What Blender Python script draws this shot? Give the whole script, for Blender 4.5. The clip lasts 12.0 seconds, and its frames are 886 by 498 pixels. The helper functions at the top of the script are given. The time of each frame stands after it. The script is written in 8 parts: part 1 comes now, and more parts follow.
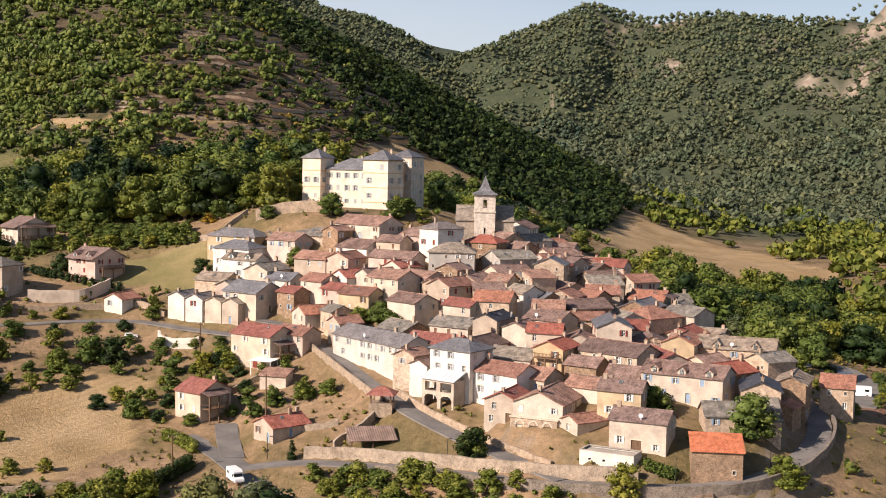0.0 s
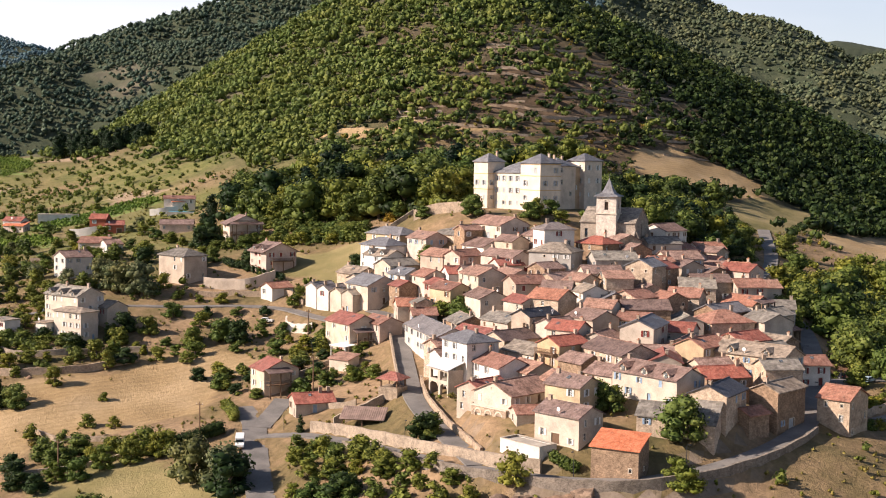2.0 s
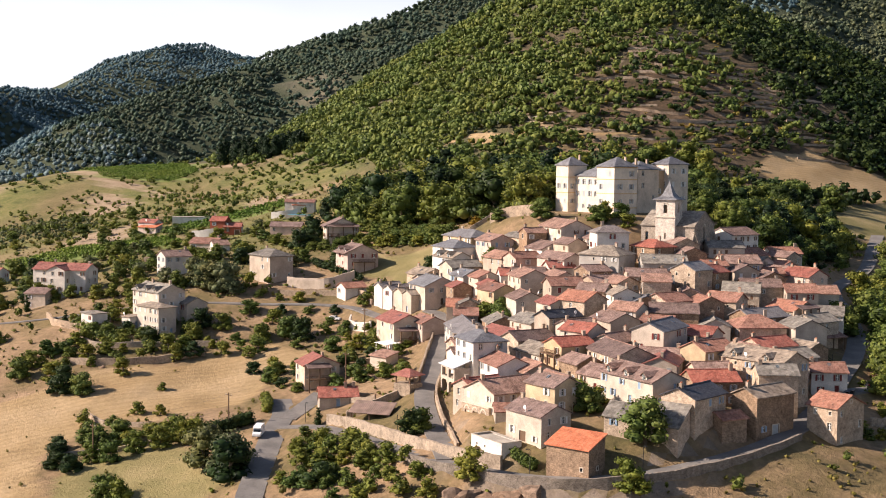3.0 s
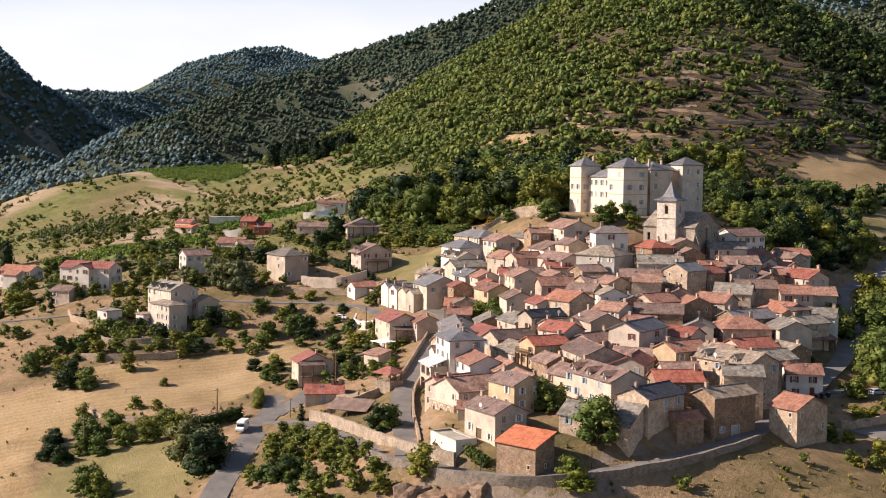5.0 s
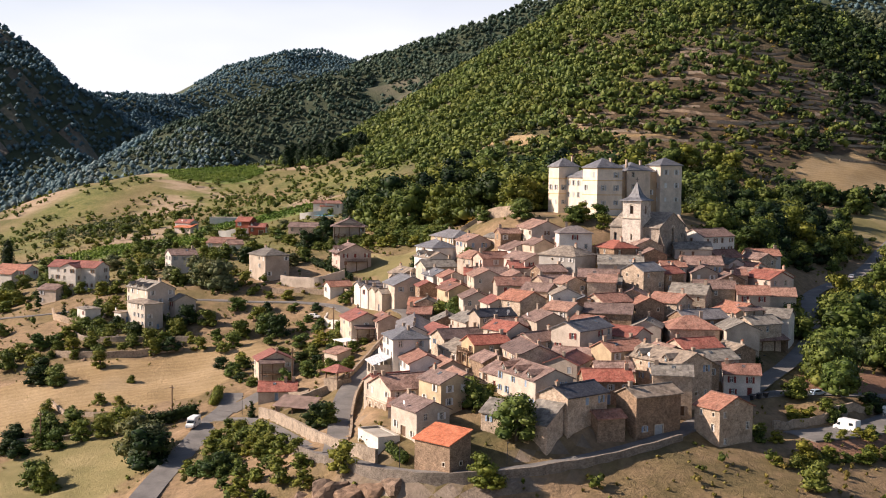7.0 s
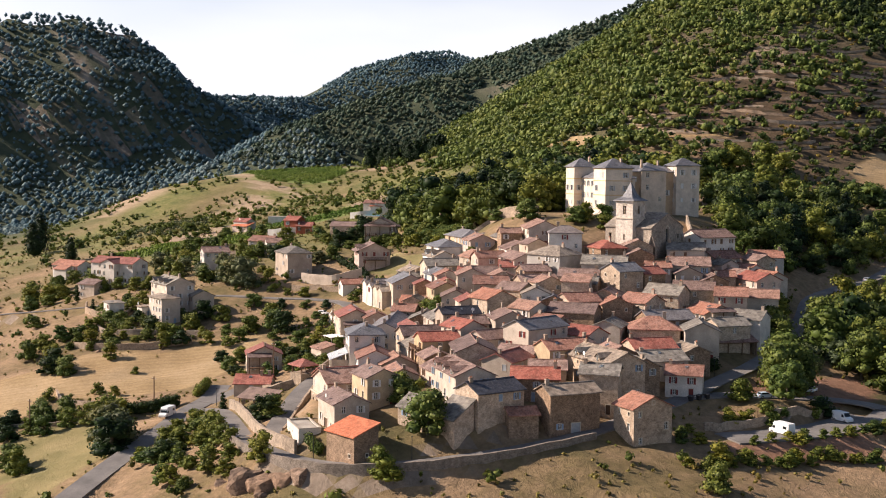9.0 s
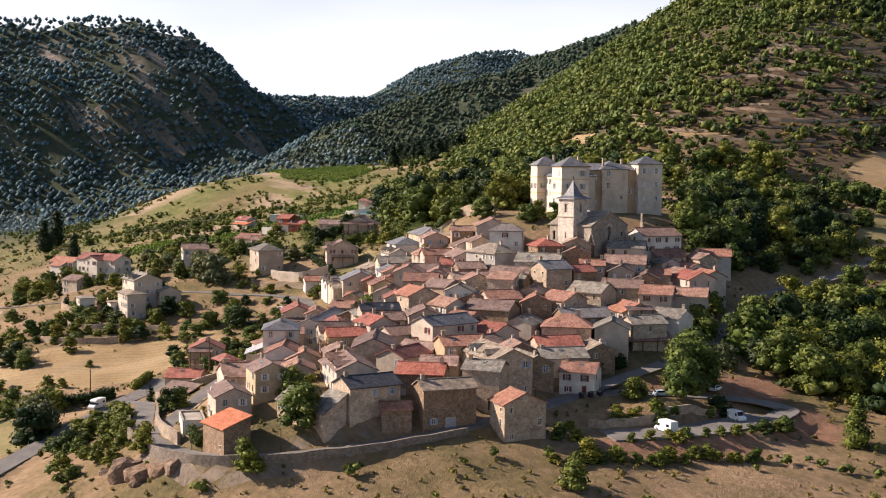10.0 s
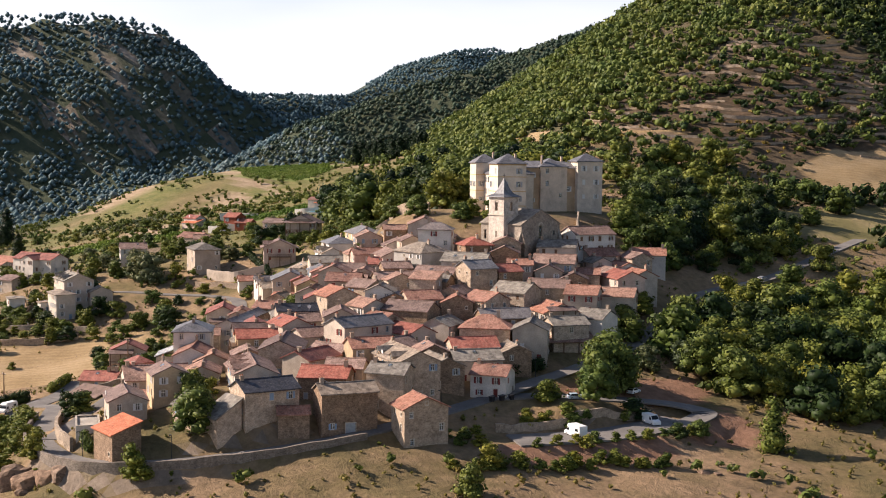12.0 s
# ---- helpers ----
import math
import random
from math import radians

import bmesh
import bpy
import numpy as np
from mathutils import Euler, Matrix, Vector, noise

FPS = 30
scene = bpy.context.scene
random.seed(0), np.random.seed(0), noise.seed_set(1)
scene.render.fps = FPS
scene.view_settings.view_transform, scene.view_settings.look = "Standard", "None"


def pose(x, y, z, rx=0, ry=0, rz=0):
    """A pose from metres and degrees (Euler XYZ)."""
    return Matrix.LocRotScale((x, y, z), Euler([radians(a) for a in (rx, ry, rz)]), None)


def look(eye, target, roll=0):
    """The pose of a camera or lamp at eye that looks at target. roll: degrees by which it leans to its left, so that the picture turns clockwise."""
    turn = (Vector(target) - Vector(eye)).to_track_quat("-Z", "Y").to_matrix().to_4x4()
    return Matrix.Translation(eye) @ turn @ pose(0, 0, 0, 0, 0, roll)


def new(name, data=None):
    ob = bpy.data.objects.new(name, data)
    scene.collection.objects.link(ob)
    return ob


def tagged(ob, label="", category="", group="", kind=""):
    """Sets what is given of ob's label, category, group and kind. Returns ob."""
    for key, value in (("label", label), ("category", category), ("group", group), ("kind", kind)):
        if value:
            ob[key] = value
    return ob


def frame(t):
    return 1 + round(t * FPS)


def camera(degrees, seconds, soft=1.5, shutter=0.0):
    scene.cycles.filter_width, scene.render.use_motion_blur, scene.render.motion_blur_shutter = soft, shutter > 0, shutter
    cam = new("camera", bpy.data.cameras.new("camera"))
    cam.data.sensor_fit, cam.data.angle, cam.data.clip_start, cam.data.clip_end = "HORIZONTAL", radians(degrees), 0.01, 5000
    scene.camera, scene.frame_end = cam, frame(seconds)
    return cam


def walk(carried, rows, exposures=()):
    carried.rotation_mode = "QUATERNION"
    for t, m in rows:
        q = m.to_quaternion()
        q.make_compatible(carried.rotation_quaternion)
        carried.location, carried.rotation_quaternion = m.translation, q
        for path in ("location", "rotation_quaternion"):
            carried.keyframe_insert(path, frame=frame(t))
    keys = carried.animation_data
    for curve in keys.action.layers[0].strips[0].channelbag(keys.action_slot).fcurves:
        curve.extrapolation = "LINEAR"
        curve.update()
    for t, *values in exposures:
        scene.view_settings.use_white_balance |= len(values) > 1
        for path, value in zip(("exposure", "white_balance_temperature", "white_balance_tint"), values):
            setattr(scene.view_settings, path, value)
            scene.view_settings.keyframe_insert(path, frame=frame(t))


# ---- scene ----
cam = camera(38.4, 12.0, soft=1.0)
METRES, EYE, TILT, LEAN, TURN = 230.0, 46.0, -3.96, -1.17, 0.0
ROWS = [
    (0.0, 0.0, 0.0, 0.0, 0.0, 0.0, 0.0),
    (0.5, 0.0839, -0.0067, -0.0017, 4.62, 0.07, -0.38),
    (1.0, 0.1698, -0.0085, -0.0032, 9.61, 0.16, -0.63),
    (1.5, 0.2542, -0.0033, -0.0044, 14.78, 0.17, -0.84),
    (2.0, 0.3356, 0.0092, -0.0057, 21.07, 0.16, -1.27),
    (2.5, 0.4155, 0.0311, -0.0056, 26.34, 0.18, -1.5),
    (3.0, 0.4869, 0.0582, -0.0059, 31.02, 0.18, -1.8),
    (5.0, 0.5603, 0.0933, -0.005, 34.83, 0.13, -2.04),
    (5.5, 0.5779, 0.103, -0.0047, 35.12, 0.14, -2.04),
    (6.0, 0.5953, 0.1128, -0.0043, 35.59, 0.14, -2.07),
    (6.5, 0.6127, 0.1232, -0.0041, 36.33, 0.13, -2.12),
    (7.0, 0.6298, 0.1338, -0.0037, 37.04, 0.12, -2.16),
    (9.0, 0.7508, 0.2153, -0.0003, 43.53, -0.08, -2.62),
    (9.5, 0.8121, 0.2657, 0.0021, 46.21, -0.18, -2.75),
    (10.0, 0.8518, 0.3024, 0.004, 47.19, -0.27, -2.81),
    (10.5, 0.8614, 0.3154, 0.0048, 47.13, -0.28, -2.82),
    (11.0, 0.8673, 0.3292, 0.0055, 47.02, -0.28, -2.8),
    (11.5, 0.8706, 0.3439, 0.0064, 46.84, -0.3, -2.8),
    (12.0, 0.8707, 0.36, 0.0072, 46.6, -0.31, -2.77),
]
EXPOSURES = [(0.0, 0.64), (1.0, 0.74), (2.5, 0.88), (3.2, 0.85), (5.0, 0.76), (7.0, 0.75), (12.0, 0.85)]
walk(cam, [(t, pose(0, 0, EYE, TILT, LEAN, TURN) @ pose(METRES * x, METRES * y, METRES * z, 90 + pitch, roll, yaw)) for t, x, y, z, yaw, pitch, roll in ROWS], EXPOSURES)

# ---- sky, sun and exposure ----
SUN = Vector((-0.83, -0.56, 0.0)).normalized()
SUN_HEIGHT = radians(31)
world = bpy.data.worlds.new("sky")
scene.world = world
world.use_nodes = True
wn = world.node_tree
sky = wn.nodes.new("ShaderNodeTexSky")
sky.sky_type, sky.sun_disc = "NISHITA", False
sky.sun_elevation, sky.sun_rotation = SUN_HEIGHT, math.atan2(SUN.x, SUN.y)
sky.air_density, sky.dust_density, sky.ozone_density = 1.0, 1.0, 1.5
wn.nodes["Background"].inputs[1].default_value = 0.064
# a thin white veil of cloud, denser low down and towards the west
wc = wn.nodes.new("ShaderNodeTexCoord")
ws = wn.nodes.new("ShaderNodeSeparateXYZ")
wn.links.new(wc.outputs["Generated"], ws.inputs[0])
low_sky = wn.nodes.new("ShaderNodeMapRange")
for socket, value in zip((1, 2, 3, 4), (0.04, 0.34, 0.94, 0.04)):
    low_sky.inputs[socket].default_value = value
wn.links.new(ws.outputs[2], low_sky.inputs[0])
west_sky = wn.nodes.new("ShaderNodeMapRange")
for socket, value in zip((1, 2, 3, 4), (0.1, -0.6, 0.35, 1.0)):
    west_sky.inputs[socket].default_value = value
wn.links.new(ws.outputs[0], west_sky.inputs[0])
wisps = wn.nodes.new("ShaderNodeTexNoise")
wisps.inputs["Scale"].default_value, wisps.inputs["Detail"].default_value = 3.0, 4.0
wm = wn.nodes.new("ShaderNodeMapping")
wm.inputs["Scale"].default_value = (1, 1, 4)
wn.links.new(wc.outputs["Generated"], wm.inputs[0])
wn.links.new(wm.outputs[0], wisps.inputs["Vector"])
thin = wn.nodes.new("ShaderNodeMapRange")
for socket, value in zip((1, 2, 3, 4), (0.3, 0.65, 0.7, 1.0)):
    thin.inputs[socket].default_value = value
wn.links.new(wisps.outputs["Fac"], thin.inputs[0])
veil = low_sky.outputs[0]
for other in (west_sky, thin):
    times = wn.nodes.new("ShaderNodeMath")
    times.operation = "MULTIPLY"
    wn.links.new(veil, times.inputs[0])
    wn.links.new(other.outputs[0], times.inputs[1])
    veil = times.outputs[0]
cloud = wn.nodes.new("ShaderNodeMix")
cloud.data_type = "RGBA"
cloud.inputs[7].default_value = (11.2, 11.3, 11.5, 1)
wn.links.new(veil, cloud.inputs[0])
wn.links.new(sky.outputs[0], cloud.inputs[6])
wn.links.new(cloud.outputs[2], wn.nodes["Background"].inputs[0])
lamp = bpy.data.lights.new("sun", "SUN")
lamp.energy, lamp.angle, lamp.color = 5.0, radians(0.6), (1.0, 0.86, 0.70)
to_sun = Vector((SUN.x * math.cos(SUN_HEIGHT), SUN.y * math.cos(SUN_HEIGHT), math.sin(SUN_HEIGHT)))
new("sun", lamp).matrix_world = look((0, 0, 400), Vector((0, 0, 400)) - to_sun)
scene.view_settings.use_white_balance = True
scene.view_settings.white_balance_temperature = 6350
scene.view_settings.white_balance_tint = 17

rng = np.random.default_rng(7)
rnd = random.Random(11)


# ---- materials ----
def material(name, rough=0.8, metal=0.0):
    m = bpy.data.materials.new(name)
    m.use_nodes = True
    b = m.node_tree.nodes["Principled BSDF"]
    b.inputs["Roughness"].default_value, b.inputs["Metallic"].default_value = rough, metal
    b.inputs["Specular IOR Level"].default_value = 0.25
    return m, m.node_tree, b


def node(t, kind, **values):
    n = t.nodes.new(kind)
    for key, value in values.items():
        n.inputs[key].default_value = value
    return n


def coords(t):
    return t.nodes.new("ShaderNodeTexCoord").outputs["Object"]


def world_place(t):
    return t.nodes.new("ShaderNodeNewGeometry").outputs["Position"]


def ramp(t, source, stops):
    r = t.nodes.new("ShaderNodeValToRGB")
    e = r.color_ramp.elements
    while len(e) < len(stops):
        e.new(0.5)
    for el, (p, c) in zip(e, stops):
        el.position, el.color = p, (*c, 1)
    t.links.new(source, r.inputs[0])
    return r.outputs[0]


def noise_of(t, place, scale, detail=4.0, rough=0.6):
    n = node(t, "ShaderNodeTexNoise", Scale=scale, Detail=detail, Roughness=rough)
    t.links.new(place, n.inputs["Vector"])
    return n.outputs["Fac"]


def mix(t, a, b, factor, kind="MIX"):
    n = t.nodes.new("ShaderNodeMix")
    n.data_type, n.blend_type = "RGBA", kind
    for socket, value in ((6, a), (7, b), (0, factor)):
        if hasattr(value, "is_output"):
            t.links.new(value, n.inputs[socket])
        else:
            n.inputs[socket].default_value = (*value, 1) if isinstance(value, tuple) else value
    return n.outputs[2]


def bump(t, b, height, strength, distance=0.05):
    n = node(t, "ShaderNodeBump", Strength=strength, Distance=distance)
    t.links.new(height, n.inputs["Height"])
    t.links.new(n.outputs[0], b.inputs["Normal"])


def dim(c, f):
    return tuple(v * f for v in c)


def plaster(name, colour, stain=0.75):
    """Lime render: blotches, streaks and a tint of its own for each house."""
    m, t, b = material(name, 0.9)
    p = coords(t)
    big = ramp(t, noise_of(t, p, 0.35, 5), [(0.3, dim(colour, stain * 0.85)), (0.6, colour)])
    fine = ramp(t, noise_of(t, p, 6.0, 5), [(0.3, (0.78, 0.76, 0.73)), (0.6, (1, 1, 1))])
    c = mix(t, big, fine, 0.8, "MULTIPLY")
    own = ramp(t, t.nodes.new("ShaderNodeObjectInfo").outputs["Random"], [(0.0, (0.72, 0.67, 0.62)), (0.5, (1, 1, 1)), (1.0, (1.0, 0.92, 0.84))])
    t.links.new(mix(t, c, own, 0.9, "MULTIPLY"), b.inputs["Base Color"])
    bump(t, b, noise_of(t, p, 9.0), 0.4, 0.03)
    return m


def rubble(name, light, dark, size=2.6):
    """Rubble stone: courses of uneven stones in pale mortar."""
    m, t, b = material(name, 0.92)
    p = coords(t)
    s = node(t, "ShaderNodeMapping")
    s.inputs["Scale"].default_value = (1, 1, 1.7)
    t.links.new(p, s.inputs["Vector"])
    v = node(t, "ShaderNodeTexVoronoi", Scale=1.35 * size, Randomness=0.9)
    t.links.new(s.outputs[0], v.inputs["Vector"])
    e = node(t, "ShaderNodeTexVoronoi", Scale=1.35 * size, Randomness=0.9)
    e.feature = "DISTANCE_TO_EDGE"
    t.links.new(s.outputs[0], e.inputs["Vector"])
    bw = t.nodes.new("ShaderNodeRGBToBW")
    t.links.new(v.outputs["Color"], bw.inputs[0])
    stone = ramp(t, bw.outputs[0], [(0.2, dark), (0.75, light)])
    stone = mix(t, stone, ramp(t, noise_of(t, p, 0.4, 5), [(0.3, (0.58, 0.55, 0.52)), (0.5, (0.92, 0.9, 0.88)), (0.65, (1.05, 1, 0.95))]), 0.9, "MULTIPLY")
    stone = mix(t, stone, ramp(t, noise_of(t, p, 1.6, 6, 0.7), [(0.35, (0.62, 0.6, 0.58)), (0.6, (1.08, 1.06, 1.04))]), 0.8, "MULTIPLY")
    joint = ramp(t, e.outputs["Distance"], [(0.0, (1, 1, 1)), (0.07, (0, 0, 0))])
    c = mix(t, stone, dim(light, 0.85), mix(t, (0, 0, 0), joint, 0.6))
    own = ramp(t, t.nodes.new("ShaderNodeObjectInfo").outputs["Random"], [(0.0, (0.8, 0.76, 0.72)), (0.5, (1, 1, 1)), (1.0, (1.0, 0.9, 0.8))])
    t.links.new(mix(t, c, own, 0.9, "MULTIPLY"), b.inputs["Base Color"])
    bump(t, b, e.outputs["Distance"], 0.5, 0.08)
    return m


def tiles(name, colours, patchy=0.5, row=0.27, column=0.19, gloss=0.75, bumps=0.7):
    """Roof covering: rows and columns of small pieces, each with its own tint, lichen and old patches."""
    m, t, b = material(name, gloss)
    p = coords(t)
    s = node(t, "ShaderNodeMapping")
    s.inputs["Scale"].default_value = (1 / column, 1 / row, 0)
    t.links.new(p, s.inputs["Vector"])
    cell = t.nodes.new("ShaderNodeVectorMath")
    cell.operation = "FLOOR"
    t.links.new(s.outputs[0], cell.inputs[0])
    w = t.nodes.new("ShaderNodeTexWhiteNoise")
    t.links.new(cell.outputs[0], w.inputs["Vector"])
    lo, mid, hi = colours
    one = ramp(t, w.outputs["Value"], [(0.0, lo), (0.45, mid), (1.0, hi)])
    patch = ramp(t, noise_of(t, p, 0.55, 5, 0.7), [(0.36, dim(lo, 0.6)), (0.5, mid), (0.68, hi)])
    c = mix(t, one, patch, patchy)
    lichen = ramp(t, noise_of(t, p, 2.4, 5, 0.7), [(0.55, (0, 0, 0)), (0.75, (1, 1, 1))])
    c = mix(t, c, (0.34, 0.32, 0.27), mix(t, (0, 0, 0), lichen, 0.5))
    own = ramp(t, t.nodes.new("ShaderNodeObjectInfo").outputs["Random"], [(0.0, (0.66, 0.66, 0.68)), (0.35, (0.9, 0.9, 0.92)), (0.6, (1, 1, 1)), (1.0, (1.16, 0.98, 0.86))])
    c = mix(t, c, own, 0.95, "MULTIPLY")
    moss = ramp(t, noise_of(t, p, 0.9, 6, 0.75), [(0.44, (1, 1, 1)), (0.6, (0.55, 0.53, 0.5))])
    t.links.new(mix(t, c, moss, 0.75, "MULTIPLY"), b.inputs["Base Color"])
    fr = t.nodes.new("ShaderNodeVectorMath")
    fr.operation = "FRACTION"
    t.links.new(s.outputs[0], fr.inputs[0])
    bw = t.nodes.new("ShaderNodeSeparateXYZ")
    t.links.new(fr.outputs[0], bw.inputs[0])
    add = t.nodes.new("ShaderNodeMath")
    t.links.new(bw.outputs[0], add.inputs[0])
    t.links.new(w.outputs["Value"], add.inputs[1])
    bump(t, b, add.outputs[0], bumps, 0.05)
    return m


def plain(name, colour, rough=0.6, metal=0.0, vary=0.25, scale=3.0):
    m, t, b = material(name, rough, metal)
    p = coords(t)
    c = ramp(t, noise_of(t, p, scale), [(0.3, dim(colour, 1 - vary)), (0.7, colour)])
    t.links.new(c, b.inputs["Base Color"])
    return m


def leaves(name, dark, mid, light, seed=0.0):
    """Foliage: every leaf clump its own green, every plant its own tint."""
    m, t, b = material(name, 0.55)
    g = t.nodes.new("ShaderNodeNewGeometry")
    c = ramp(t, g.outputs["Random Per Island"], [(0.0, dim(dark, 0.65)), (0.45, dim(mid, 0.92)), (1.0, light)])
    own = ramp(t, t.nodes.new("ShaderNodeObjectInfo").outputs["Random"], [(0.0, (0.75, 0.85, 0.8)), (0.5, (1, 1, 1)), (1.0, (1.2, 1.08, 0.8))])
    c = mix(t, c, own, 1.0, "MULTIPLY")
    large = ramp(t, noise_of(t, world_place(t), 0.035, 3), [(0.35, (0.78, 0.9, 0.85)), (0.65, (1.12, 1.03, 0.85))])
    t.links.new(mix(t, c, large, 1.0, "MULTIPLY"), b.inputs["Base Color"])
    b.inputs["Specular IOR Level"].default_value = 0.12
    tr = node(t, "ShaderNodeBsdfTranslucent")
    t.links.new(c, tr.inputs[0])
    ms = node(t, "ShaderNodeMixShader", Fac=0.15)
    out = t.nodes["Material Output"]
    t.links.new(b.outputs[0], ms.inputs[1])
    t.links.new(tr.outputs[0], ms.inputs[2])
    t.links.new(ms.outputs[0], out.inputs["Surface"])
    return m


WALL = {
    "cream": plaster("cream_render", (0.61, 0.525, 0.435)),
    "white": plaster("white_render", (0.74, 0.71, 0.66), 0.85),
    "yellow": plaster("yellow_render", (0.58, 0.45, 0.29)),
    "pink": plaster("pink_render", (0.64, 0.515, 0.445)),
    "ivory": plaster("ivory_render", (0.64, 0.55, 0.455), 0.85),
    "red": plaster("red_render", (0.42, 0.13, 0.08)),
    "grey": plaster("grey_render", (0.42, 0.39, 0.35)),
    "stone": rubble("brown_rubble", (0.41, 0.30, 0.21), (0.24, 0.17, 0.115), 3.6),
    "pale": rubble("pale_rubble", (0.60, 0.50, 0.395), (0.42, 0.335, 0.255), 3.6),
}
ROOF = {
    "tile": tiles("old_tiles", ((0.125, 0.08, 0.066), (0.28, 0.18, 0.145), (0.43, 0.30, 0.245)), 0.55),
    "orange": tiles("orange_tiles", ((0.17, 0.082, 0.06), (0.32, 0.155, 0.11), (0.43, 0.25, 0.185)), 0.5),
    "red": tiles("red_tiles", ((0.20, 0.07, 0.055), (0.30, 0.105, 0.08), (0.37, 0.165, 0.125)), 0.4),
    "brown": tiles("brown_tiles", ((0.115, 0.078, 0.068), (0.225, 0.15, 0.127), (0.33, 0.235, 0.195)), 0.5),
    "slate": tiles("blue_slates", ((0.12, 0.12, 0.128), (0.185, 0.185, 0.195), (0.27, 0.265, 0.265)), 0.35, 0.25, 0.3, 0.5, 0.3),
    "dark": tiles("dark_slates", ((0.035, 0.036, 0.045), (0.055, 0.056, 0.068), (0.09, 0.09, 0.10)), 0.4, 0.25, 0.3, 0.5, 0.3),
    "stone": tiles("stone_slabs", ((0.14, 0.125, 0.11), (0.25, 0.225, 0.19), (0.38, 0.34, 0.28)), 0.55, 0.45, 0.5, 0.9, 0.9),
}
ROOF["clay"] = tiles("new_clay_tiles", ((0.34, 0.115, 0.06), (0.45, 0.16, 0.085), (0.52, 0.21, 0.12)), 0.25)
GLASS = material("window_glass", 0.06)[0]
gb = GLASS.node_tree.nodes["Principled BSDF"]
gb.inputs["Base Color"].default_value = (0.55, 0.6, 0.62, 1)
gb.inputs["Transmission Weight"].default_value = 0.85
gb.inputs["Specular IOR Level"].default_value = 0.5
SURROUND = plain("dressed_stone", (0.60, 0.52, 0.41), 0.85)
WHITE = plain("white_paint", (0.78, 0.76, 0.72), 0.5, vary=0.1)
SHUTTER = [plain("grey_shutter", (0.42, 0.44, 0.45)), plain("blue_shutter", (0.30, 0.40, 0.52)), plain("white_shutter", (0.74, 0.72, 0.68)), plain("brown_shutter", (0.20, 0.11, 0.065)), plain("wine_shutter", (0.24, 0.05, 0.04))]
WOOD = plain("weathered_wood", (0.17, 0.105, 0.065), 0.8, scale=8)
DARK = plain("dark_metal", (0.03, 0.03, 0.035), 0.5)
BRICK = plaster("chimney_render", (0.46, 0.37, 0.29))
POT = plain("clay_pot", (0.42, 0.17, 0.09), 0.8)
BARK = plain("bark", (0.11, 0.085, 0.06), 0.95, scale=9)
STONE_WALL = rubble("dry_stone", (0.47, 0.395, 0.31), (0.33, 0.27, 0.21), 4.2)
# darker copy of the dry stone, with shade put into its colour
SHADE_WALL = rubble("shaded_stone", (0.31, 0.275, 0.235), (0.19, 0.165, 0.14), 4.0)


# ---- small mesh tools ----
def link_mesh(name, verts, faces, mat, parent=None, label="", smooth=False, at=None):
    me = bpy.data.meshes.new(name)
    me.from_pydata([tuple(v) for v in verts], [], faces)
    for m in mat if isinstance(mat, (list, tuple)) else (mat,):
        me.materials.append(m)
    if smooth:
        me.shade_smooth()
    ob = new(name, me)
    ob.parent = parent
    if at is not None:
        ob.matrix_basis = at
    if label:
        ob["label"] = label
    return ob


def box(verts, faces, x0, x1, y0, y1, z0, z1):
    n = len(verts)
    verts += [(x0, y0, z0), (x1, y0, z0), (x1, y1, z0), (x0, y1, z0), (x0, y0, z1), (x1, y0, z1), (x1, y1, z1), (x0, y1, z1)]
    faces += [tuple(n + i for i in f) for f in ((0, 3, 2, 1), (4, 5, 6, 7), (0, 1, 5, 4), (1, 2, 6, 5), (2, 3, 7, 6), (3, 0, 4, 7))]


def slab(verts, faces, corners, thick):
    """A flat piece on given top corners, counterclockwise from above, with its thickness straight down."""
    n, k = len(verts), len(corners)
    verts += [tuple(c) for c in corners] + [(c[0], c[1], c[2] - thick) for c in corners]
    faces += [tuple(range(n, n + k)), tuple(n + k + i for i in reversed(range(k)))]
    faces += [(n + i, n + k + i, n + k + (i + 1) % k, n + (i + 1) % k) for i in range(k)]


# ---- the lie of the land ----
# the hills below are noted in units of an older plan
UNIT = 0.7667
FINE = (3.2, 8.2, 9.7, -4.1, 11.0, -8.9, -17.2, 1.4, 0.0, 4.5, 14.1, 15.8, 26.7, -4.9, 6.6, -13.8, 2.6, 7.9, -0.7, 2.2)
WIDE = (-5.3, -6.4, -28.0, 2.3, -6.0, -17.4, 7.7, 9.9, -26.5, -23.8, -14.3, -7.7, -7.4, -1.9, 14.8, -19.2, 7.3, 11.3, 5.0, -0.7, -18.6, -1.3, -11.6, -10.9, -20.7, -12.4, -6.1, 9.0, 7.4, -1.4)
SWELLS = [(x, y, 55) for x in (-130, -70, -10, 50, 110) for y in (220, 280, 340, 400)]
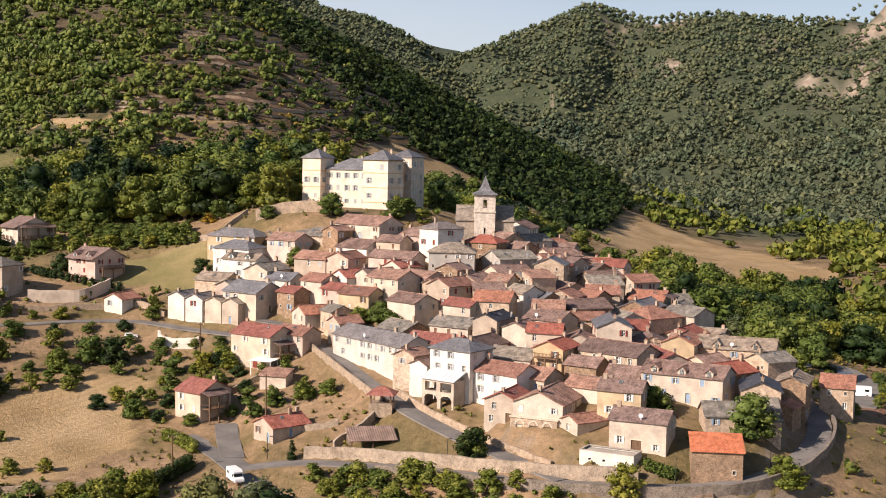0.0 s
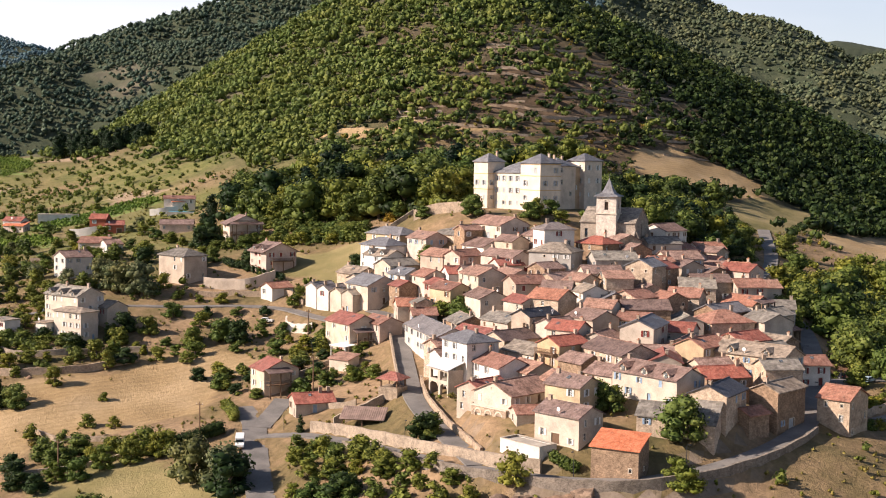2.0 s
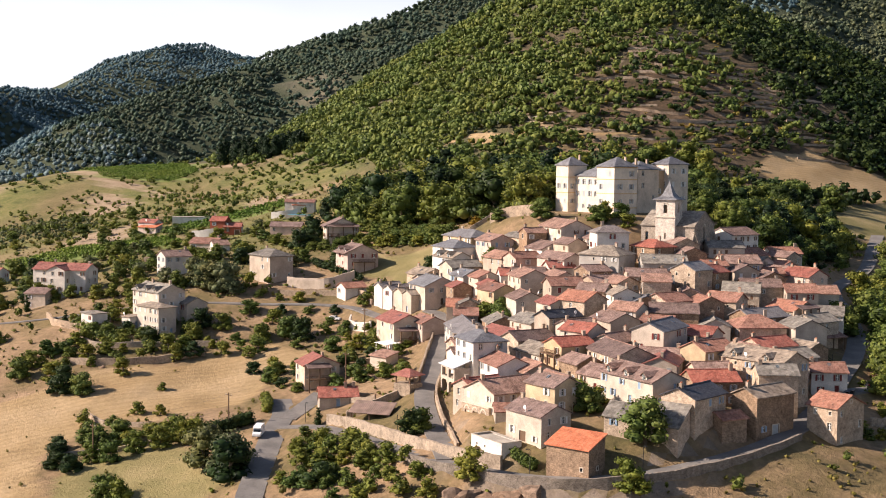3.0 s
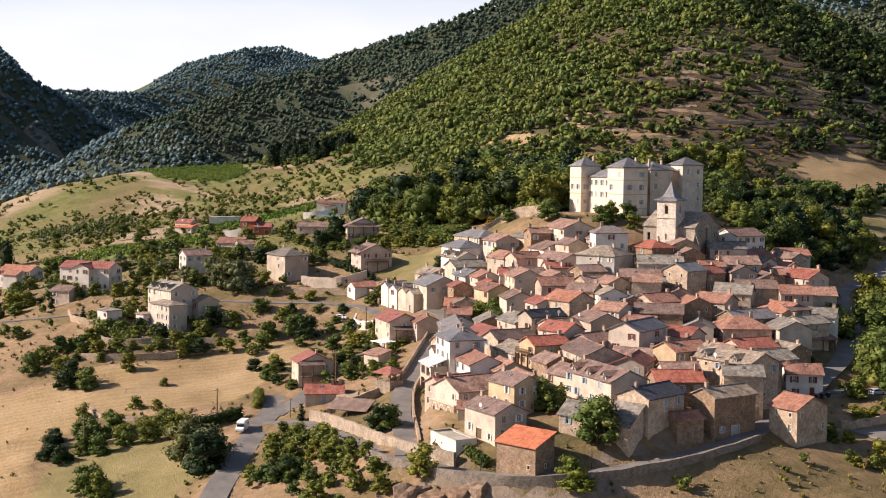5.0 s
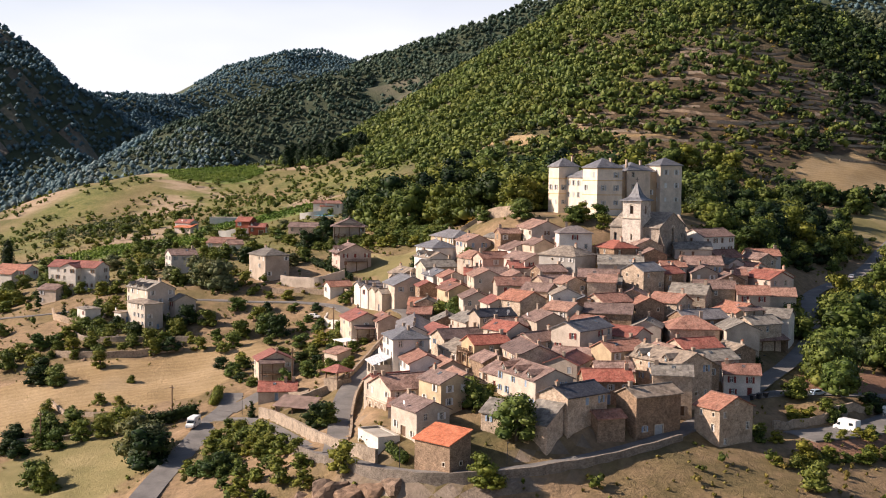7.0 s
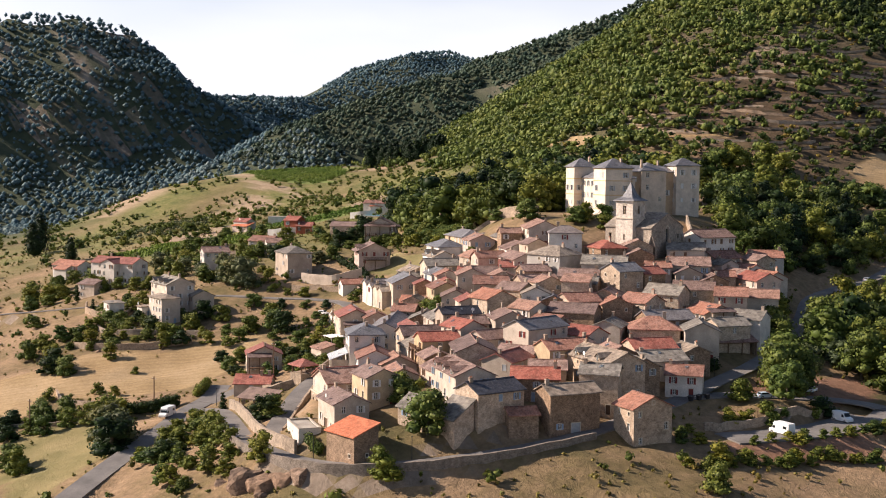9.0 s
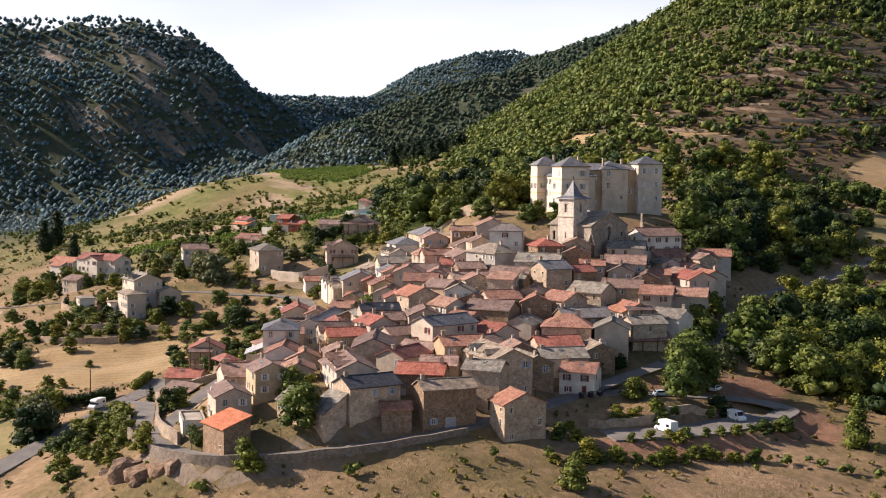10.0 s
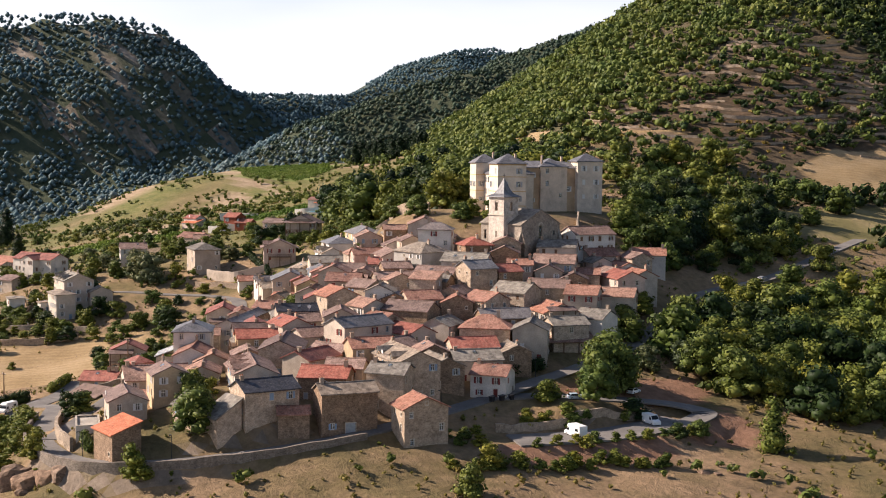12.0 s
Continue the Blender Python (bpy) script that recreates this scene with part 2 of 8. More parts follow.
# swells of the vineyard's shoulder, in metres: x, y, reach, height
SHOULDER = ((-520, 360, 42, -1.3), (-470, 360, 42, -5.8), (-470, 410, 42, -3.8), (-420, 360, 42, -6.4), (-420, 410, 42, -2.3), (-420, 460, 42, 4.6), (-420, 510, 42, 2.5), (-370, 360, 42, -1.2), (-370, 410, 42, 3.6), (-370, 460, 42, 6.9), (-370, 560, 42, -4.3), (-320, 510, 42, -3.7), (-320, 560, 42, -5.4), (-270, 360, 42, 7.8), (-270, 410, 42, 1.1), (-270, 460, 42, -1.6), (-270, 510, 42, -1.6), (-270, 560, 42, -1.5))
SWELLS += [(x, y, 110) for x in (-420, -300, -190, -60, 70, 200) for y in (180, 330, 470, 600, 720)]
# crests of the mountains round the valley: x, y, height, then the next crest point; fall per metre; height of a cliff below the crest
CRESTS = [
    (((-1900, 300, 285), (-1480, 870, 252), (-1400, 1000, 262), (-1358, 1066, 247)), 0.80, 0),
    (((-1350, 1090, 205), (-1345, 1115, 172), (-1400, 1180, 166), (-1500, 1320, 166), (-1700, 1700, 185)), 0.55, 0),
    (((-1700, 1700, 185), (-1790, 2050, 299), (-1829, 2220, 322), (-1823, 2350, 316), (-1806, 2402, 290), (-1700, 2650, 225), (-1500, 3000, 180)), 0.42, 0),
    (((-850, 1060, 130), (-815, 1155, 165), (-785, 1275, 180), (-735, 1370, 248), (-700, 1430, 280), (-560, 1640, 345), (-350, 1850, 370)), 0.52, 0),
    (((-560, 2700, 350), (-110, 2900, 340), (40, 2900, 312), (150, 2950, 295), (420, 3000, 310)), 0.45, 0),
    (((30, 1900, 138), (100, 1860, 178), (140, 1866, 214), (175, 1860, 266), (215, 1880, 292), (290, 1870, 270), (390, 1850, 278), (470, 1840, 271), (540, 1808, 270)), 0.46, 0),
    (((570, 1793, 290), (640, 1750, 330), (900, 1600, 370), (1500, 1300, 330)), 0.44, 40),
]


def sigmoid(v):
    return 1 / (1 + np.exp(-np.clip(v, -30, 30)))


def rumple(x, y, size, seed):
    """Soft unevenness between -1 and 1."""
    z = np.zeros_like(x)
    r = np.random.default_rng(seed)
    for k in range(7):
        a, f, q = r.uniform(0, 6.28), r.uniform(0.6, 1.9) * 6.28 / size, r.uniform(0, 6.28)
        z = z + np.sin(f * (x * math.cos(a) + y * math.sin(a)) + q) / 3.2
    return z


def bare(x, y):
    x, y = x / UNIT, y / UNIT
    slope = np.clip(18 + 0.13 * (y - 300), -45, 52)
    floor = np.clip(8 + 0.025 * (y - 350), -45, 60) - 0.35 * np.maximum(0, 250 - y)
    s = sigmoid((x - 95) / 38)
    z = slope * (1 - s) + floor * s
    cone = 222 - 0.46 * np.sqrt((x + 250) ** 2 + (y - 870) ** 2 + 1600)
    z = 0.5 * (z + cone + np.sqrt((z - cone) ** 2 + 400))
    d = (x + 600) * -0.878 + (y - 480) * 0.479
    z = z - 0.45 * np.minimum(40 * np.log1p(np.exp(np.clip(d / 40, -30, 30))), 160)
    for (cx, cy, r), h in zip(SWELLS, FINE + WIDE):
        z = z + h * np.exp(-((x - cx) ** 2 + (y - cy) ** 2) / (2 * r * r))
    x, y = x * UNIT, y * UNIT
    z = z * UNIT
    for cx, cy, r, h in SHOULDER:
        z = z + h * np.exp(-((x - cx) ** 2 + (y - cy) ** 2) / (2 * r * r))
    return z


def mountains(x, y):
    x, y = x / UNIT, y / UNIT
    top = np.full_like(x, -1e3)
    wob = 17 * rumple(x, y, 330, 3) + 3 * rumple(x, y, 90, 4)
    for line, fall, cliff in CRESTS:
        for (x0, y0, z0), (x1, y1, z1) in zip(line, line[1:]):
            dx, dy = x1 - x0, y1 - y0
            s = np.clip(((x - x0) * dx + (y - y0) * dy) / (dx * dx + dy * dy), 0, 1)
            d = np.hypot(x - x0 - s * dx, y - y0 - s * dy)
            gully = 8 * np.minimum(1, d / 120) * np.sin((x * dx + y * dy) / np.hypot(dx, dy) / 38 + 2 * rumple(x, y, 200, 8))
            top = np.maximum(top, z0 + s * (z1 - z0) - fall * d - cliff * np.minimum(1, d / 30) - gully + wob * np.minimum(1, d / 160))
    return top * UNIT


def along(x, y, line):
    """Distance to a polyline, and its height at the nearest place."""
    best, z = np.full_like(x, 1e9), np.zeros_like(x)
    for (x0, y0, z0), (x1, y1, z1) in zip(line, line[1:]):
        dx, dy = x1 - x0, y1 - y0
        s = np.clip(((x - x0) * dx + (y - y0) * dy) / (dx * dx + dy * dy), 0, 1)
        d = np.hypot(x - x0 - s * dx, y - y0 - s * dy)
        near = d < best
        best, z = np.where(near, d, best), np.where(near, z0 + s * (z1 - z0), z)
    return best, z


def bend(points, steps=6):
    """A smooth line through the points."""
    p = [Vector(q) for q in points]
    p = [2 * p[0] - p[1], *p, 2 * p[-1] - p[-2]]
    out = []
    for a, b, c, d in zip(p, p[1:], p[2:], p[3:]):
        for k in range(steps):
            s = k / steps
            out.append(tuple(0.5 * (2 * b + (c - a) * s + (2 * a - 5 * b + 4 * c - d) * s * s + (3 * b - a - 3 * c + d) * s ** 3)))
    return out + [tuple(p[-2])]


ROADS = {
    "lower": (bend([(0, 145.7, -6.9), (-12.3, 163.3, -5.1), (-23, 180.2, -3.4), (-29.9, 191.7, -1.8), (-35.3, 200.9, -1.2), (-42.2, 208.5, -0.4)]), 4.3),
    "ring": (bend([(-29.9, 193.2, -1.8), (-21.5, 192.4, -0.6), (-11.5, 187.1, 0.5), (0, 180.2, 1.4), (10.7, 173.9, 2.1), (21.5, 169.6, 2.6), (32.2, 167.7, 3.0), (40.8, 169.0, 3.5), (48.8, 174.9, 4.3), (55.6, 185.3, 5.4), (59.7, 197, 6.5), (60.4, 209, 7.5), (59.9, 223.5, 8.5), (58.3, 237.7, 9.7), (56.7, 253, 10.9), (52.9, 272.2, 12.7), (46, 291.3, 15.3), (39.1, 308.2, 17.6), (37.6, 323.5, 18.9), (38.3, 337.3, 19.9), (36.8, 354.2, 21.9), (33, 375.7, 24.5), (29.1, 398.7, 26.8)]), 3.6),
    "street": (bend([(17.5, 172.6, 2.5), (11.5, 180.2, 3.2), (3.8, 189.4, 4.3), (-3.8, 200.1, 5.8), (-10, 212.4, 7.1), (-16.1, 224.6, 8.9), (-22.2, 236.9, 10.7), (-29.1, 249.2, 12.7), (-36, 253.8, 13.4)]), 3.5),
    "upper": (bend([(-184, 218.5, 0), (-153.3, 224.6, 3.8), (-130.3, 231.5, 6.9), (-115, 243.8, 9.5), (-100.4, 250.7, 11), (-85.1, 255.3, 11.3), (-72.8, 259.9, 11.7), (-61.3, 259.9, 11.7), (-50.6, 253.8, 11.3), (-38.3, 246.1, 11.2), (-26.1, 238.4, 11)]), 3.5),
    "slip": (bend([(59.8, 226.9, 8.7), (63.6, 234.6, 8.6), (69, 243.8, 7.8), (75.1, 252.2, 6.9), (80.6, 254.6, 6), (82.2, 250.0, 5.5), (82.0, 246.0, 5.3)]), 4.2),
    "lot": (bend([(72.2, 218.6, 5.0), (75.4, 224.6, 5.0), (78.2, 231.5, 5.0), (79.9, 239.5, 5.15), (80.4, 248.5, 5.4)]), 7.6),
    "drive": (bend([(-32.2, 197.8, -1.4), (-34.5, 207, -0.5), (-36, 213.9, 0.6)]), 3.8),
}
# the built-up shelf above the ring road
SHELF = [(19, 173.0), (28, 171.2), (33, 170.4), (40.5, 171.6), (46.5, 176.5), (52.6, 187), (56.6, 198), (57.6, 210), (57, 224), (54, 240), (40, 262), (10, 262), (0, 230), (9, 206), (7, 193), (13, 181)]
PADS = [(-22.2, 309.7, 27.6, 34.2), (10.7, 282.1, 11.5, 26.5), (69, 236.1, 5.4, 8.4), (64.4, 246.9, 7.7, 8.7)]


def inside(x, y, poly):
    hit = np.zeros(np.shape(x), bool)
    for (x0, y0), (x1, y1) in zip(poly, poly[1:] + poly[:1]):
        hit ^= ((y0 > y) != (y1 > y)) & (x < (x1 - x0) * (y - y0) / (y1 - y0 + 1e-9) + x0)
    return hit


def slopes(x, y):
    """The hill and the mountains without terraces."""
    z, far = bare(x, y), mountains(x, y)
    return 0.5 * (z + far + np.sqrt((z - far) ** 2 + 19 ** 2 * sigmoid((np.hypot(x, y - 230) - 460) / 60)))


STEP = 2.6


def height(x, y):
    x, y = np.atleast_1d(np.asarray(x, float)), np.atleast_1d(np.asarray(y, float))
    z = slopes(x, y)
    # old terraces on the hill above the village
    on = sigmoid((y - 430) / 8) * sigmoid((580 - y) / 15) * sigmoid((x + 250) / 30) * sigmoid((-4 - x) / 6)
    on = on * (1 - sigmoid((x + 36) / 4) * sigmoid((515 - y) / 6))
    q = (z + 2.5 * rumple(x, y, 92, 21)) / STEP
    f = q - np.floor(q)
    z = z + on * STEP * 0.7 * (np.clip(f / 0.3, 0, 1) - f)
    z = z + 0.35 * rumple(x, y, 23, 5) + 0.12 * rumple(x, y, 7, 6)
    for px, py, r, h in PADS:
        w = sigmoid((r - np.hypot(x - px, y - py)) / (0.12 * r))
        z = z * (1 - w) + h * w
    i = inside(x, y, SHELF)
    if i.any():
        d = along(x[i], y[i], [(*q, 0) for q in SHELF + SHELF[:1]])[0]
        z[i] += 1.5 * np.clip(d / 1.2, 0, 1) * np.exp(-np.maximum(y[i] - 200, 0) / 22)
    for line, width in ROADS.values():
        box_x, box_y = [p[0] for p in line], [p[1] for p in line]
        i = (x > min(box_x) - 15) & (x < max(box_x) + 15) & (y > min(box_y) - 15) & (y < max(box_y) + 15)
        if i.any():
            d, h = along(x[i], y[i], line)
            w = sigmoid((width / 2 + 1.3 - d) / 0.35)
            z[i] = z[i] * (1 - w) + (h - 0.12) * w
    return z


GOLD = [[(-122.7, 145.7), (-95.8, 200.9), (-79.7, 217.7), (-77.4, 230), (-64.4, 240.7), (-56, 233.1), (-51.4, 216.2), (-47.5, 203.9), (-58.3, 191.7), (-72.1, 188.6), (-70.5, 172.5), (-46, 157.2), (-53.7, 130.3)],
        [(38.3, 423.2), (59.8, 490.7), (84.3, 582.7), (134.2, 536.7), (126.5, 398.7), (102.7, 369.5), (65.9, 372.6)],
        [(-148, 437), (-66, 448), (-70, 453), (-138, 448)], [(-29, 474), (-21, 500), (14, 510), (18, 490), (5, 462), (-4, 440), (-16, 433)]]
MEADOW = [[(-46, 145.7), (-56.7, 172.5), (-46, 182.5), (-29.1, 177.9), (-18.4, 157.2)], [(-84.3, 289.8), (-57.5, 299), (-47.5, 285.2), (-49.8, 272.9), (-70.5, 277.5)], [(6, 378), (3, 400), (6, 440), (15, 484), (34, 500), (40, 440), (36, 415), (30, 386)]]
VINE = [[(-402, 486), (-398, 500), (-345, 512), (-322, 497), (-322, 468), (-350, 460)], [(-195, 338), (-198, 355), (-191, 369), (-185, 390), (-172, 378), (-180, 357), (-182, 339), (-185, 328)], [(-215, 287), (-209, 297), (-201, 311), (-180, 326), (-162, 311), (-182, 293), (-195, 284), (-203, 278)], [(-321, 469), (-325, 497), (-315, 489), (-312, 465)]]
# bare tan ground: worn patches, a track to the vineyard, ploughed strips
TAN = [[(-218, 312), (-231, 343), (-222, 349), (-203, 330), (-201, 313)], [(-309, 406), (-332, 438), (-309, 440), (-283, 403)], [(-398, 398), (-432, 430), (-412, 455), (-382, 413), (-376, 388)], [(-410, 478), (-350, 452), (-306, 446), (-290, 441), (-290, 447), (-306, 454), (-350, 460), (-406, 487)], [(-207, 395), (-193, 408), (-184, 401), (-187, 376)], [(-122, 436), (-70, 440), (-66, 452), (-90, 458), (-116, 452)], [(-312, 505), (-290, 512), (-286, 500), (-310, 496)]]


def grid_line(fine0, fine1, step, lo, hi, grow=1.07):
    v = list(np.arange(fine0, fine1 + step, step))
    s = step
    while v[-1] < hi:
        s = min(s * grow, 34)
        v.append(v[-1] + s)
    s = step
    while v[0] > lo:
        s = min(s * grow, 34)
        v.insert(0, v[0] - s)
    return np.array(v)


gx, gy = grid_line(-176, 115, 1.7, -1900, 1400), grid_line(142, 590, 1.7, -330, 2600)
X, Y = np.meshgrid(gx, gy)
Z = height(X.ravel(), Y.ravel())
nx, ny = len(gx), len(gy)
ZG = Z.reshape(ny, nx)


def ground_at(x, y):
    """Height of the ground sheet."""
    i, j = min(max(int(np.searchsorted(gx, x)) - 1, 0), nx - 2), min(max(int(np.searchsorted(gy, y)) - 1, 0), ny - 2)
    u, q = (x - gx[i]) / (gx[i + 1] - gx[i]), (y - gy[j]) / (gy[j + 1] - gy[j])
    return float(ZG[j, i] * (1 - u) * (1 - q) + ZG[j, i + 1] * u * (1 - q) + ZG[j + 1, i] * (1 - u) * q + ZG[j + 1, i + 1] * u * q)


gme = bpy.data.meshes.new("ground")
idx = np.arange(nx * ny).reshape(ny, nx)
quads = np.stack([idx[:-1, :-1], idx[:-1, 1:], idx[1:, 1:], idx[1:, :-1]], -1).reshape(-1, 4)
gme.vertices.add(nx * ny)
gme.vertices.foreach_set("co", np.stack([X.ravel(), Y.ravel(), Z], -1).ravel())
gme.loops.add(quads.size)
gme.loops.foreach_set("vertex_index", quads.ravel())
gme.polygons.add(len(quads))
gme.polygons.foreach_set("loop_start", np.arange(0, quads.size, 4))
gme.update(calc_edges=True)
gme.shade_smooth()
zone = gme.color_attributes.new("zone", "FLOAT_COLOR", "POINT")
fx, fy = X.ravel(), Y.ravel()
fxw, fyw = fx + 4 * rumple(fx, fy, 30, 31), fy + 4 * rumple(fx, fy, 30, 32)
mask = np.zeros((nx * ny, 4), np.float32)
for p in GOLD:
    mask[inside(fxw, fyw, p), 0] = 1
for p in MEADOW:
    mask[inside(fxw, fyw, p), 1] = 1
hill = sigmoid((fy - 441) / 10) * sigmoid((574 - fy) / 12) * sigmoid((fx + 138 + 38 * rumple(fx, fy, 107, 33)) / 14) * sigmoid((15 - fx) / 19)
mask[:, 2] = hill
for p in VINE:
    mask[inside(fxw, fyw, p), 3] = 1
zone.data.foreach_set("color", mask.ravel())
dry = gme.attributes.new("dry", "FLOAT", "POINT")
worn = np.zeros(nx * ny, np.float32)
for p in TAN:
    worn[inside(fxw, fyw, p)] = 0.9
dry.data.foreach_set("value", worn)
# grassy slopes west of the village
grass = gme.attributes.new("grass", "FLOAT", "POINT")
meadow_ = sigmoid((-112 - fx + 10 * rumple(fx, fy, 60, 91)) / 10) * sigmoid((fy - 262) / 12) * sigmoid((505 - fy) / 14) * np.clip(0.78 + 0.5 * rumple(fx, fy, 48, 92), 0, 1)
grass.data.foreach_set("value", meadow_.astype(np.float32))
woods = gme.attributes.new("woods", "FLOAT", "POINT")
far_wood = np.maximum(sigmoid((fy - 600 - 60 * rumple(fx, fy, 150, 35)) / 20), sigmoid((-430 - fx - 0.3 * (fy - 400)) / 20))
flank = sigmoid((fx + 22 + np.maximum(fy - 515, 0) + 16 * rumple(fx, fy, 60, 36)) / 8) * sigmoid((fy - 425 - 0.9 * np.maximum(fx - 15, 0)) / 10) * sigmoid((75 - fx) / 12)
sunny = sigmoid((-105 - fx + 25 * rumple(fx, fy, 80, 37)) / 12) * sigmoid((fy - 506 + 0.75 * np.maximum(fx + 275, 0) - 12 * rumple(fx, fy, 50, 78)) / 8)
woods.data.foreach_set("value", np.clip(np.maximum(np.maximum(far_wood, flank), 0.8 * sunny) * (1 - mask[:, 0]) * (1 - mask[:, 3]), 0, 1).astype(np.float32))

CRAGS = [(-995, 745, 26), (-1063, 679, 18), (-1034, 806, 16), (182, 1394, 26), (241, 1418, 20), (226, 1290, 26), (323, 1320, 16), (330, 1180, 20), (363, 1152, 28), (437, 1359, 34), (436, 1302, 26), (470, 1320, 50), (-557, 891, 22), (-23, 575, 10)]


def crag(x, y):
    """Bare pale cliffs near some crests."""
    c = np.zeros(np.shape(x))
    for cx, cy, r in CRAGS:
        c = np.maximum(c, sigmoid((0.75 * r - np.hypot(x - cx, 1.7 * (y - cy)) + 0.9 * r * rumple(x, y, 26, 71)) / 3))
    return c


crags = gme.attributes.new("crags", "FLOAT", "POINT")
crags.data.foreach_set("value", crag(fx, fy).astype(np.float32))
# dug red earth round the parking lot
EARTH = [[(60, 239), (60.5, 247), (64, 257.5), (67, 269), (75.5, 266), (76.5, 255), (69.5, 242.5)], [(83.5, 250), (80.5, 261), (90, 258), (92, 252), (87, 243), (85, 242)], [(72, 214), (80, 226), (85, 240), (89, 238), (85, 225), (77, 211)]]
earth = gme.attributes.new("earth", "FLOAT", "POINT")
dug = np.zeros(nx * ny, np.float32)
for p in EARTH:
    dug[inside(fx + 0.6 * rumple(fx, fy, 9, 38), fy + 0.6 * rumple(fx, fy, 9, 39), p)] = 0.85
earth.data.foreach_set("value", dug)
m, t, b = material("ground", 0.95)
a = t.nodes.new("ShaderNodeAttribute")
a.attribute_name = "zone"
sep = t.nodes.new("ShaderNodeSeparateColor")
t.links.new(a.outputs["Color"], sep.inputs[0])
p = world_place(t)
scrub = ramp(t, noise_of(t, p, 0.045, 6, 0.65), [(0.28, (0.085, 0.08, 0.032)), (0.42, (0.18, 0.138, 0.066)), (0.55, (0.28, 0.195, 0.115)), (0.72, (0.38, 0.27, 0.17))])
scrub = mix(t, scrub, ramp(t, noise_of(t, p, 0.8, 5, 0.7), [(0.3, (0.62, 0.60, 0.55)), (0.65, (1.1, 1.05, 1))]), 1.0, "MULTIPLY")
gold = ramp(t, noise_of(t, p, 0.06, 6, 0.6), [(0.3, (0.29, 0.20, 0.095)), (0.5, (0.38, 0.275, 0.145)), (0.7, (0.45, 0.335, 0.195))])
gold = mix(t, gold, ramp(t, noise_of(t, p, 1.4, 5, 0.75), [(0.3, (0.72, 0.7, 0.66)), (0.65, (1.05, 1.02, 1))]), 1.0, "MULTIPLY")
wave = node(t, "ShaderNodeTexWave", Scale=0.16, Distortion=2.5, Detail=3.0)
wave.inputs["Detail Scale"].default_value = 0.4
rot = node(t, "ShaderNodeMapping")
rot.inputs["Rotation"].default_value = (0, 0, 0.75)
t.links.new(p, rot.inputs["Vector"])
t.links.new(rot.outputs[0], wave.inputs["Vector"])
gold = mix(t, gold, ramp(t, wave.outputs["Fac"], [(0.2, (0.88, 0.86, 0.84)), (0.7, (1.05, 1.04, 1.03))]), 0.55, "MULTIPLY")
green = ramp(t, noise_of(t, p, 0.09, 5), [(0.3, (0.14, 0.125, 0.045)), (0.55, (0.24, 0.195, 0.085)), (0.75, (0.33, 0.255, 0.13))])
soil = ramp(t, noise_of(t, p, 0.16, 6, 0.7), [(0.32, (0.045, 0.036, 0.02)), (0.5, (0.09, 0.062, 0.037)), (0.72, (0.17, 0.112, 0.07))])
soil = mix(t, soil, ramp(t, noise_of(t, p, 1.2, 4, 0.7), [(0.35, (0.6, 0.6, 0.55)), (0.65, (1.1, 1.05, 1))]), 1.0, "MULTIPLY")
vine = ramp(t, noise_of(t, p, 0.2, 3), [(0.35, (0.13, 0.18, 0.04)), (0.65, (0.20, 0.235, 0.07))])
wa = t.nodes.new("ShaderNodeAttribute")
wa.attribute_name = "woods"
litter = ramp(t, noise_of(t, p, 0.09, 6, 0.7), [(0.3, (0.034, 0.044, 0.024)), (0.5, (0.052, 0.064, 0.034)), (0.68, (0.075, 0.082, 0.045)), (0.84, (0.12, 0.105, 0.07))])
ga_ = t.nodes.new("ShaderNodeAttribute")
ga_.attribute_name = "grass"
turf = ramp(t, noise_of(t, p, 0.12, 6, 0.7), [(0.3, (0.10, 0.115, 0.032)), (0.5, (0.17, 0.17, 0.055)), (0.7, (0.27, 0.22, 0.10))])
turf = mix(t, turf, ramp(t, noise_of(t, p, 0.9, 5, 0.7), [(0.3, (0.6, 0.62, 0.5)), (0.65, (1.08, 1.05, 1))]), 1.0, "MULTIPLY")
c = mix(t, scrub, turf, ga_.outputs["Fac"])
c = mix(t, c, litter, wa.outputs["Fac"])
da_ = t.nodes.new("ShaderNodeAttribute")
da_.attribute_name = "dry"
tan = ramp(t, noise_of(t, p, 0.25, 6, 0.7), [(0.3, (0.24, 0.165, 0.10)), (0.55, (0.36, 0.265, 0.175)), (0.75, (0.44, 0.34, 0.235))])
c = mix(t, c, tan, da_.outputs["Fac"])
geo = t.nodes.new("ShaderNodeNewGeometry")
up = t.nodes.new("ShaderNodeSeparateXYZ")
t.links.new(geo.outputs["True Normal"], up.inputs[0])
cliff = ramp(t, up.outputs[2], [(0.56, (1, 1, 1)), (0.66, (0, 0, 0))])
rock = ramp(t, noise_of(t, p, 0.12, 6, 0.7), [(0.3, (0.17, 0.125, 0.09)), (0.55, (0.36, 0.285, 0.22)), (0.75, (0.50, 0.42, 0.33))])
c = mix(t, c, soil, sep.outputs[2])
ledge = ramp(t, noise_of(t, p, 0.3, 6, 0.7), [(0.3, (0.13, 0.10, 0.072)), (0.55, (0.25, 0.195, 0.145)), (0.75, (0.38, 0.31, 0.235))])
c = mix(t, c, ledge, cliff)
ea_ = t.nodes.new("ShaderNodeAttribute")
ea_.attribute_name = "earth"
c = mix(t, c, ramp(t, noise_of(t, p, 0.5, 5, 0.7), [(0.3, (0.17, 0.085, 0.052)), (0.7, (0.34, 0.185, 0.12))]), ea_.outputs["Fac"])
ca_ = t.nodes.new("ShaderNodeAttribute")
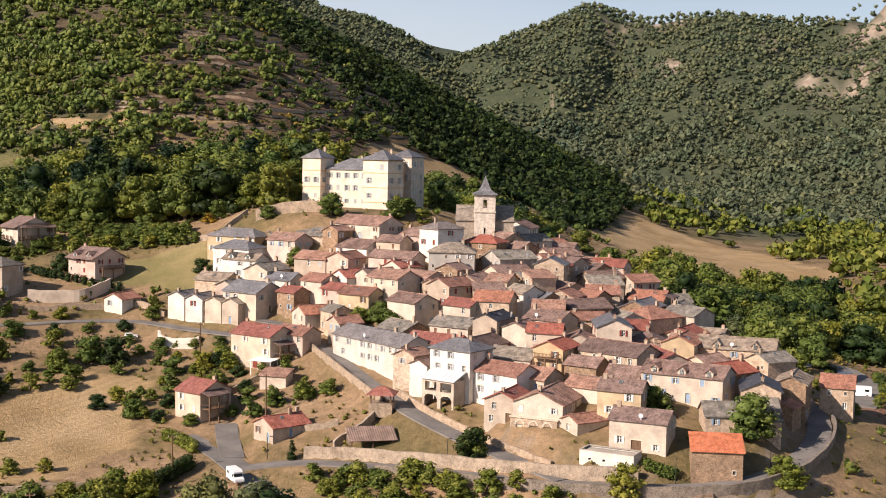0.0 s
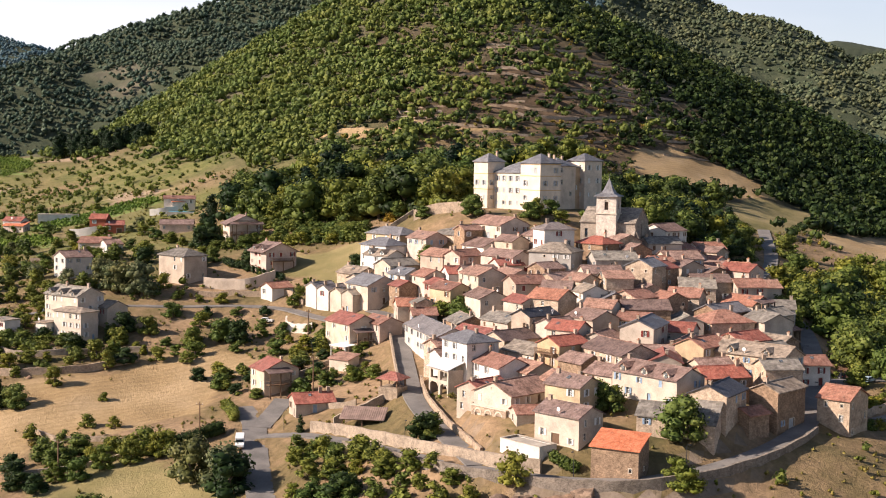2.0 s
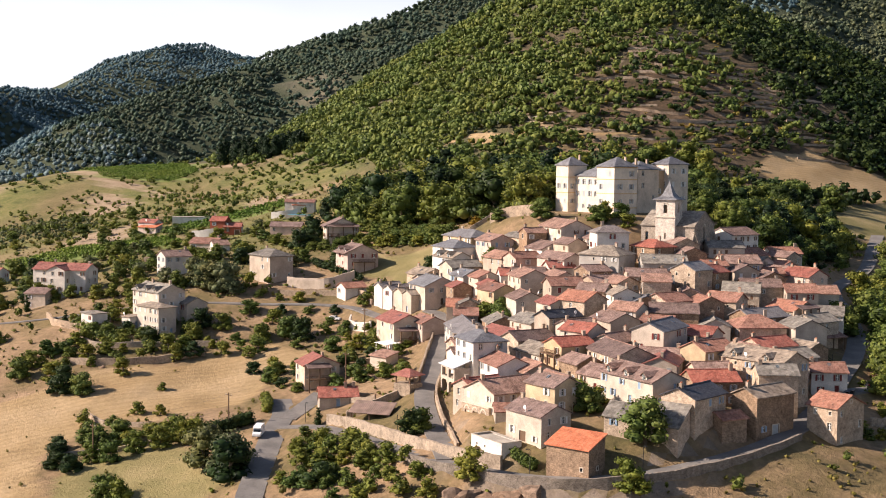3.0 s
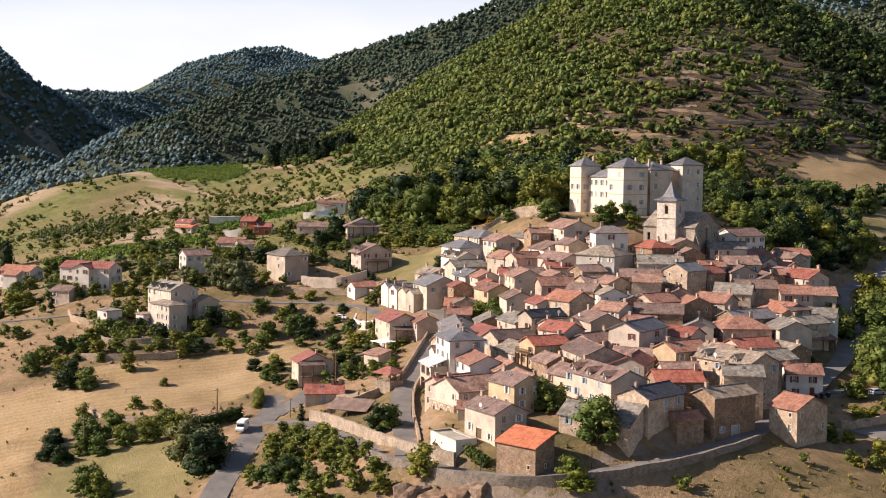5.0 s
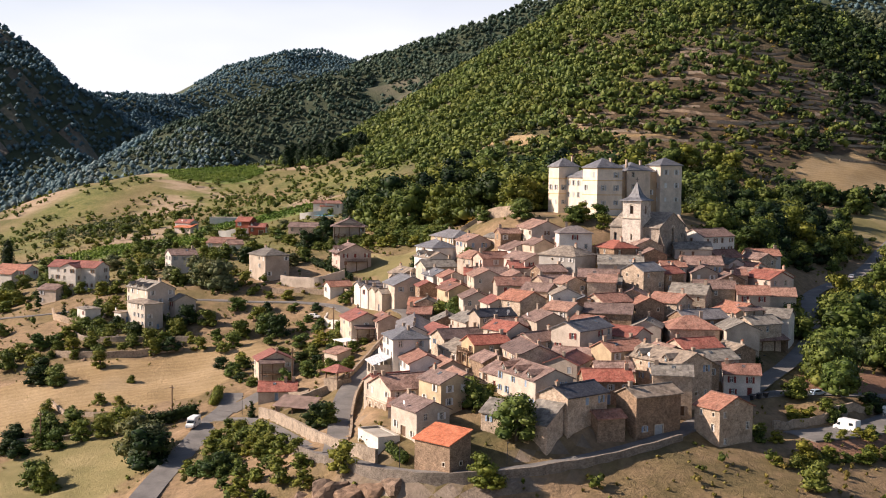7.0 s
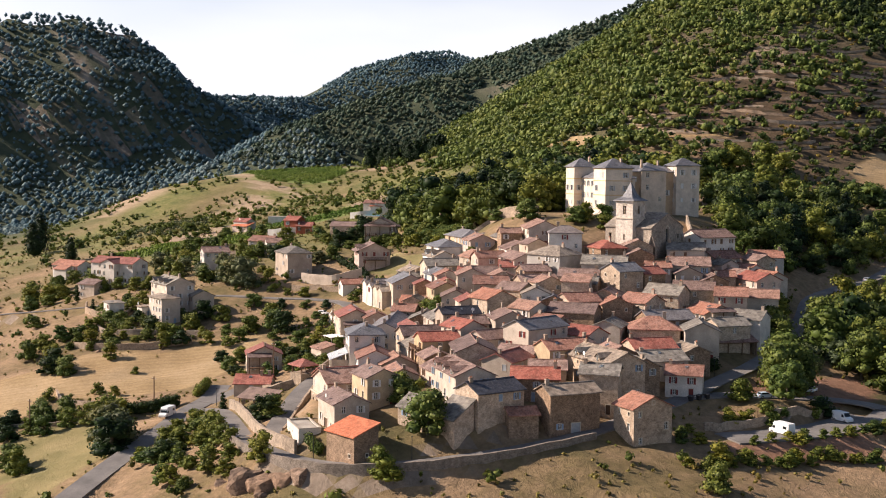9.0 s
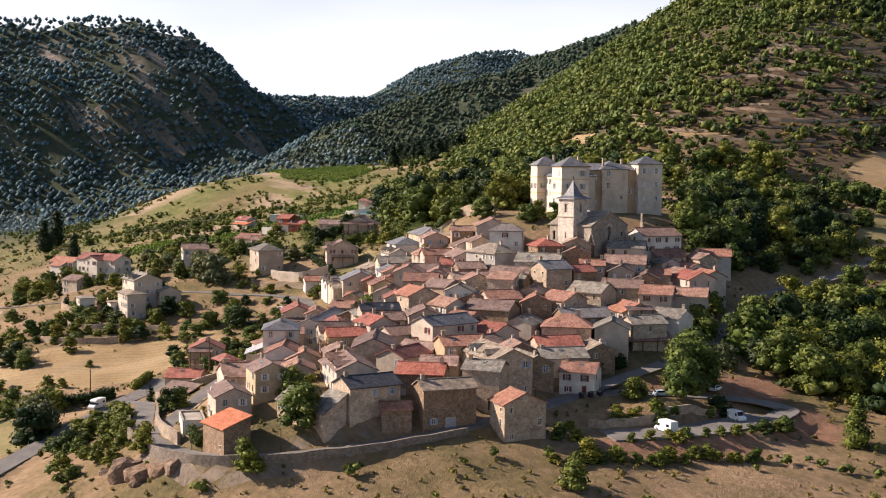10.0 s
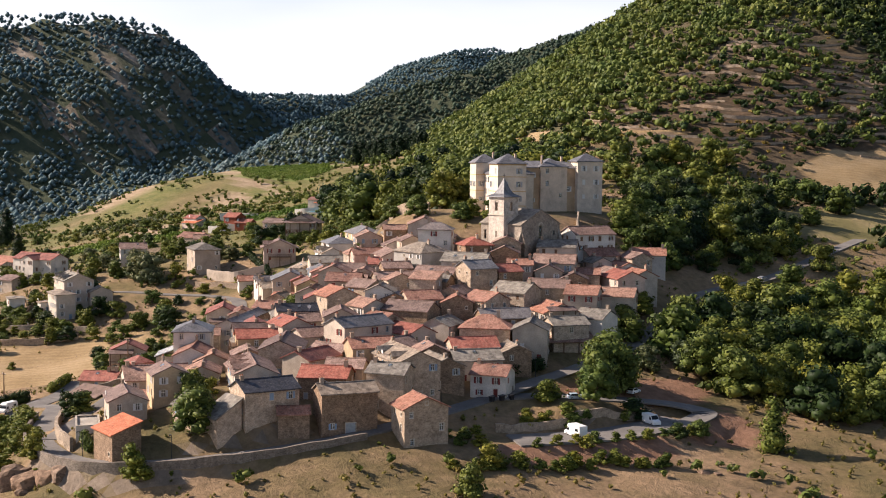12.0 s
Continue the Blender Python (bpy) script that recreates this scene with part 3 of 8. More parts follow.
ca_.attribute_name = "crags"
c = mix(t, c, rock, ca_.outputs["Fac"])
c = mix(t, c, gold, sep.outputs[0])
c = mix(t, c, green, sep.outputs[1])
c = mix(t, c, vine, a.outputs["Alpha"])
t.links.new(c, b.inputs["Base Color"])
bump(t, b, noise_of(t, p, 1.5, 6, 0.7), 0.7, 0.5)
gme.materials.append(m)
ground = tagged(new("ground", gme), "dry grass, scrub and fields on rolling hills", "ground", kind="structure")


# ---- roads ----
def asphalt():
    m, t, b = material("asphalt", 0.9)
    p = world_place(t)
    c = ramp(t, noise_of(t, p, 0.25, 5, 0.65), [(0.3, (0.13, 0.12, 0.11)), (0.55, (0.19, 0.175, 0.16)), (0.75, (0.26, 0.235, 0.205))])
    c = mix(t, c, ramp(t, noise_of(t, p, 5, 3), [(0.35, (0.82, 0.82, 0.82)), (0.65, (1.05, 1.05, 1.05))]), 0.9, "MULTIPLY")
    t.links.new(c, b.inputs["Base Color"])
    bump(t, b, noise_of(t, p, 6), 0.3, 0.03)
    return m


ASPHALT = asphalt()


def strip(line, left, right, lift=0.0):
    """Left and right edge points of a band along a line; offsets in metres to its right."""
    out = []
    for i, q in enumerate(line):
        a, c = Vector(line[max(i - 1, 0)]), Vector(line[min(i + 1, len(line) - 1)])
        d = (c - a).to_2d().normalized()
        n = Vector((d.y, -d.x))
        out.append(((q[0] + n.x * left, q[1] + n.y * left, q[2] + lift), (q[0] + n.x * right, q[1] + n.y * right, q[2] + lift)))
    return out


def band(name, line, left, right, mat, label, lift=0.05, thick=0.25):
    v, f = [], []
    for (a, c) in strip(line, left, right, lift):
        v += [a, c, (c[0], c[1], c[2] - thick), (a[0], a[1], a[2] - thick)]
    for i in range(len(line) - 1):
        k = 4 * i
        f += [(k, k + 1, k + 5, k + 4), (k + 1, k + 2, k + 6, k + 5), (k + 2, k + 3, k + 7, k + 6), (k + 3, k, k + 4, k + 7)]
    f += [(0, 3, 2, 1), (len(v) - 4, len(v) - 3, len(v) - 2, len(v) - 1)]
    return tagged(link_mesh(name, v, f, mat), label, "road", kind="structure")


for i, (key, (line, width)) in enumerate(ROADS.items()):
    band("road", line, -width / 2, width / 2, ASPHALT, "worn grey asphalt village road", 0.05 + 0.012 * i)


def wall_along(line, offset, thick, tall, deep, mat, label, name="stone_wall", category="wall"):
    """A masonry wall beside a line: tall above it, deep below it, with a slightly uneven top."""
    v, f = [], []
    for i, ((a, c), q) in enumerate(zip(strip(line, offset, offset + thick), line)):
        up = q[2] + tall + 0.07 * math.sin(i * 2.1) + 0.05 * math.sin(i * 5.3)
        v += [(a[0], a[1], up), (c[0], c[1], up), (c[0], c[1], q[2] - deep), (a[0], a[1], q[2] - deep)]
    for i in range(len(line) - 1):
        k = 4 * i
        f += [(k, k + 1, k + 5, k + 4), (k + 1, k + 2, k + 6, k + 5), (k + 2, k + 3, k + 7, k + 6), (k + 3, k, k + 4, k + 7)]
    f += [(0, 3, 2, 1), (len(v) - 4, len(v) - 3, len(v) - 2, len(v) - 1)]
    ob = link_mesh(name, v, f, mat)
    return tagged(ob, label, category)


# ---- windows and doors ----
def lattice(name, xs, zs, y0, y1, empty, mat):
    """One flat piece on a net of lines, with the cells in empty left open."""
    cells = [(i, k) for i in range(len(xs) - 1) for k in range(len(zs) - 1) if (i, k) not in empty]
    number, v, f = {}, [], []

    def at(i, k, d):
        if (i, k, d) not in number:
            number[i, k, d] = len(v)
            v.append((xs[i], (y0, y1)[d], zs[k]))
        return number[i, k, d]
    for i, k in cells:
        f.append((at(i, k, 1), at(i, k + 1, 1), at(i + 1, k + 1, 1), at(i + 1, k, 1)))
        f.append((at(i, k, 0), at(i + 1, k, 0), at(i + 1, k + 1, 0), at(i, k + 1, 0)))
        for (di, dk), (a, c) in (((-1, 0), ((i, k), (i, k + 1))), ((1, 0), ((i + 1, k + 1), (i + 1, k))), ((0, -1), ((i + 1, k), (i, k))), ((0, 1), ((i, k + 1), (i + 1, k + 1)))):
            if (i + di, k + dk) not in cells:
                f.append((at(*a, 1), at(*a, 0), at(*c, 0), at(*c, 1)))
    me = bpy.data.meshes.new(name)
    me.from_pydata(v, [], f)
    me.materials.append(mat)
    return me


def frame_mesh(w, h):
    """Dressed stone round an opening, its origin in the middle of the opening; y points out of the wall."""
    return lattice("window", (-w / 2 - 0.1, -w / 2, w / 2, w / 2 + 0.1), (-h / 2 - 0.09, -h / 2, h / 2, h / 2 + 0.12), -0.03, 0.04, {(1, 1)}, SURROUND)


def pane_mesh(w, h):
    return lattice("pane", (-w / 2, w / 2), (-h / 2, h / 2), -0.19, -0.17, set(), GLASS)


def casement_mesh(w, h):
    return lattice("casement", (-w / 2, -w / 2 + 0.05, -0.035, 0.035, w / 2 - 0.05, w / 2), (-h / 2, -h / 2 + 0.05, 0.1 * h, 0.1 * h + 0.04, h / 2 - 0.05, h / 2), -0.16, -0.12, {(1, 1), (3, 1), (1, 3), (3, 3)}, WHITE)


def boards(name, x0, x1, z0, z1, y0, y1, k, mat):
    """Upright boards with grooves between them, as one leaf."""
    v, f = [], []
    xs = [x0]
    for i in range(1, k):
        x = x0 + (x1 - x0) * i / k
        xs += [x - 0.012, x, x + 0.012]
    xs.append(x1)
    for i, x in enumerate(xs):
        front = y1 - 0.025 if i and i < len(xs) - 1 and i % 3 == 2 else y1
        v += [(x, y0, z0), (x, front, z0), (x, front, z1), (x, y0, z1)]
    for i in range(len(xs) - 1):
        n = 4 * i
        f += [(n + 1, n + 2, n + 6, n + 5), (n, n + 4, n + 7, n + 3), (n + 2, n + 3, n + 7, n + 6), (n, n + 1, n + 5, n + 4)]
    n = 4 * (len(xs) - 1)
    f += [(0, 3, 2, 1), (n, n + 1, n + 2, n + 3)]
    me = bpy.data.meshes.new(name)
    me.from_pydata(v, [], f)
    me.materials.append(mat)
    return me


def shutter_mesh(w, h, mat):
    return boards("shutter", 0, w, -h / 2, h / 2, 0.055, 0.1, max(3, round(w / 0.16)), mat)


SIZES = [(0.66, 1.04), (0.58, 0.86), (0.42, 0.52), (0.72, 1.5), (1.5, 1.55), (0.78, 1.3)]
FRAMES, PANES, CASES = [frame_mesh(*s) for s in SIZES], [pane_mesh(*s) for s in SIZES], [casement_mesh(*s) for s in SIZES]
SHUTTERS = {i: [shutter_mesh(SIZES[i][0] / 2, SIZES[i][1], m) for m in SHUTTER] for i in (0, 1, 5)}
DOORS = []
for s in SIZES[3:5]:
    row = []
    for m in (WOOD, SHUTTER[1], SHUTTER[0], SHUTTER[4]):
        row.append(boards("door", -s[0] / 2, s[0] / 2, -s[1] / 2, s[1] / 2, -0.18, -0.12, round(s[0] / 0.2), m))
    DOORS.append(row)


def opening(parent, place, turn, size, closed=False, shutter=None, door=None):
    """A window or door under a house, at a place on its wall."""
    win = new("doorway" if door is not None else "window", FRAMES[size])
    win.parent = parent
    win.matrix_basis = Matrix.Translation(place) @ Matrix.Rotation(turn, 4, "Z")
    if door is not None:
        d = new("door", DOORS[size - 3][door])
        d.parent = win
        return
    g = new("pane", PANES[size])
    g.parent = win
    if size in SHUTTERS:
        c = new("casement", CASES[size])
        c.parent = win
        if shutter is not None:
            w, h = SIZES[size]
            for side in (-1, 1):
                s = new("shutter", SHUTTERS[size][shutter])
                s.parent = win
                x = (-w / 2 - w / 2 - 0.02 if side < 0 else w / 2 + 0.02) if not closed else (-w / 2 if side < 0 else 0)
                s.matrix_basis = Matrix.Translation((x, 0 if not closed else -0.09, 0))


def wall_piece(v, f, origin, along_x, out, length, tall, holes, rise=0.0, depth=0.22):
    """One wall with its openings cut out, reveals going in, and a gable on top where rise is given."""
    def at(u, h, d=0.0):
        return (origin[0] + along_x[0] * u - out[0] * d, origin[1] + along_x[1] * u - out[1] * d, origin[2] + h)
    us = sorted({0.0, length, *[x for h in holes for x in h[:2]]})
    vs = sorted({0.0, tall, *[x for h in holes for x in h[2:]]})
    for u0, u1 in zip(us, us[1:]):
        for v0, v1 in zip(vs, vs[1:]):
            cu, cv = (u0 + u1) / 2, (v0 + v1) / 2
            if any(h[0] < cu < h[1] and h[2] < cv < h[3] for h in holes):
                continue
            n = len(v)
            v += [at(u0, v0), at(u1, v0), at(u1, v1), at(u0, v1)]
            f.append((n, n + 1, n + 2, n + 3))
    for u0, u1, v0, v1 in holes:
        ring = ((u0, v0), (u1, v0), (u1, v1), (u0, v1))
        for (a, c), (e, g) in zip(ring, ring[1:] + ring[:1]):
            n = len(v)
            v += [at(a, c), at(a, c, depth), at(e, g, depth), at(e, g)]
            f.append((n, n + 1, n + 2, n + 3))
    if rise:
        n = len(v)
        v += [at(0, tall), at(length, tall), at(length / 2, tall + rise)]
        f.append((n, n + 1, n + 2))


details = random.Random(23)


def chimney(parent, x, y, z, tall, mat=None):
    v, f = [], []
    tall = 0.75 * tall
    box(v, f, x - 0.29, x + 0.29, y - 0.21, y + 0.21, z - 0.9, z + tall)
    box(v, f, x - 0.35, x + 0.35, y - 0.27, y + 0.27, z + tall + 0.002, z + tall + 0.09)
    c = link_mesh("chimney", v, f, mat or BRICK, parent)
    for dx in (-0.13, 0.13) if details.random() < 0.35 else ():
        v, f = [], []
        ring = [(math.cos(a), math.sin(a)) for a in np.linspace(0, 6.283, 9)[:-1]]
        v = [(x + dx + r * cx, y + r * cy, z + tall + h) for r, h in ((0.095, 0.092), (0.075, 0.32)) for cx, cy in ring]
        f = [(i, (i + 1) % 8, 8 + (i + 1) % 8, 8 + i) for i in range(8)] + [tuple(range(8, 16))]
        link_mesh("chimney_pot", v, f, POT, c)


ROOF_WORDS = {"clay": "new orange clay tile", "tile": "weathered clay tile", "orange": "orange clay tile", "red": "red clay tile", "brown": "brown tile", "slate": "blue-grey slate", "dark": "dark slate", "stone": "grey stone slab"}
WALL_WORDS = {"ivory": "ivory rendered", "cream": "cream rendered", "white": "white rendered", "yellow": "ochre rendered", "pink": "pink rendered", "red": "red rendered", "grey": "grey rendered", "stone": "brown rubble stone", "pale": "pale stone"}
STOREY = 1.95
FOOTPRINTS = []


def house(ax, ay, bx, by, zr, w, roof="tile", wall="cream", form="gable", pitch=0.45, base=None, stacks=1, wins=0.75, shut=None, storeys=None, thing="house", extra="", dormers=0, low=1, door=True, over=0.35):
    """A house under the ridge from (ax, ay) to (bx, by) at height zr, w wide. A hip takes the ends of the house for a and b."""
    L, turn = math.hypot(bx - ax, by - ay), math.atan2(by - ay, bx - ax)
    cx, cy = (ax + bx) / 2, (ay + by) / 2
    ca, sa = math.cos(turn), math.sin(turn)
    corners = [(cx + ca * i * L / 2 - sa * j * w / 2, cy + sa * i * L / 2 + ca * j * w / 2) for i in (-1, 1) for j in (-1, 1)]
    low_ground = min(ground_at(*c) for c in corners) if base is None else base
    zb = low_ground - 0.5
    rise = pitch * w / 2 if form != "shed" else pitch * w
    ze = zr - rise
    if ze - zb < 2.4:
        zb = ze - 2.4
    FOOTPRINTS.append((cx, cy, max(L, w) / 2 + 1.0, L / 2, w / 2, turn))
    top = new(thing)
    top.matrix_basis = Matrix.Translation((cx, cy, zb)) @ Matrix.Rotation(turn, 4, "Z")
    tagged(top, f"{WALL_WORDS[wall]} {thing} with a {ROOF_WORDS[roof]} roof{extra}", thing, "houses of the village" if thing == "house" else "")
    tall = ze - zb
    ground_z = [ground_at(cx + ca * u - sa * q, cy + sa * u + ca * q) - zb for u, q in ((0, -w / 2), (L / 2, 0), (0, w / 2), (-L / 2, 0))]
    sides = [((-L / 2, -w / 2, 0), (1, 0), (0, -1), L, 0), ((L / 2, -w / 2, 0), (0, 1), (1, 0), w, 1), ((L / 2, w / 2, 0), (-1, 0), (0, 1), L, 2), ((-L / 2, w / 2, 0), (0, -1), (-1, 0), w, 3)]
    v, f = [], []
    if shut is None:
        shut = rnd.choice([0, 1, 2, 3, 4, 0, 2, None, None])
    for origin, ax_, out, length, k in sides:
        gable = form == "gable" and k in (1, 3)
        nx_, ny_ = ca * out[0] - sa * out[1], sa * out[0] + ca * out[1]
        seen = ny_ < 0.35 or nx_ > 0.2
        holes, ups = [], []
        gz = max(0.5, ground_z[k])
        h = tall
        if form == "shed":
            h = tall if (k == (0 if low > 0 else 2)) else tall + (rise if k == (2 if low > 0 else 0) else 0)
        if seen and wins > 0 and tall - gz > 1.6:
            n = max(1, int((length - 0.8) / 2.0))
            rows = max(1, min(4, int((tall - gz + 0.4) / STOREY)))
            for r in range(rows):
                zc = tall - 0.98 - r * STOREY
                for i in range(n):
                    if rnd.random() > 0.68 * wins:
                        continue
                    size = rnd.choice((0, 0, 1, 1, 2)) if wall in ("stone", "pale", "grey") else rnd.choice((0, 0, 0, 1))
                    u = length * (i + 0.5) / n + rnd.uniform(-0.25, 0.25)
                    ww, hh = SIZES[size]
                    is_door = door and r == rows - 1 and i == n // 2 and tall - r * STOREY - STOREY < gz + 0.9 and tall - gz > 1.9
                    if is_door:
                        size = 4 if rnd.random() < 0.25 and length > 5 else 3
                        ww, hh = SIZES[size]
                        zc = gz + hh / 2 + 0.05
                        if zc + hh / 2 > tall - 0.15:
                            continue
                    if u - ww / 2 < 0.35 or u + ww / 2 > length - 0.35 or zc - hh / 2 < 0.2 or zc + hh / 2 > tall - 0.12:
                        continue
                    if any(u - ww / 2 < q[1] + 0.3 and u + ww / 2 > q[0] - 0.3 and zc - hh / 2 < q[3] + 0.2 and zc + hh / 2 > q[2] - 0.2 for q in holes):
                        continue
                    holes.append((u - ww / 2, u + ww / 2, zc - hh / 2, zc + hh / 2))
                    ups.append((u, zc, size, is_door))
        rise_here = rise if gable else 0.0
        if form == "shed" and k in (1, 3):
            wall_piece(v, f, origin, ax_, out, length, tall, holes)
            n0 = len(v)
            hi = [(L / 2 if k == 1 else -L / 2, low * w / 2, tall), (L / 2 if k == 1 else -L / 2, -low * w / 2, tall), (L / 2 if k == 1 else -L / 2, low * w / 2, tall + rise)]
            v += hi
            f.append((n0, n0 + 1, n0 + 2))
        else:
            wall_piece(v, f, origin, ax_, out, length, h, holes, rise_here)
        for u, zc, size, is_door in ups:
            place = (origin[0] + ax_[0] * u, origin[1] + ax_[1] * u, zc)
            angle = math.atan2(out[1], out[0]) - math.pi / 2
            opening(top, place, angle, size, rnd.random() < 0.25, shut if rnd.random() < 0.85 else None, rnd.randrange(4) if is_door else None)
        if gable and seen and w > 6.5 and rnd.random() < 0.6 and wins > 0:
            angle = math.atan2(out[1], out[0]) - math.pi / 2
            opening(top, (origin[0] + ax_[0] * length / 2, origin[1] + ax_[1] * length / 2, tall + 0.25 * rise + 0.25), angle, 2)
    link_mesh("wall", v, f, WALL[wall], top)
    # roof
    v, f = [], []
    o, th = over, 0.16
    if form == "gable":
        drop = pitch * o
        k = max(2, int(L / 2.2))
        for i in range(k + 1):
            x = -L / 2 - 0.25 + (L + 0.5) * i / k
            sag = 0.05 * math.sin(math.pi * i / k)
            for y, z in ((-w / 2 - o, tall - drop + 0.1 + 0.045 * rnd.uniform(-1, 1)), (0, tall + rise + 0.1 - sag), (w / 2 + o, tall - drop + 0.1 + 0.045 * rnd.uniform(-1, 1))):
                v += [(x, y, z), (x, y, z - th)]
        for i in range(k):
            n = 6 * i
            f += [(n, n + 6, n + 8, n + 2), (n + 2, n + 8, n + 10, n + 4), (n + 1, n + 3, n + 9, n + 7), (n + 3, n + 5, n + 11, n + 9), (n, n + 1, n + 7, n + 6), (n + 4, n + 10, n + 11, n + 5)]
        for n in (0, 6 * k):
            q = [(n, n + 2, n + 3, n + 1), (n + 2, n + 4, n + 5, n + 3)]
            f += q if n == 0 else [r_[::-1] for r_ in q]
    elif form == "hip":
        r = max(0.4, L / 2 - w / 2 * 0.85)
        drop = pitch * o
        E = [(-L / 2 - o, -w / 2 - o), (L / 2 + o, -w / 2 - o), (L / 2 + o, w / 2 + o), (-L / 2 - o, w / 2 + o)]
        e = [(p_[0], p_[1], tall - drop + 0.1) for p_ in E]
        r0, r1 = (-r, 0, tall + rise + 0.1), (r, 0, tall + rise + 0.1)
        v += [*e, r0, r1, *[(p_[0], p_[1], p_[2] - th) for p_ in (*e, r0, r1)]]
        f += [(0, 1, 5, 4), (1, 2, 5), (2, 3, 4, 5), (3, 0, 4), (6, 10, 11, 7), (7, 11, 8), (8, 11, 10, 9), (9, 10, 6)]
        f += [(0, 6, 7, 1), (1, 7, 8, 2), (2, 8, 9, 3), (3, 9, 6, 0)]
    else:
        zl, zh = tall - pitch * o + 0.1, tall + rise + pitch * 0.2 + 0.1
        yl, yh = -low * (w / 2 + o), low * (w / 2 + 0.2)
        q = [(-L / 2 - 0.25, yl, zl), (L / 2 + 0.25, yl, zl), (L / 2 + 0.25, yh, zh), (-L / 2 - 0.25, yh, zh)]
        slab(v, f, q if low > 0 else q[::-1], th)
    roof_ob = link_mesh("roof", v, f, ROOF[roof], top)
    if form == "gable":
        v, f = [], []
        ring = [(0.13 * math.cos(a), 0.13 * math.sin(a)) for a in np.linspace(0, math.pi, 6)]
        for i in range(6):
            x = -L / 2 - 0.27 + (L + 0.54) * i / 5
            v += [(x, p_[0], tall + rise + 0.08 + p_[1] - 0.05 * math.sin(math.pi * i / 5)) for p_ in ring]
        f = [(6 * i + j, 6 * i + j + 1, 6 * i + j + 7, 6 * i + j + 6) for i in range(5) for j in range(5)]
        link_mesh("ridge_tiles", v, f, ROOF[roof], roof_ob)
    for i in range(stacks):
        side = rnd.choice((-1, 1))
        if form == "gable":
            chimney(top, side * (L / 2 - 0.6) if i == 0 else -side * L * 0.2, rnd.uniform(-0.3, 0.3), tall + rise, rnd.uniform(0.7, 1.2))
        else:
            chimney(top, side * L * 0.22, 0.1, tall + rise * 0.9, rnd.uniform(0.8, 1.3))
    if form == "gable" and details.random() < 0.3 and not dormers and L > 5:
        x, q = details.uniform(-0.25, 0.25) * L, -details.choice((0.3, 0.45)) * w / 2
        z = tall + rise + pitch * q + 0.1
        v, f = [], []
        slab(v, f, [(x - 0.28, q - 0.32, z - 0.32 * pitch + 0.07), (x + 0.28, q - 0.32, z - 0.32 * pitch + 0.07), (x + 0.28, q + 0.32, z + 0.32 * pitch + 0.07), (x - 0.28, q + 0.32, z + 0.32 * pitch + 0.07)], 0.1)
        link_mesh("skylight", v, f, GLASS, roof_ob)
    if details.random() < 0.1 and form != "shed":
        x = details.uniform(-0.3, 0.3) * L
        ring = [(math.cos(a), math.sin(a)) for a in np.linspace(0, 6.283, 13)[:-1]]
        v = [(x + 0.32 * cx_, -w / 2 - 0.2 + (0.0 if k else 0.06), tall + 0.75 + 0.32 * cz_) for k in (0, 1) for cx_, cz_ in ring] + [(x, -w / 2 - 0.08, tall + 0.75)]
        f = [(j, (j + 1) % 12, 24) for j in range(12)] + [tuple(range(23, 11, -1))] + [(j, 12 + j, 12 + (j + 1) % 12, (j + 1) % 12) for j in range(12)]
        box(v, f, x - 0.03, x + 0.03, -w / 2 - 0.06, -w / 2 + 0.0, tall - 0.1, tall + 0.75)
        link_mesh("satellite_dish", v, f, WHITE, top)
    for i in range(dormers):
        x = L * ((i + 0.5) / dormers - 0.5)
        v, f = [], []
        y0, d = -w / 2 + 0.05, 1.8
        zt = tall + 0.75
        v += [(x - 0.62, y0, tall - 0.3), (x + 0.62, y0, tall - 0.3), (x + 0.62, y0, zt), (x, y0, zt + 0.55), (x - 0.62, y0, zt), (x - 0.62, y0 + d, tall - 0.3), (x + 0.62, y0 + d, tall - 0.3), (x + 0.62, y0 + d, zt), (x, y0 + d, zt + 0.55), (x - 0.62, y0 + d, zt)]
        f += [(0, 1, 2, 3, 4), (1, 6, 7, 2), (5, 0, 4, 9)]
        dm = link_mesh("dormer", v, f, WALL[wall], top)
        v, f = [], []
        slab(v, f, [(x - 0.8, y0 - 0.25, zt - 0.1), (x, y0 - 0.25, zt + 0.6), (x, y0 + d + 1.0, zt + 0.6), (x - 0.8, y0 + d + 0.4, zt - 0.1)], 0.12)
        slab(v, f, [(x, y0 - 0.25, zt + 0.6), (x + 0.8, y0 - 0.25, zt - 0.1), (x + 0.8, y0 + d + 0.4, zt - 0.1), (x, y0 + d + 1.0, zt + 0.6)], 0.12)
        link_mesh("dormer_roof", v, f, ROOF[roof], dm)
        g = new("dormer_window", PANES[1])
        g.parent = dm
        g.matrix_basis = Matrix.Translation((x, y0 - 0.17, zt - 0.3)) @ Matrix.Rotation(math.pi, 4, "Z") @ Matrix.Translation((0, 0.17, 0))
    return top


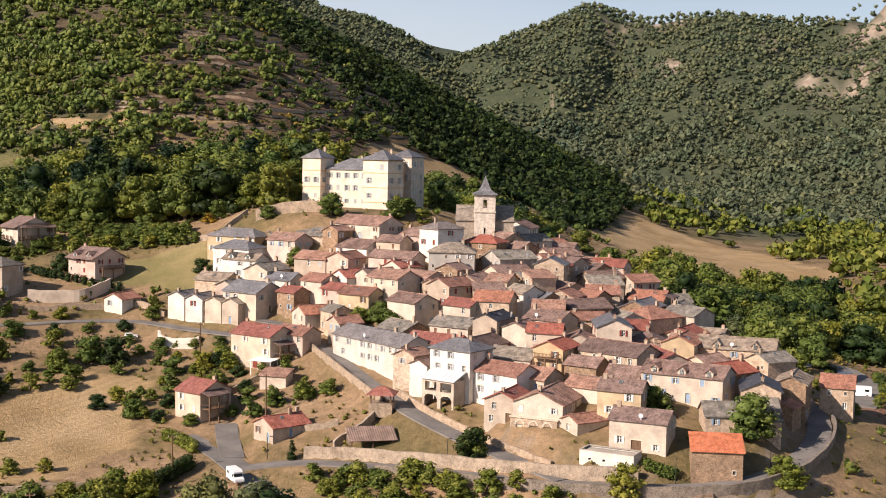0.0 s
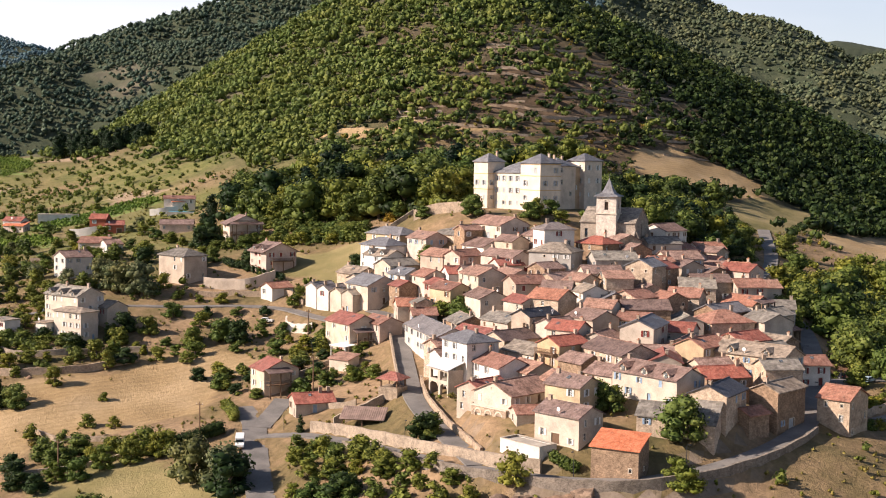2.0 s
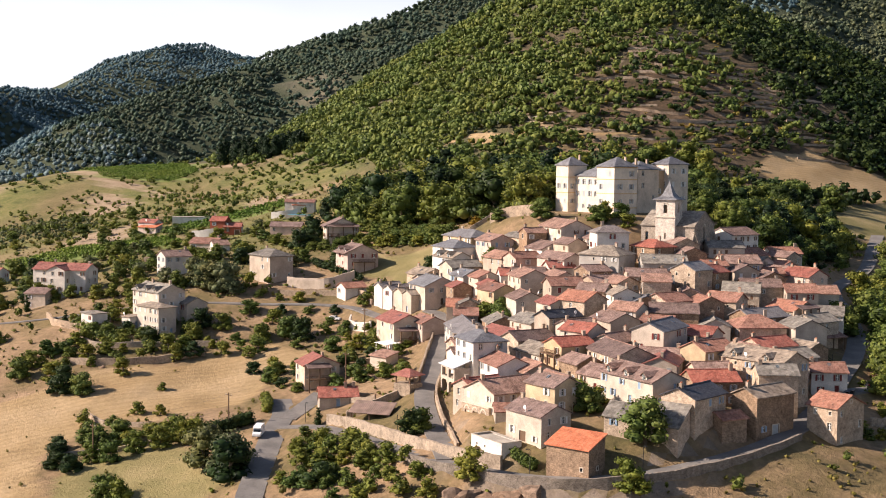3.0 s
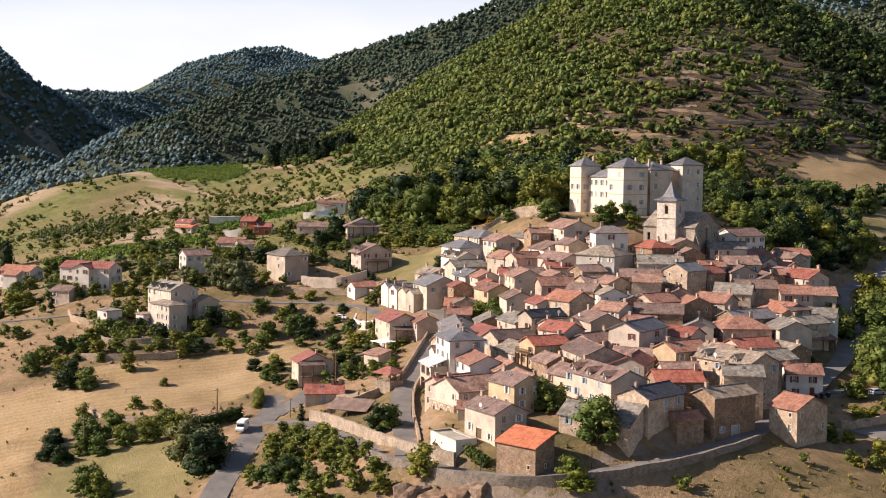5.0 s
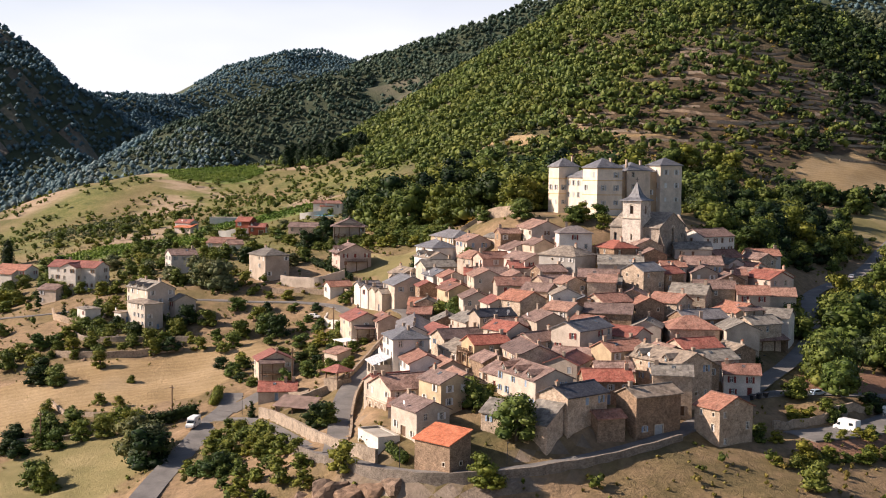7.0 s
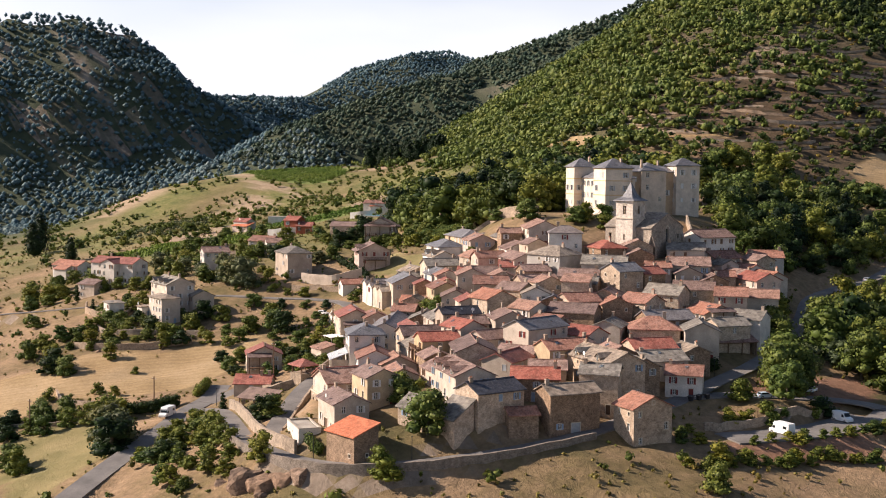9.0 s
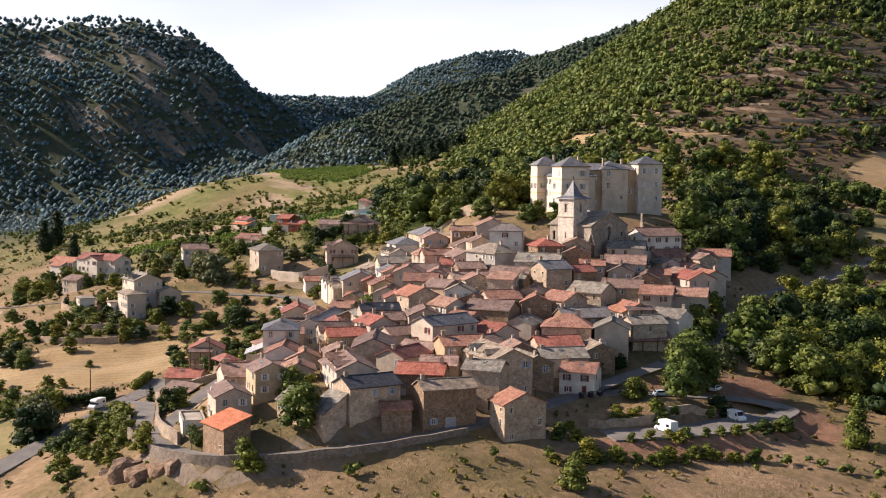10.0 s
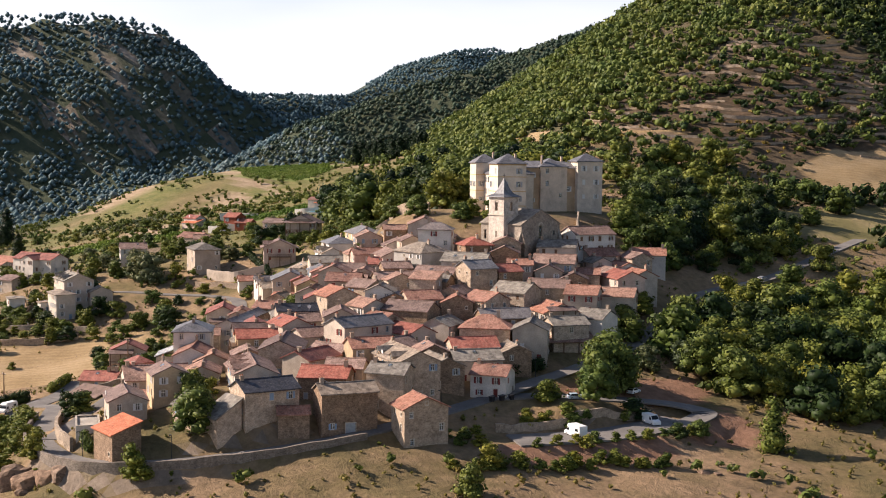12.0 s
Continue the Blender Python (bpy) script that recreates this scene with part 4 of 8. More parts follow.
def balcony(top, x0, x1, y0, y1, z, cover=None):
    """A wooden balcony on the end of a house, in the house's own frame, with a lean-to roof at height cover where given."""
    v, f = [], []
    box(v, f, x0, x1, y0, y1, z - 0.16, z)
    deck = link_mesh("balcony", v, f, WOOD, top)
    out = x1 if abs(x1) > abs(x0) else x0
    inner = x0 if out == x1 else x1
    v, f = [], []
    box(v, f, -0.03, 0.03, -0.03, 0.03, 0.002, 0.66)
    n = max(4, int((y1 - y0) / 0.24))
    first = link_mesh("baluster", v, f, WOOD, deck, at=Matrix.Translation((out, y0, z)))
    for i in range(1, n + 1):
        more = new("baluster", first.data)
        more.parent = deck
        more.matrix_basis = Matrix.Translation((out, y0 + (y1 - y0) * i / n, z))
    v, f = [], []
    for y in (y0, y1):
        box(v, f, min(inner, out) + 0.05, max(inner, out) - 0.05, y - 0.03, y + 0.03, z + 0.661, z + 0.715)
    box(v, f, out - 0.05, out + 0.05, y0 - 0.05, y1 + 0.05, z + 0.66, z + 0.72)
    link_mesh("railing", v, f, WOOD, deck)
    high = cover if cover else z - 0.17
    for y in (y0 + 0.1, y1 - 0.1, (y0 + y1) / 2):
        v, f = [], []
        box(v, f, out - 0.11, out + 0.09, y - 0.1, y + 0.1, -0.3, high)
        link_mesh("post", v, f, WOOD, top)
    if cover:
        v, f = [], []
        s = 1 if out > inner else -1
        a, c = (out + s * 0.3, cover), (inner, cover + 0.3 * abs(out - inner) + 0.1)
        q = [(a[0], y0 - 0.3, a[1]), (a[0], y1 + 0.3, a[1]), (c[0], y1 + 0.3, c[1]), (c[0], y0 - 0.3, c[1])]
        slab(v, f, q if s > 0 else q[::-1], 0.12)
        link_mesh("balcony_roof", v, f, ROOF["brown"], top)


def garage_doors(top, y, places, z):
    """Terracotta doors set on the long side of a house."""
    for x in places:
        me = boards("garage_door", x - 0.7, x + 0.7, z, z + 1.65, y - 0.03, y - 0.07, 8, ORANGE_DOOR)
        ob = new("garage_door", me)
        ob.parent = top


ORANGE_DOOR = plain("terracotta_paint", (0.45, 0.13, 0.06), 0.6)


# ---- the houses, street by street: ridge ends, ridge height, width ----
# lower edge along the ring road
house(34.9, 172.7, 41.7, 171.9, 9.0, 4.3, "clay", "stone", "shed", 0.34, stacks=0, wins=0.3, thing="barn", door=False)
house(25.4, 180.4, 32.9, 177.1, 11.5, 5.5, "brown", "cream", shut=2)
house(19.2, 183.6, 23.8, 186.7, 9.4, 3.8, "orange", "cream", stacks=0)
house(24.4, 188.2, 30.5, 185.9, 14.2, 5.4, "brown", "yellow", shut=2)
house(21.1, 197.8, 27.0, 193.6, 13.0, 5.4, "tile", "cream", shut=0)
house(14.8, 186.5, 18.8, 195.9, 12.2, 7.7, "tile", "cream", shut=2)
house(7.7, 205.1, 14.2, 199.7, 14.0, 6.1, "orange", "white", shut=0)
house(13.4, 204.7, 18.4, 201.2, 13.3, 6.1, "tile", "cream")
house(0.5, 209.3, 6.9, 204.4, 17.1, 6.4, "slate", "white", "hip", shut=0, stacks=2)
house(-16.9, 235.4, -3.8, 219.0, 15.5, 6.9, "slate", "white", shut=0, stacks=2, wins=1.0)
balcony(house(-43.3, 220.6, -38.3, 217.0, 7.4, 7.3, "red", "cream", shut=2), 3.1, 4.9, -3.3, 1.2, 3.0, 5.3)
house(-28.0, 202.0, -22.6, 206.6, 4.4, 5.7, "red", "cream", shut=3, stacks=2)
house(47.8, 186.3, 49.5, 194.6, 14.3, 5.7, "dark", "pale", shut=1)
house(45.3, 183.9, 49.8, 183.6, 12.0, 4.0, "stone", "pale", "shed", 0.6, stacks=0, wins=0.3)
house(51.9, 190.4, 54.3, 194.2, 10.6, 3.6, "orange", "stone", stacks=0, wins=0.4)
house(54.6, 195.6, 57.8, 203.4, 13.7, 4.8, "stone", "stone", shut=1)
house(62.9, 206.9, 67.8, 205.1, 12.5, 6.8, "orange", "pale", stacks=0, wins=0.5)
house(55.4, 227.2, 60.6, 230.0, 13.6, 5.4, "orange", "white", shut=4)
house(52.4, 207.9, 57.7, 210.8, 15.5, 5.4, "stone", "pale")
house(45.2, 218.0, 57.1, 213.4, 17.0, 6.9, "stone", "pale", dormers=2, shut=1)
house(43.7, 201.2, 49.5, 205.9, 14.6, 6.1, "red", "stone")
house(33.0, 198.5, 44.3, 192.1, 15.6, 6.4, "tile", "cream", pitch=0.45, dormers=3, shut=1)
house(27.4, 201.2, 32.4, 198.8, 14.2, 5.6, "tile", "cream", stacks=1)
house(38.6, 183.7, 43.8, 183.6, 11.8, 5.0, "stone", "pale", pitch=0.6, stacks=0, wins=0.3, thing="barn")
house(40.2, 213.0, 43.2, 219.7, 17.4, 5.7, "orange", "yellow")
house(36.0, 212.0, 38.0, 204.0, 15.7, 5.4, "red", "cream", shut=0)
house(25.3, 211.6, 33.9, 203.9, 17.0, 6.9, "brown", "pale")
balcony(house(17.8, 206.4, 21.2, 212.4, 17.0, 5.3, "red", "yellow", shut=3), -4.5, -3.45, -2.2, 2.2, 4.4)
house(15.3, 217.9, 21.2, 216.8, 18.5, 5.4, "red", "cream")
# middle of the village
house(7.9, 222.0, 11.4, 228.6, 19.4, 4.7, "dark", "cream", wins=1.0)
house(6.9, 235.4, 13.5, 233.5, 22.2, 6.6, "orange", "pale")
house(1.9, 236.1, 6.9, 232.3, 20.7, 4.6, "red", "cream", stacks=0)
house(16.9, 230.0, 23.0, 225.4, 19.6, 6.1, "tile", "cream")
house(30.2, 218.0, 30.6, 228.4, 19.3, 6.0, "slate", "cream")
house(-0.4, 240.7, 4.6, 245.3, 23.8, 6.1, "orange", "cream")
house(6.1, 242.3, 11.9, 243.0, 23.0, 5.4, "brown", "pale")
house(-10.0, 259.5, -5.8, 263.4, 25.5, 5.4, "red", "cream")
house(-20.7, 258.0, -15.0, 262.2, 23.5, 6.1, "red", "white")
house(-26.8, 260.3, -22.2, 256.5, 22.6, 5.4, "orange", "cream")
house(-12.3, 252.6, -6.1, 246.5, 24.5, 6.1, "tile", "cream")
house(-18.4, 249.2, -12.3, 245.3, 21.2, 5.4, "orange", "yellow")
house(-19.9, 237.3, -15.7, 239.8, 16.6, 5.0, "orange", "cream")
house(-4.6, 225.8, 4.2, 220.4, 15.6, 5.8, "red", "white")
house(10.0, 249.9, 14.2, 247.6, 24.2, 5.4, "tile", "pale")
house(16.9, 248.0, 21.8, 250.5, 24.8, 3.8, "tile", "pale", "shed", 0.3, stacks=0, wins=0.3)
house(14.2, 242.7, 17.6, 238.8, 22.8, 5.4, "stone", "white")
house(18.4, 243.0, 21.2, 239.7, 21.5, 5.4, "slate", "stone")
house(22.6, 240.7, 25.3, 246.9, 22.0, 6.1, "orange", "pale")
house(28.0, 249.2, 31.7, 245.9, 21.5, 5.8, "orange", "stone")
house(29.1, 253.0, 35.6, 252.7, 21.9, 6.1, "orange", "pale")
house(29.5, 259.5, 36.4, 261.4, 23.3, 7.2, "stone", "pale")
house(17.2, 234.2, 23.0, 233.5, 20.8, 5.4, "tile", "cream")
house(23.0, 236.9, 31.1, 240.4, 20.6, 6.1, "brown", "stone")
house(37.2, 241.9, 44.2, 247.5, 18.9, 8.4, "orange", "pale", "hip")
house(37.6, 245.7, 42.2, 253.8, 19.6, 6.1, "slate", "stone")
balcony(house(39.9, 261.4, 46.4, 258.5, 20.4, 6.9, "orange", "cream"), 3.5, 5.2, -3.0, 2.0, 4.0, 6.4)
house(39.1, 268.3, 44.5, 271.4, 22.8, 6.1, "orange", "cream")
house(46.0, 264.5, 51.8, 265.7, 19.2, 6.1, "stone", "white", wins=0.3)
house(42.2, 228.5, 47.5, 225.4, 15.9, 6.1, "tile", "stone")
# below the church
house(21.9, 256.8, 23.5, 262.6, 26.9, 6.1, "slate", "pale")
house(23.8, 263.1, 25.3, 268.3, 26.0, 5.4, "red", "stone")
house(15.7, 275.2, 18.9, 271.6, 29.0, 5.7, "tile", "stone", stacks=0)
house(10.4, 263.0, 18.4, 267.6, 27.7, 6.9, "stone", "grey")
house(6.1, 273.7, 13.0, 270.2, 30.4, 6.1, "red", "stone", "hip")
house(-2.3, 263.9, 7.1, 263.3, 29.2, 7.7, "stone", "grey", "hip", shut=2)
house(-2.7, 267.6, 2.7, 272.2, 33.2, 6.1, "slate", "white", "hip")
house(-13.8, 267.6, -4.6, 262.2, 27.1, 5.4, "tile", "pink")
house(-20.7, 276.8, -13.8, 271.8, 28.8, 6.9, "tile", "white")
house(-21.3, 286.0, -10.9, 276.4, 33.6, 7.4, "tile", "cream", shut=3)
house(-30.7, 285.2, -23.8, 280.6, 30.7, 6.9, "stone", "pale", stacks=0)
house(-39.1, 286.5, -34.5, 289.0, 29.3, 5.4, "stone", "pale")
house(-51.4, 290.6, -39.9, 284.8, 29.9, 6.9, "slate", "yellow", "hip")
house(-48.3, 280.6, -39.9, 276.4, 27.8, 6.9, "slate", "white", "hip")
house(-46.0, 275.6, -38.3, 272.0, 25.3, 5.0, "stone", "white", dormers=2)
house(22.2, 277.2, 29.1, 282.1, 27.4, 6.9, "tile", "cream")
house(26.8, 276.8, 30.1, 272.8, 25.8, 5.4, "brown", "cream")
house(31.4, 279.1, 35.3, 274.5, 24.5, 5.4, "tile", "stone")
house(23.8, 307.4, 29.5, 312.0, 27.7, 6.1, "orange", "white")
house(20.7, 294.4, 23.4, 301.3, 27.8, 6.1, "orange", "cream")
house(16.9, 293.6, 19.9, 303.2, 32.4, 6.9, "brown", "white", thing="barn", stacks=0)
house(32.6, 295.4, 26.6, 298.0, 25.4, 4.6, "orange", "white", shut=3)
house(32.0, 300.6, 26.2, 303.2, 27.2, 4.8, "tile", "pale", wins=0.9, shut=1)
house(34.4, 288.2, 28.2, 291.0, 24.8, 6.0, "tile", "stone", shut=0)
house(-31.4, 226.0, -26.6, 224.6, 8.2, 3.2, "tile", "cream", "shed", 0.25, stacks=0, wins=0)
house(-156.5, 356.0, -148.0, 361.0, 33.4, 6.5, "orange", "white", pitch=0.25, stacks=0)
# western part
house(-42.0, 261.9, -34.5, 256.8, 20.7, 8.4, "slate", "cream", shut=0)
house(-54.4, 260.7, -51.8, 265.4, 18.1, 4.3, "slate", "white", shut=4)
house(-50.3, 258.5, -47.8, 263.3, 17.9, 4.3, "slate", "white", shut=4)
house(-46.0, 256.3, -43.5, 261.1, 17.6, 4.1, "stone", "cream", shut=0)
house(-42.2, 254.2, -39.6, 258.9, 17.6, 4.1, "stone", "cream", shut=0)
house(-51.1, 272.7, -44.1, 269.5, 21.3, 6.1, "stone", "pale")
house(-35.0, 265.3, -29.5, 262.2, 22.2, 5.4, "slate", "white")
house(-27.6, 247.3, -21.6, 250.9, 17.2, 6.1, "orange", "cream")
balcony(house(-37.2, 240.4, -29.1, 234.8, 14.7, 6.9, "red", "cream"), 5.0, 6.6, -2.6, 2.6, 3.2, 5.4)
house(-29.5, 240.0, -23.8, 236.1, 14.5, 5.4, "orange", "pink")
pink = house(-80.9, 287.1, -73.6, 282.1, 25.1, 8.4, "brown", "pink", shut=4, dormers=2, over=0.9)
balcony(pink, 4.45, 5.5, -3.0, 3.0, 4.2)
garage_doors(pink, -4.2, (-2.6, 0.6), 0.9)
house(-68.6, 265.6, -65.8, 270.6, 16.9, 5.0, "orange", "white", stacks=0)
chalet = house(-104.3, 314.3, -98.1, 307.4, 30.3, 9.2, "brown", "cream", shut=3, over=0.9)
balcony(chalet, 4.65, 6.2, -4.3, 4.3, 3.6, 6.3)
balcony(chalet, 4.65, 5.8, -3.0, 3.0, 6.6)
house(-101.2, 274.9, -91.6, 271.4, 23.5, 6.9, "stone", "cream", "hip")
house(-3.4, 208.4, -1.4, 211.0, 13.2, 3.6, "tile", "white", stacks=0)
house(-115.0, 227.7, -109.3, 225.8, 10.1, 3.8, "stone", "white", pitch=0.06, stacks=0, wins=0.4)
# villas on the slope west of the village
house(-135.0, 321.5, -126.5, 326.0, 27.6, 5.2, "brown", "pink", stacks=0, wins=1.0)
house(-161.8, 325.0, -157.2, 326.8, 28.3, 5.6, "red", "red", wins=1.0)
house(-157.3, 325.6, -152.8, 328.6, 26.4, 5.0, "red", "red", stacks=0, wins=0.6)
house(-202.0, 334.6, -195.5, 335.6, 25.9, 4.6, "red", "white", wins=0.8)
house(-200.5, 332.6, -193.2, 333.4, 24.4, 3.6, "clay", "pink", "shed", 0.3, stacks=0, wins=0.6)
house(-154.0, 356.0, -149.0, 360.5, 32.8, 5.2, "clay", "white", wins=1.0)
house(-144.4, 296.8, -136.5, 299.4, 23.4, 6.0, "orange", "cream", stacks=1)
house(-136.0, 295.0, -133.6, 299.0, 23.0, 5.0, "tile", "white", stacks=0, wins=1.0)
house(-127.2, 265.0, -124.0, 271.6, 22.0, 6.2, "tile", "white", wins=1.0)
house(-155.6, 248.8, -141.0, 253.4, 18.4, 6.6, "red", "white", stacks=2, wins=1.0, shut=3)
house(-147.6, 251.0, -146.1, 245.8, 18.1, 5.0, "red", "white", stacks=0, wins=1.0, shut=3)
house(-150.2, 240.2, -144.6, 242.0, 12.4, 3.6, "tile", "cream", "shed", 0.3, stacks=0, wins=0.5)
house(-199.0, 261.0, -188.0, 263.6, 14.2, 6.0, "orange", "white", stacks=0, wins=0.8)
house(-195.0, 258.6, -190.0, 259.8, 12.8, 4.6, "orange", "white", stacks=0, wins=0.8)
house(-107.4, 239.0, -96.6, 236.4, 16.8, 7.4, "stone", "ivory", dormers=3, shut=2, stacks=2, wins=1.2)
house(-101.6, 233.0, -93.0, 231.0, 12.9, 4.8, "stone", "ivory", "hip", 0.3, stacks=0, wins=1.3, shut=2)
house(-95.8, 241.4, -92.4, 240.4, 13.6, 5.6, "stone", "ivory", stacks=0, wins=0.8)
house(-106.0, 231.8, -102.4, 230.9, 9.4, 3.8, "stone", "white", pitch=0.05, stacks=0, wins=0.6)
# smaller houses between them
house(4.8, 248.4, 8.6, 255.4, 23.9, 6.0, "tile", "pale")
house(43.9, 232.3, 47.9, 239.3, 16.2, 6.0, "red", "pale")
house(-1.9, 272.7, -7.1, 278.7, 31.3, 6.0, "tile", "pink")
house(38.0, 231.4, 30.0, 231.8, 17.7, 6.0, "red", "cream")
house(-29.7, 272.1, -22.7, 268.1, 26.3, 6.0, "tile", "cream")
house(-0.2, 230.2, 6.6, 226.0, 18.0, 6.0, "stone", "cream")
house(10.3, 281.5, 15.7, 275.5, 30.7, 6.0, "tile", "pale")
house(41.8, 284.6, 34.6, 287.8, 24.7, 6.0, "red", "pink")
house(-36.5, 280.7, -29.9, 276.3, 29.6, 6.0, "tile", "pink")
house(-2.5, 237.8, -7.9, 243.6, 20.8, 6.0, "tile", "cream")
house(51.2, 244.6, 46.2, 250.8, 18.6, 6.0, "stone", "cream")
house(16.5, 210.0, 9.5, 214.0, 15.0, 6.0, "stone", "cream")
house(16.7, 284.6, 23.3, 289.2, 29.9, 6.0, "stone", "cream")
house(10.2, 255.5, 17.2, 259.5, 25.2, 6.0, "tile", "cream")
house(-6.7, 256.1, -0.9, 250.5, 24.1, 6.0, "tile", "cream")
house(30.5, 266.7, 37.5, 270.7, 23.5, 6.0, "tile", "pale")
house(47.8, 223.9, 55.2, 221.1, 15.1, 6.0, "stone", "stone")
house(39.6, 275.8, 46.6, 279.8, 22.0, 6.0, "tile", "cream")
house(37.3, 220.6, 37.7, 228.6, 16.2, 6.0, "brown", "pale")
house(48.8, 228.1, 52.8, 235.1, 15.0, 6.0, "stone", "cream")
house(-38.7, 265.2, -34.7, 272.2, 23.8, 6.0, "stone", "cream")
house(21.6, 205.9, 26.4, 202.9, 14.9, 5.0, "tile", "stone")
house(-9.1, 236.1, -4.1, 229.9, 16.6, 6.0, "stone", "stone")
house(9.4, 221.1, 5.4, 214.1, 16.2, 6.0, "brown", "pale")
house(-21.6, 264.3, -18.2, 270.3, 26.6, 5.4, "orange", "pink")
house(26.5, 248.8, 23.3, 255.0, 22.5, 5.4, "tile", "pale")
house(39.3, 292.5, 32.9, 295.3, 24.4, 5.4, "orange", "cream")
house(9.5, 190.6, 12.3, 197.0, 11.3, 5.4, "red", "cream")
house(36.1, 236.1, 33.3, 242.5, 18.4, 5.4, "stone", "cream")
house(-15.7, 254.7, -10.1, 258.9, 24.1, 5.4, "brown", "cream")
house(23.6, 214.9, 24.8, 221.7, 17.1, 5.4, "brown", "cream")
house(30.6, 214.0, 37.4, 215.6, 15.6, 5.4, "tile", "cream")
house(47.3, 253.6, 50.1, 260.0, 18.5, 5.4, "stone", "pale")
house(42.2, 207.3, 46.8, 211.1, 14.9, 5.0, "tile", "cream")
house(-12.7, 273.0, -7.5, 270.0, 29.9, 5.0, "tile", "cream")
house(13.0, 220.5, 15.8, 225.9, 18.2, 5.0, "tile", "cream")
house(30.0, 231.5, 24.0, 231.7, 19.0, 5.0, "orange", "pale")
house(54.1, 238.5, 48.9, 241.5, 15.4, 5.0, "stone", "stone")
house(1.1, 253.5, 3.9, 258.7, 25.5, 5.0, "tile", "stone")
house(15.2, 251.9, 20.6, 254.7, 24.2, 5.0, "stone", "stone")
house(28.6, 291.5, 24.0, 293.5, 26.4, 4.4, "stone", "pink")
house(30.0, 281.1, 33.8, 284.3, 24.8, 4.4, "orange", "pale")
house(-31.6, 257.7, -27.8, 254.5, 20.1, 4.4, "red", "stone")
house(-24.2, 275.8, -21.2, 279.8, 31.5, 4.4, "tile", "stone")
house(-6.0, 212.8, -3.0, 216.8, 14.2, 4.4, "tile", "pale")
house(-44.9, 263.0, -42.5, 267.4, 20.3, 4.4, "stone", "pink")
house(-22.5, 255.6, -18.7, 252.4, 21.2, 4.4, "red", "pink")
house(-2.1, 246.0, 1.5, 249.4, 23.1, 4.4, "brown", "pale")
house(20.9, 270.5, 24.7, 273.9, 26.6, 4.4, "orange", "pink")
house(-18.6, 241.4, -21.2, 245.6, 18.0, 4.4, "stone", "pale")


# ---- castle ----
def block(parent, x0, x1, y0, y1, zb, ze, mat, roof, rise, columns, rows, name="wing", sides=(0, 1, 2, 3), shutter=2, hip=True, skip=0.0, closed=0.15):
    """A part of a larger building: walls with regular windows and a hipped or gabled roof."""
    v, f = [], []
    L, w = x1 - x0, y1 - y0
    for origin, ax_, out, length, k in (((x0, y0, zb), (1, 0), (0, -1), L, 0), ((x1, y0, zb), (0, 1), (1, 0), w, 1), ((x1, y1, zb), (-1, 0), (0, 1), L, 2), ((x0, y1, zb), (0, -1), (-1, 0), w, 3)):
        holes, ups = [], []
        if k in sides:
            n = columns if k in (0, 2) else max(1, round(columns * w / L))
            for r, zc in enumerate(rows):
                for i in range(n):
                    if rnd.random() < skip:
                        continue
                    u, size = length * (i + 0.5) / n, 5 if r < len(rows) - 1 else 0
                    ww, hh = SIZES[size]
                    holes.append((u - ww / 2, u + ww / 2, zc - zb - hh / 2, zc - zb + hh / 2))
                    ups.append((u, zc, size))
        wall_piece(v, f, origin, ax_, out, length, ze - zb, holes)
        for u, zc, size in ups:
            opening(parent, (origin[0] + ax_[0] * u, origin[1] + ax_[1] * u, zc), math.atan2(out[1], out[0]) - math.pi / 2, size, rnd.random() < closed, shutter)
    w_ob = link_mesh(name, v, f, mat, parent)
    o = 0.35
    X0, X1, Y0, Y1 = x0 - o, x1 + o, y0 - o, y1 + o
    cx, cy = (X0 + X1) / 2, (Y0 + Y1) / 2
    half = min(X1 - X0, Y1 - Y0) / 2
    if X1 - X0 >= Y1 - Y0:
        r0, r1 = (X0 + (half if hip else 0), cy), (X1 - (half if hip else 0), cy)
    else:
        r0, r1 = (cx, Y0 + (half if hip else 0)), (cx, Y1 - (half if hip else 0))
    if math.hypot(r1[0] - r0[0], r1[1] - r0[1]) < 0.3:
        r0, r1 = (cx - 0.15, cy), (cx + 0.15, cy)
    e = [(X0, Y0, ze - 0.05), (X1, Y0, ze - 0.05), (X1, Y1, ze - 0.05), (X0, Y1, ze - 0.05)]
    v = [*e, (*r0, ze + rise), (*r1, ze + rise), *[(q[0], q[1], q[2] - 0.2) for q in e]]
    if X1 - X0 >= Y1 - Y0:
        f = [(0, 1, 5, 4), (1, 2, 5), (2, 3, 4, 5), (3, 0, 4)]
    else:
        f = [(0, 1, 4), (1, 2, 5, 4), (2, 3, 5), (3, 0, 4, 5)]
    f += [(0, 6, 7, 1), (1, 7, 8, 2), (2, 8, 9, 3), (3, 9, 6, 0), (9, 8, 7, 6)]
    link_mesh("roof", v, f, ROOF[roof], parent)
    return w_ob


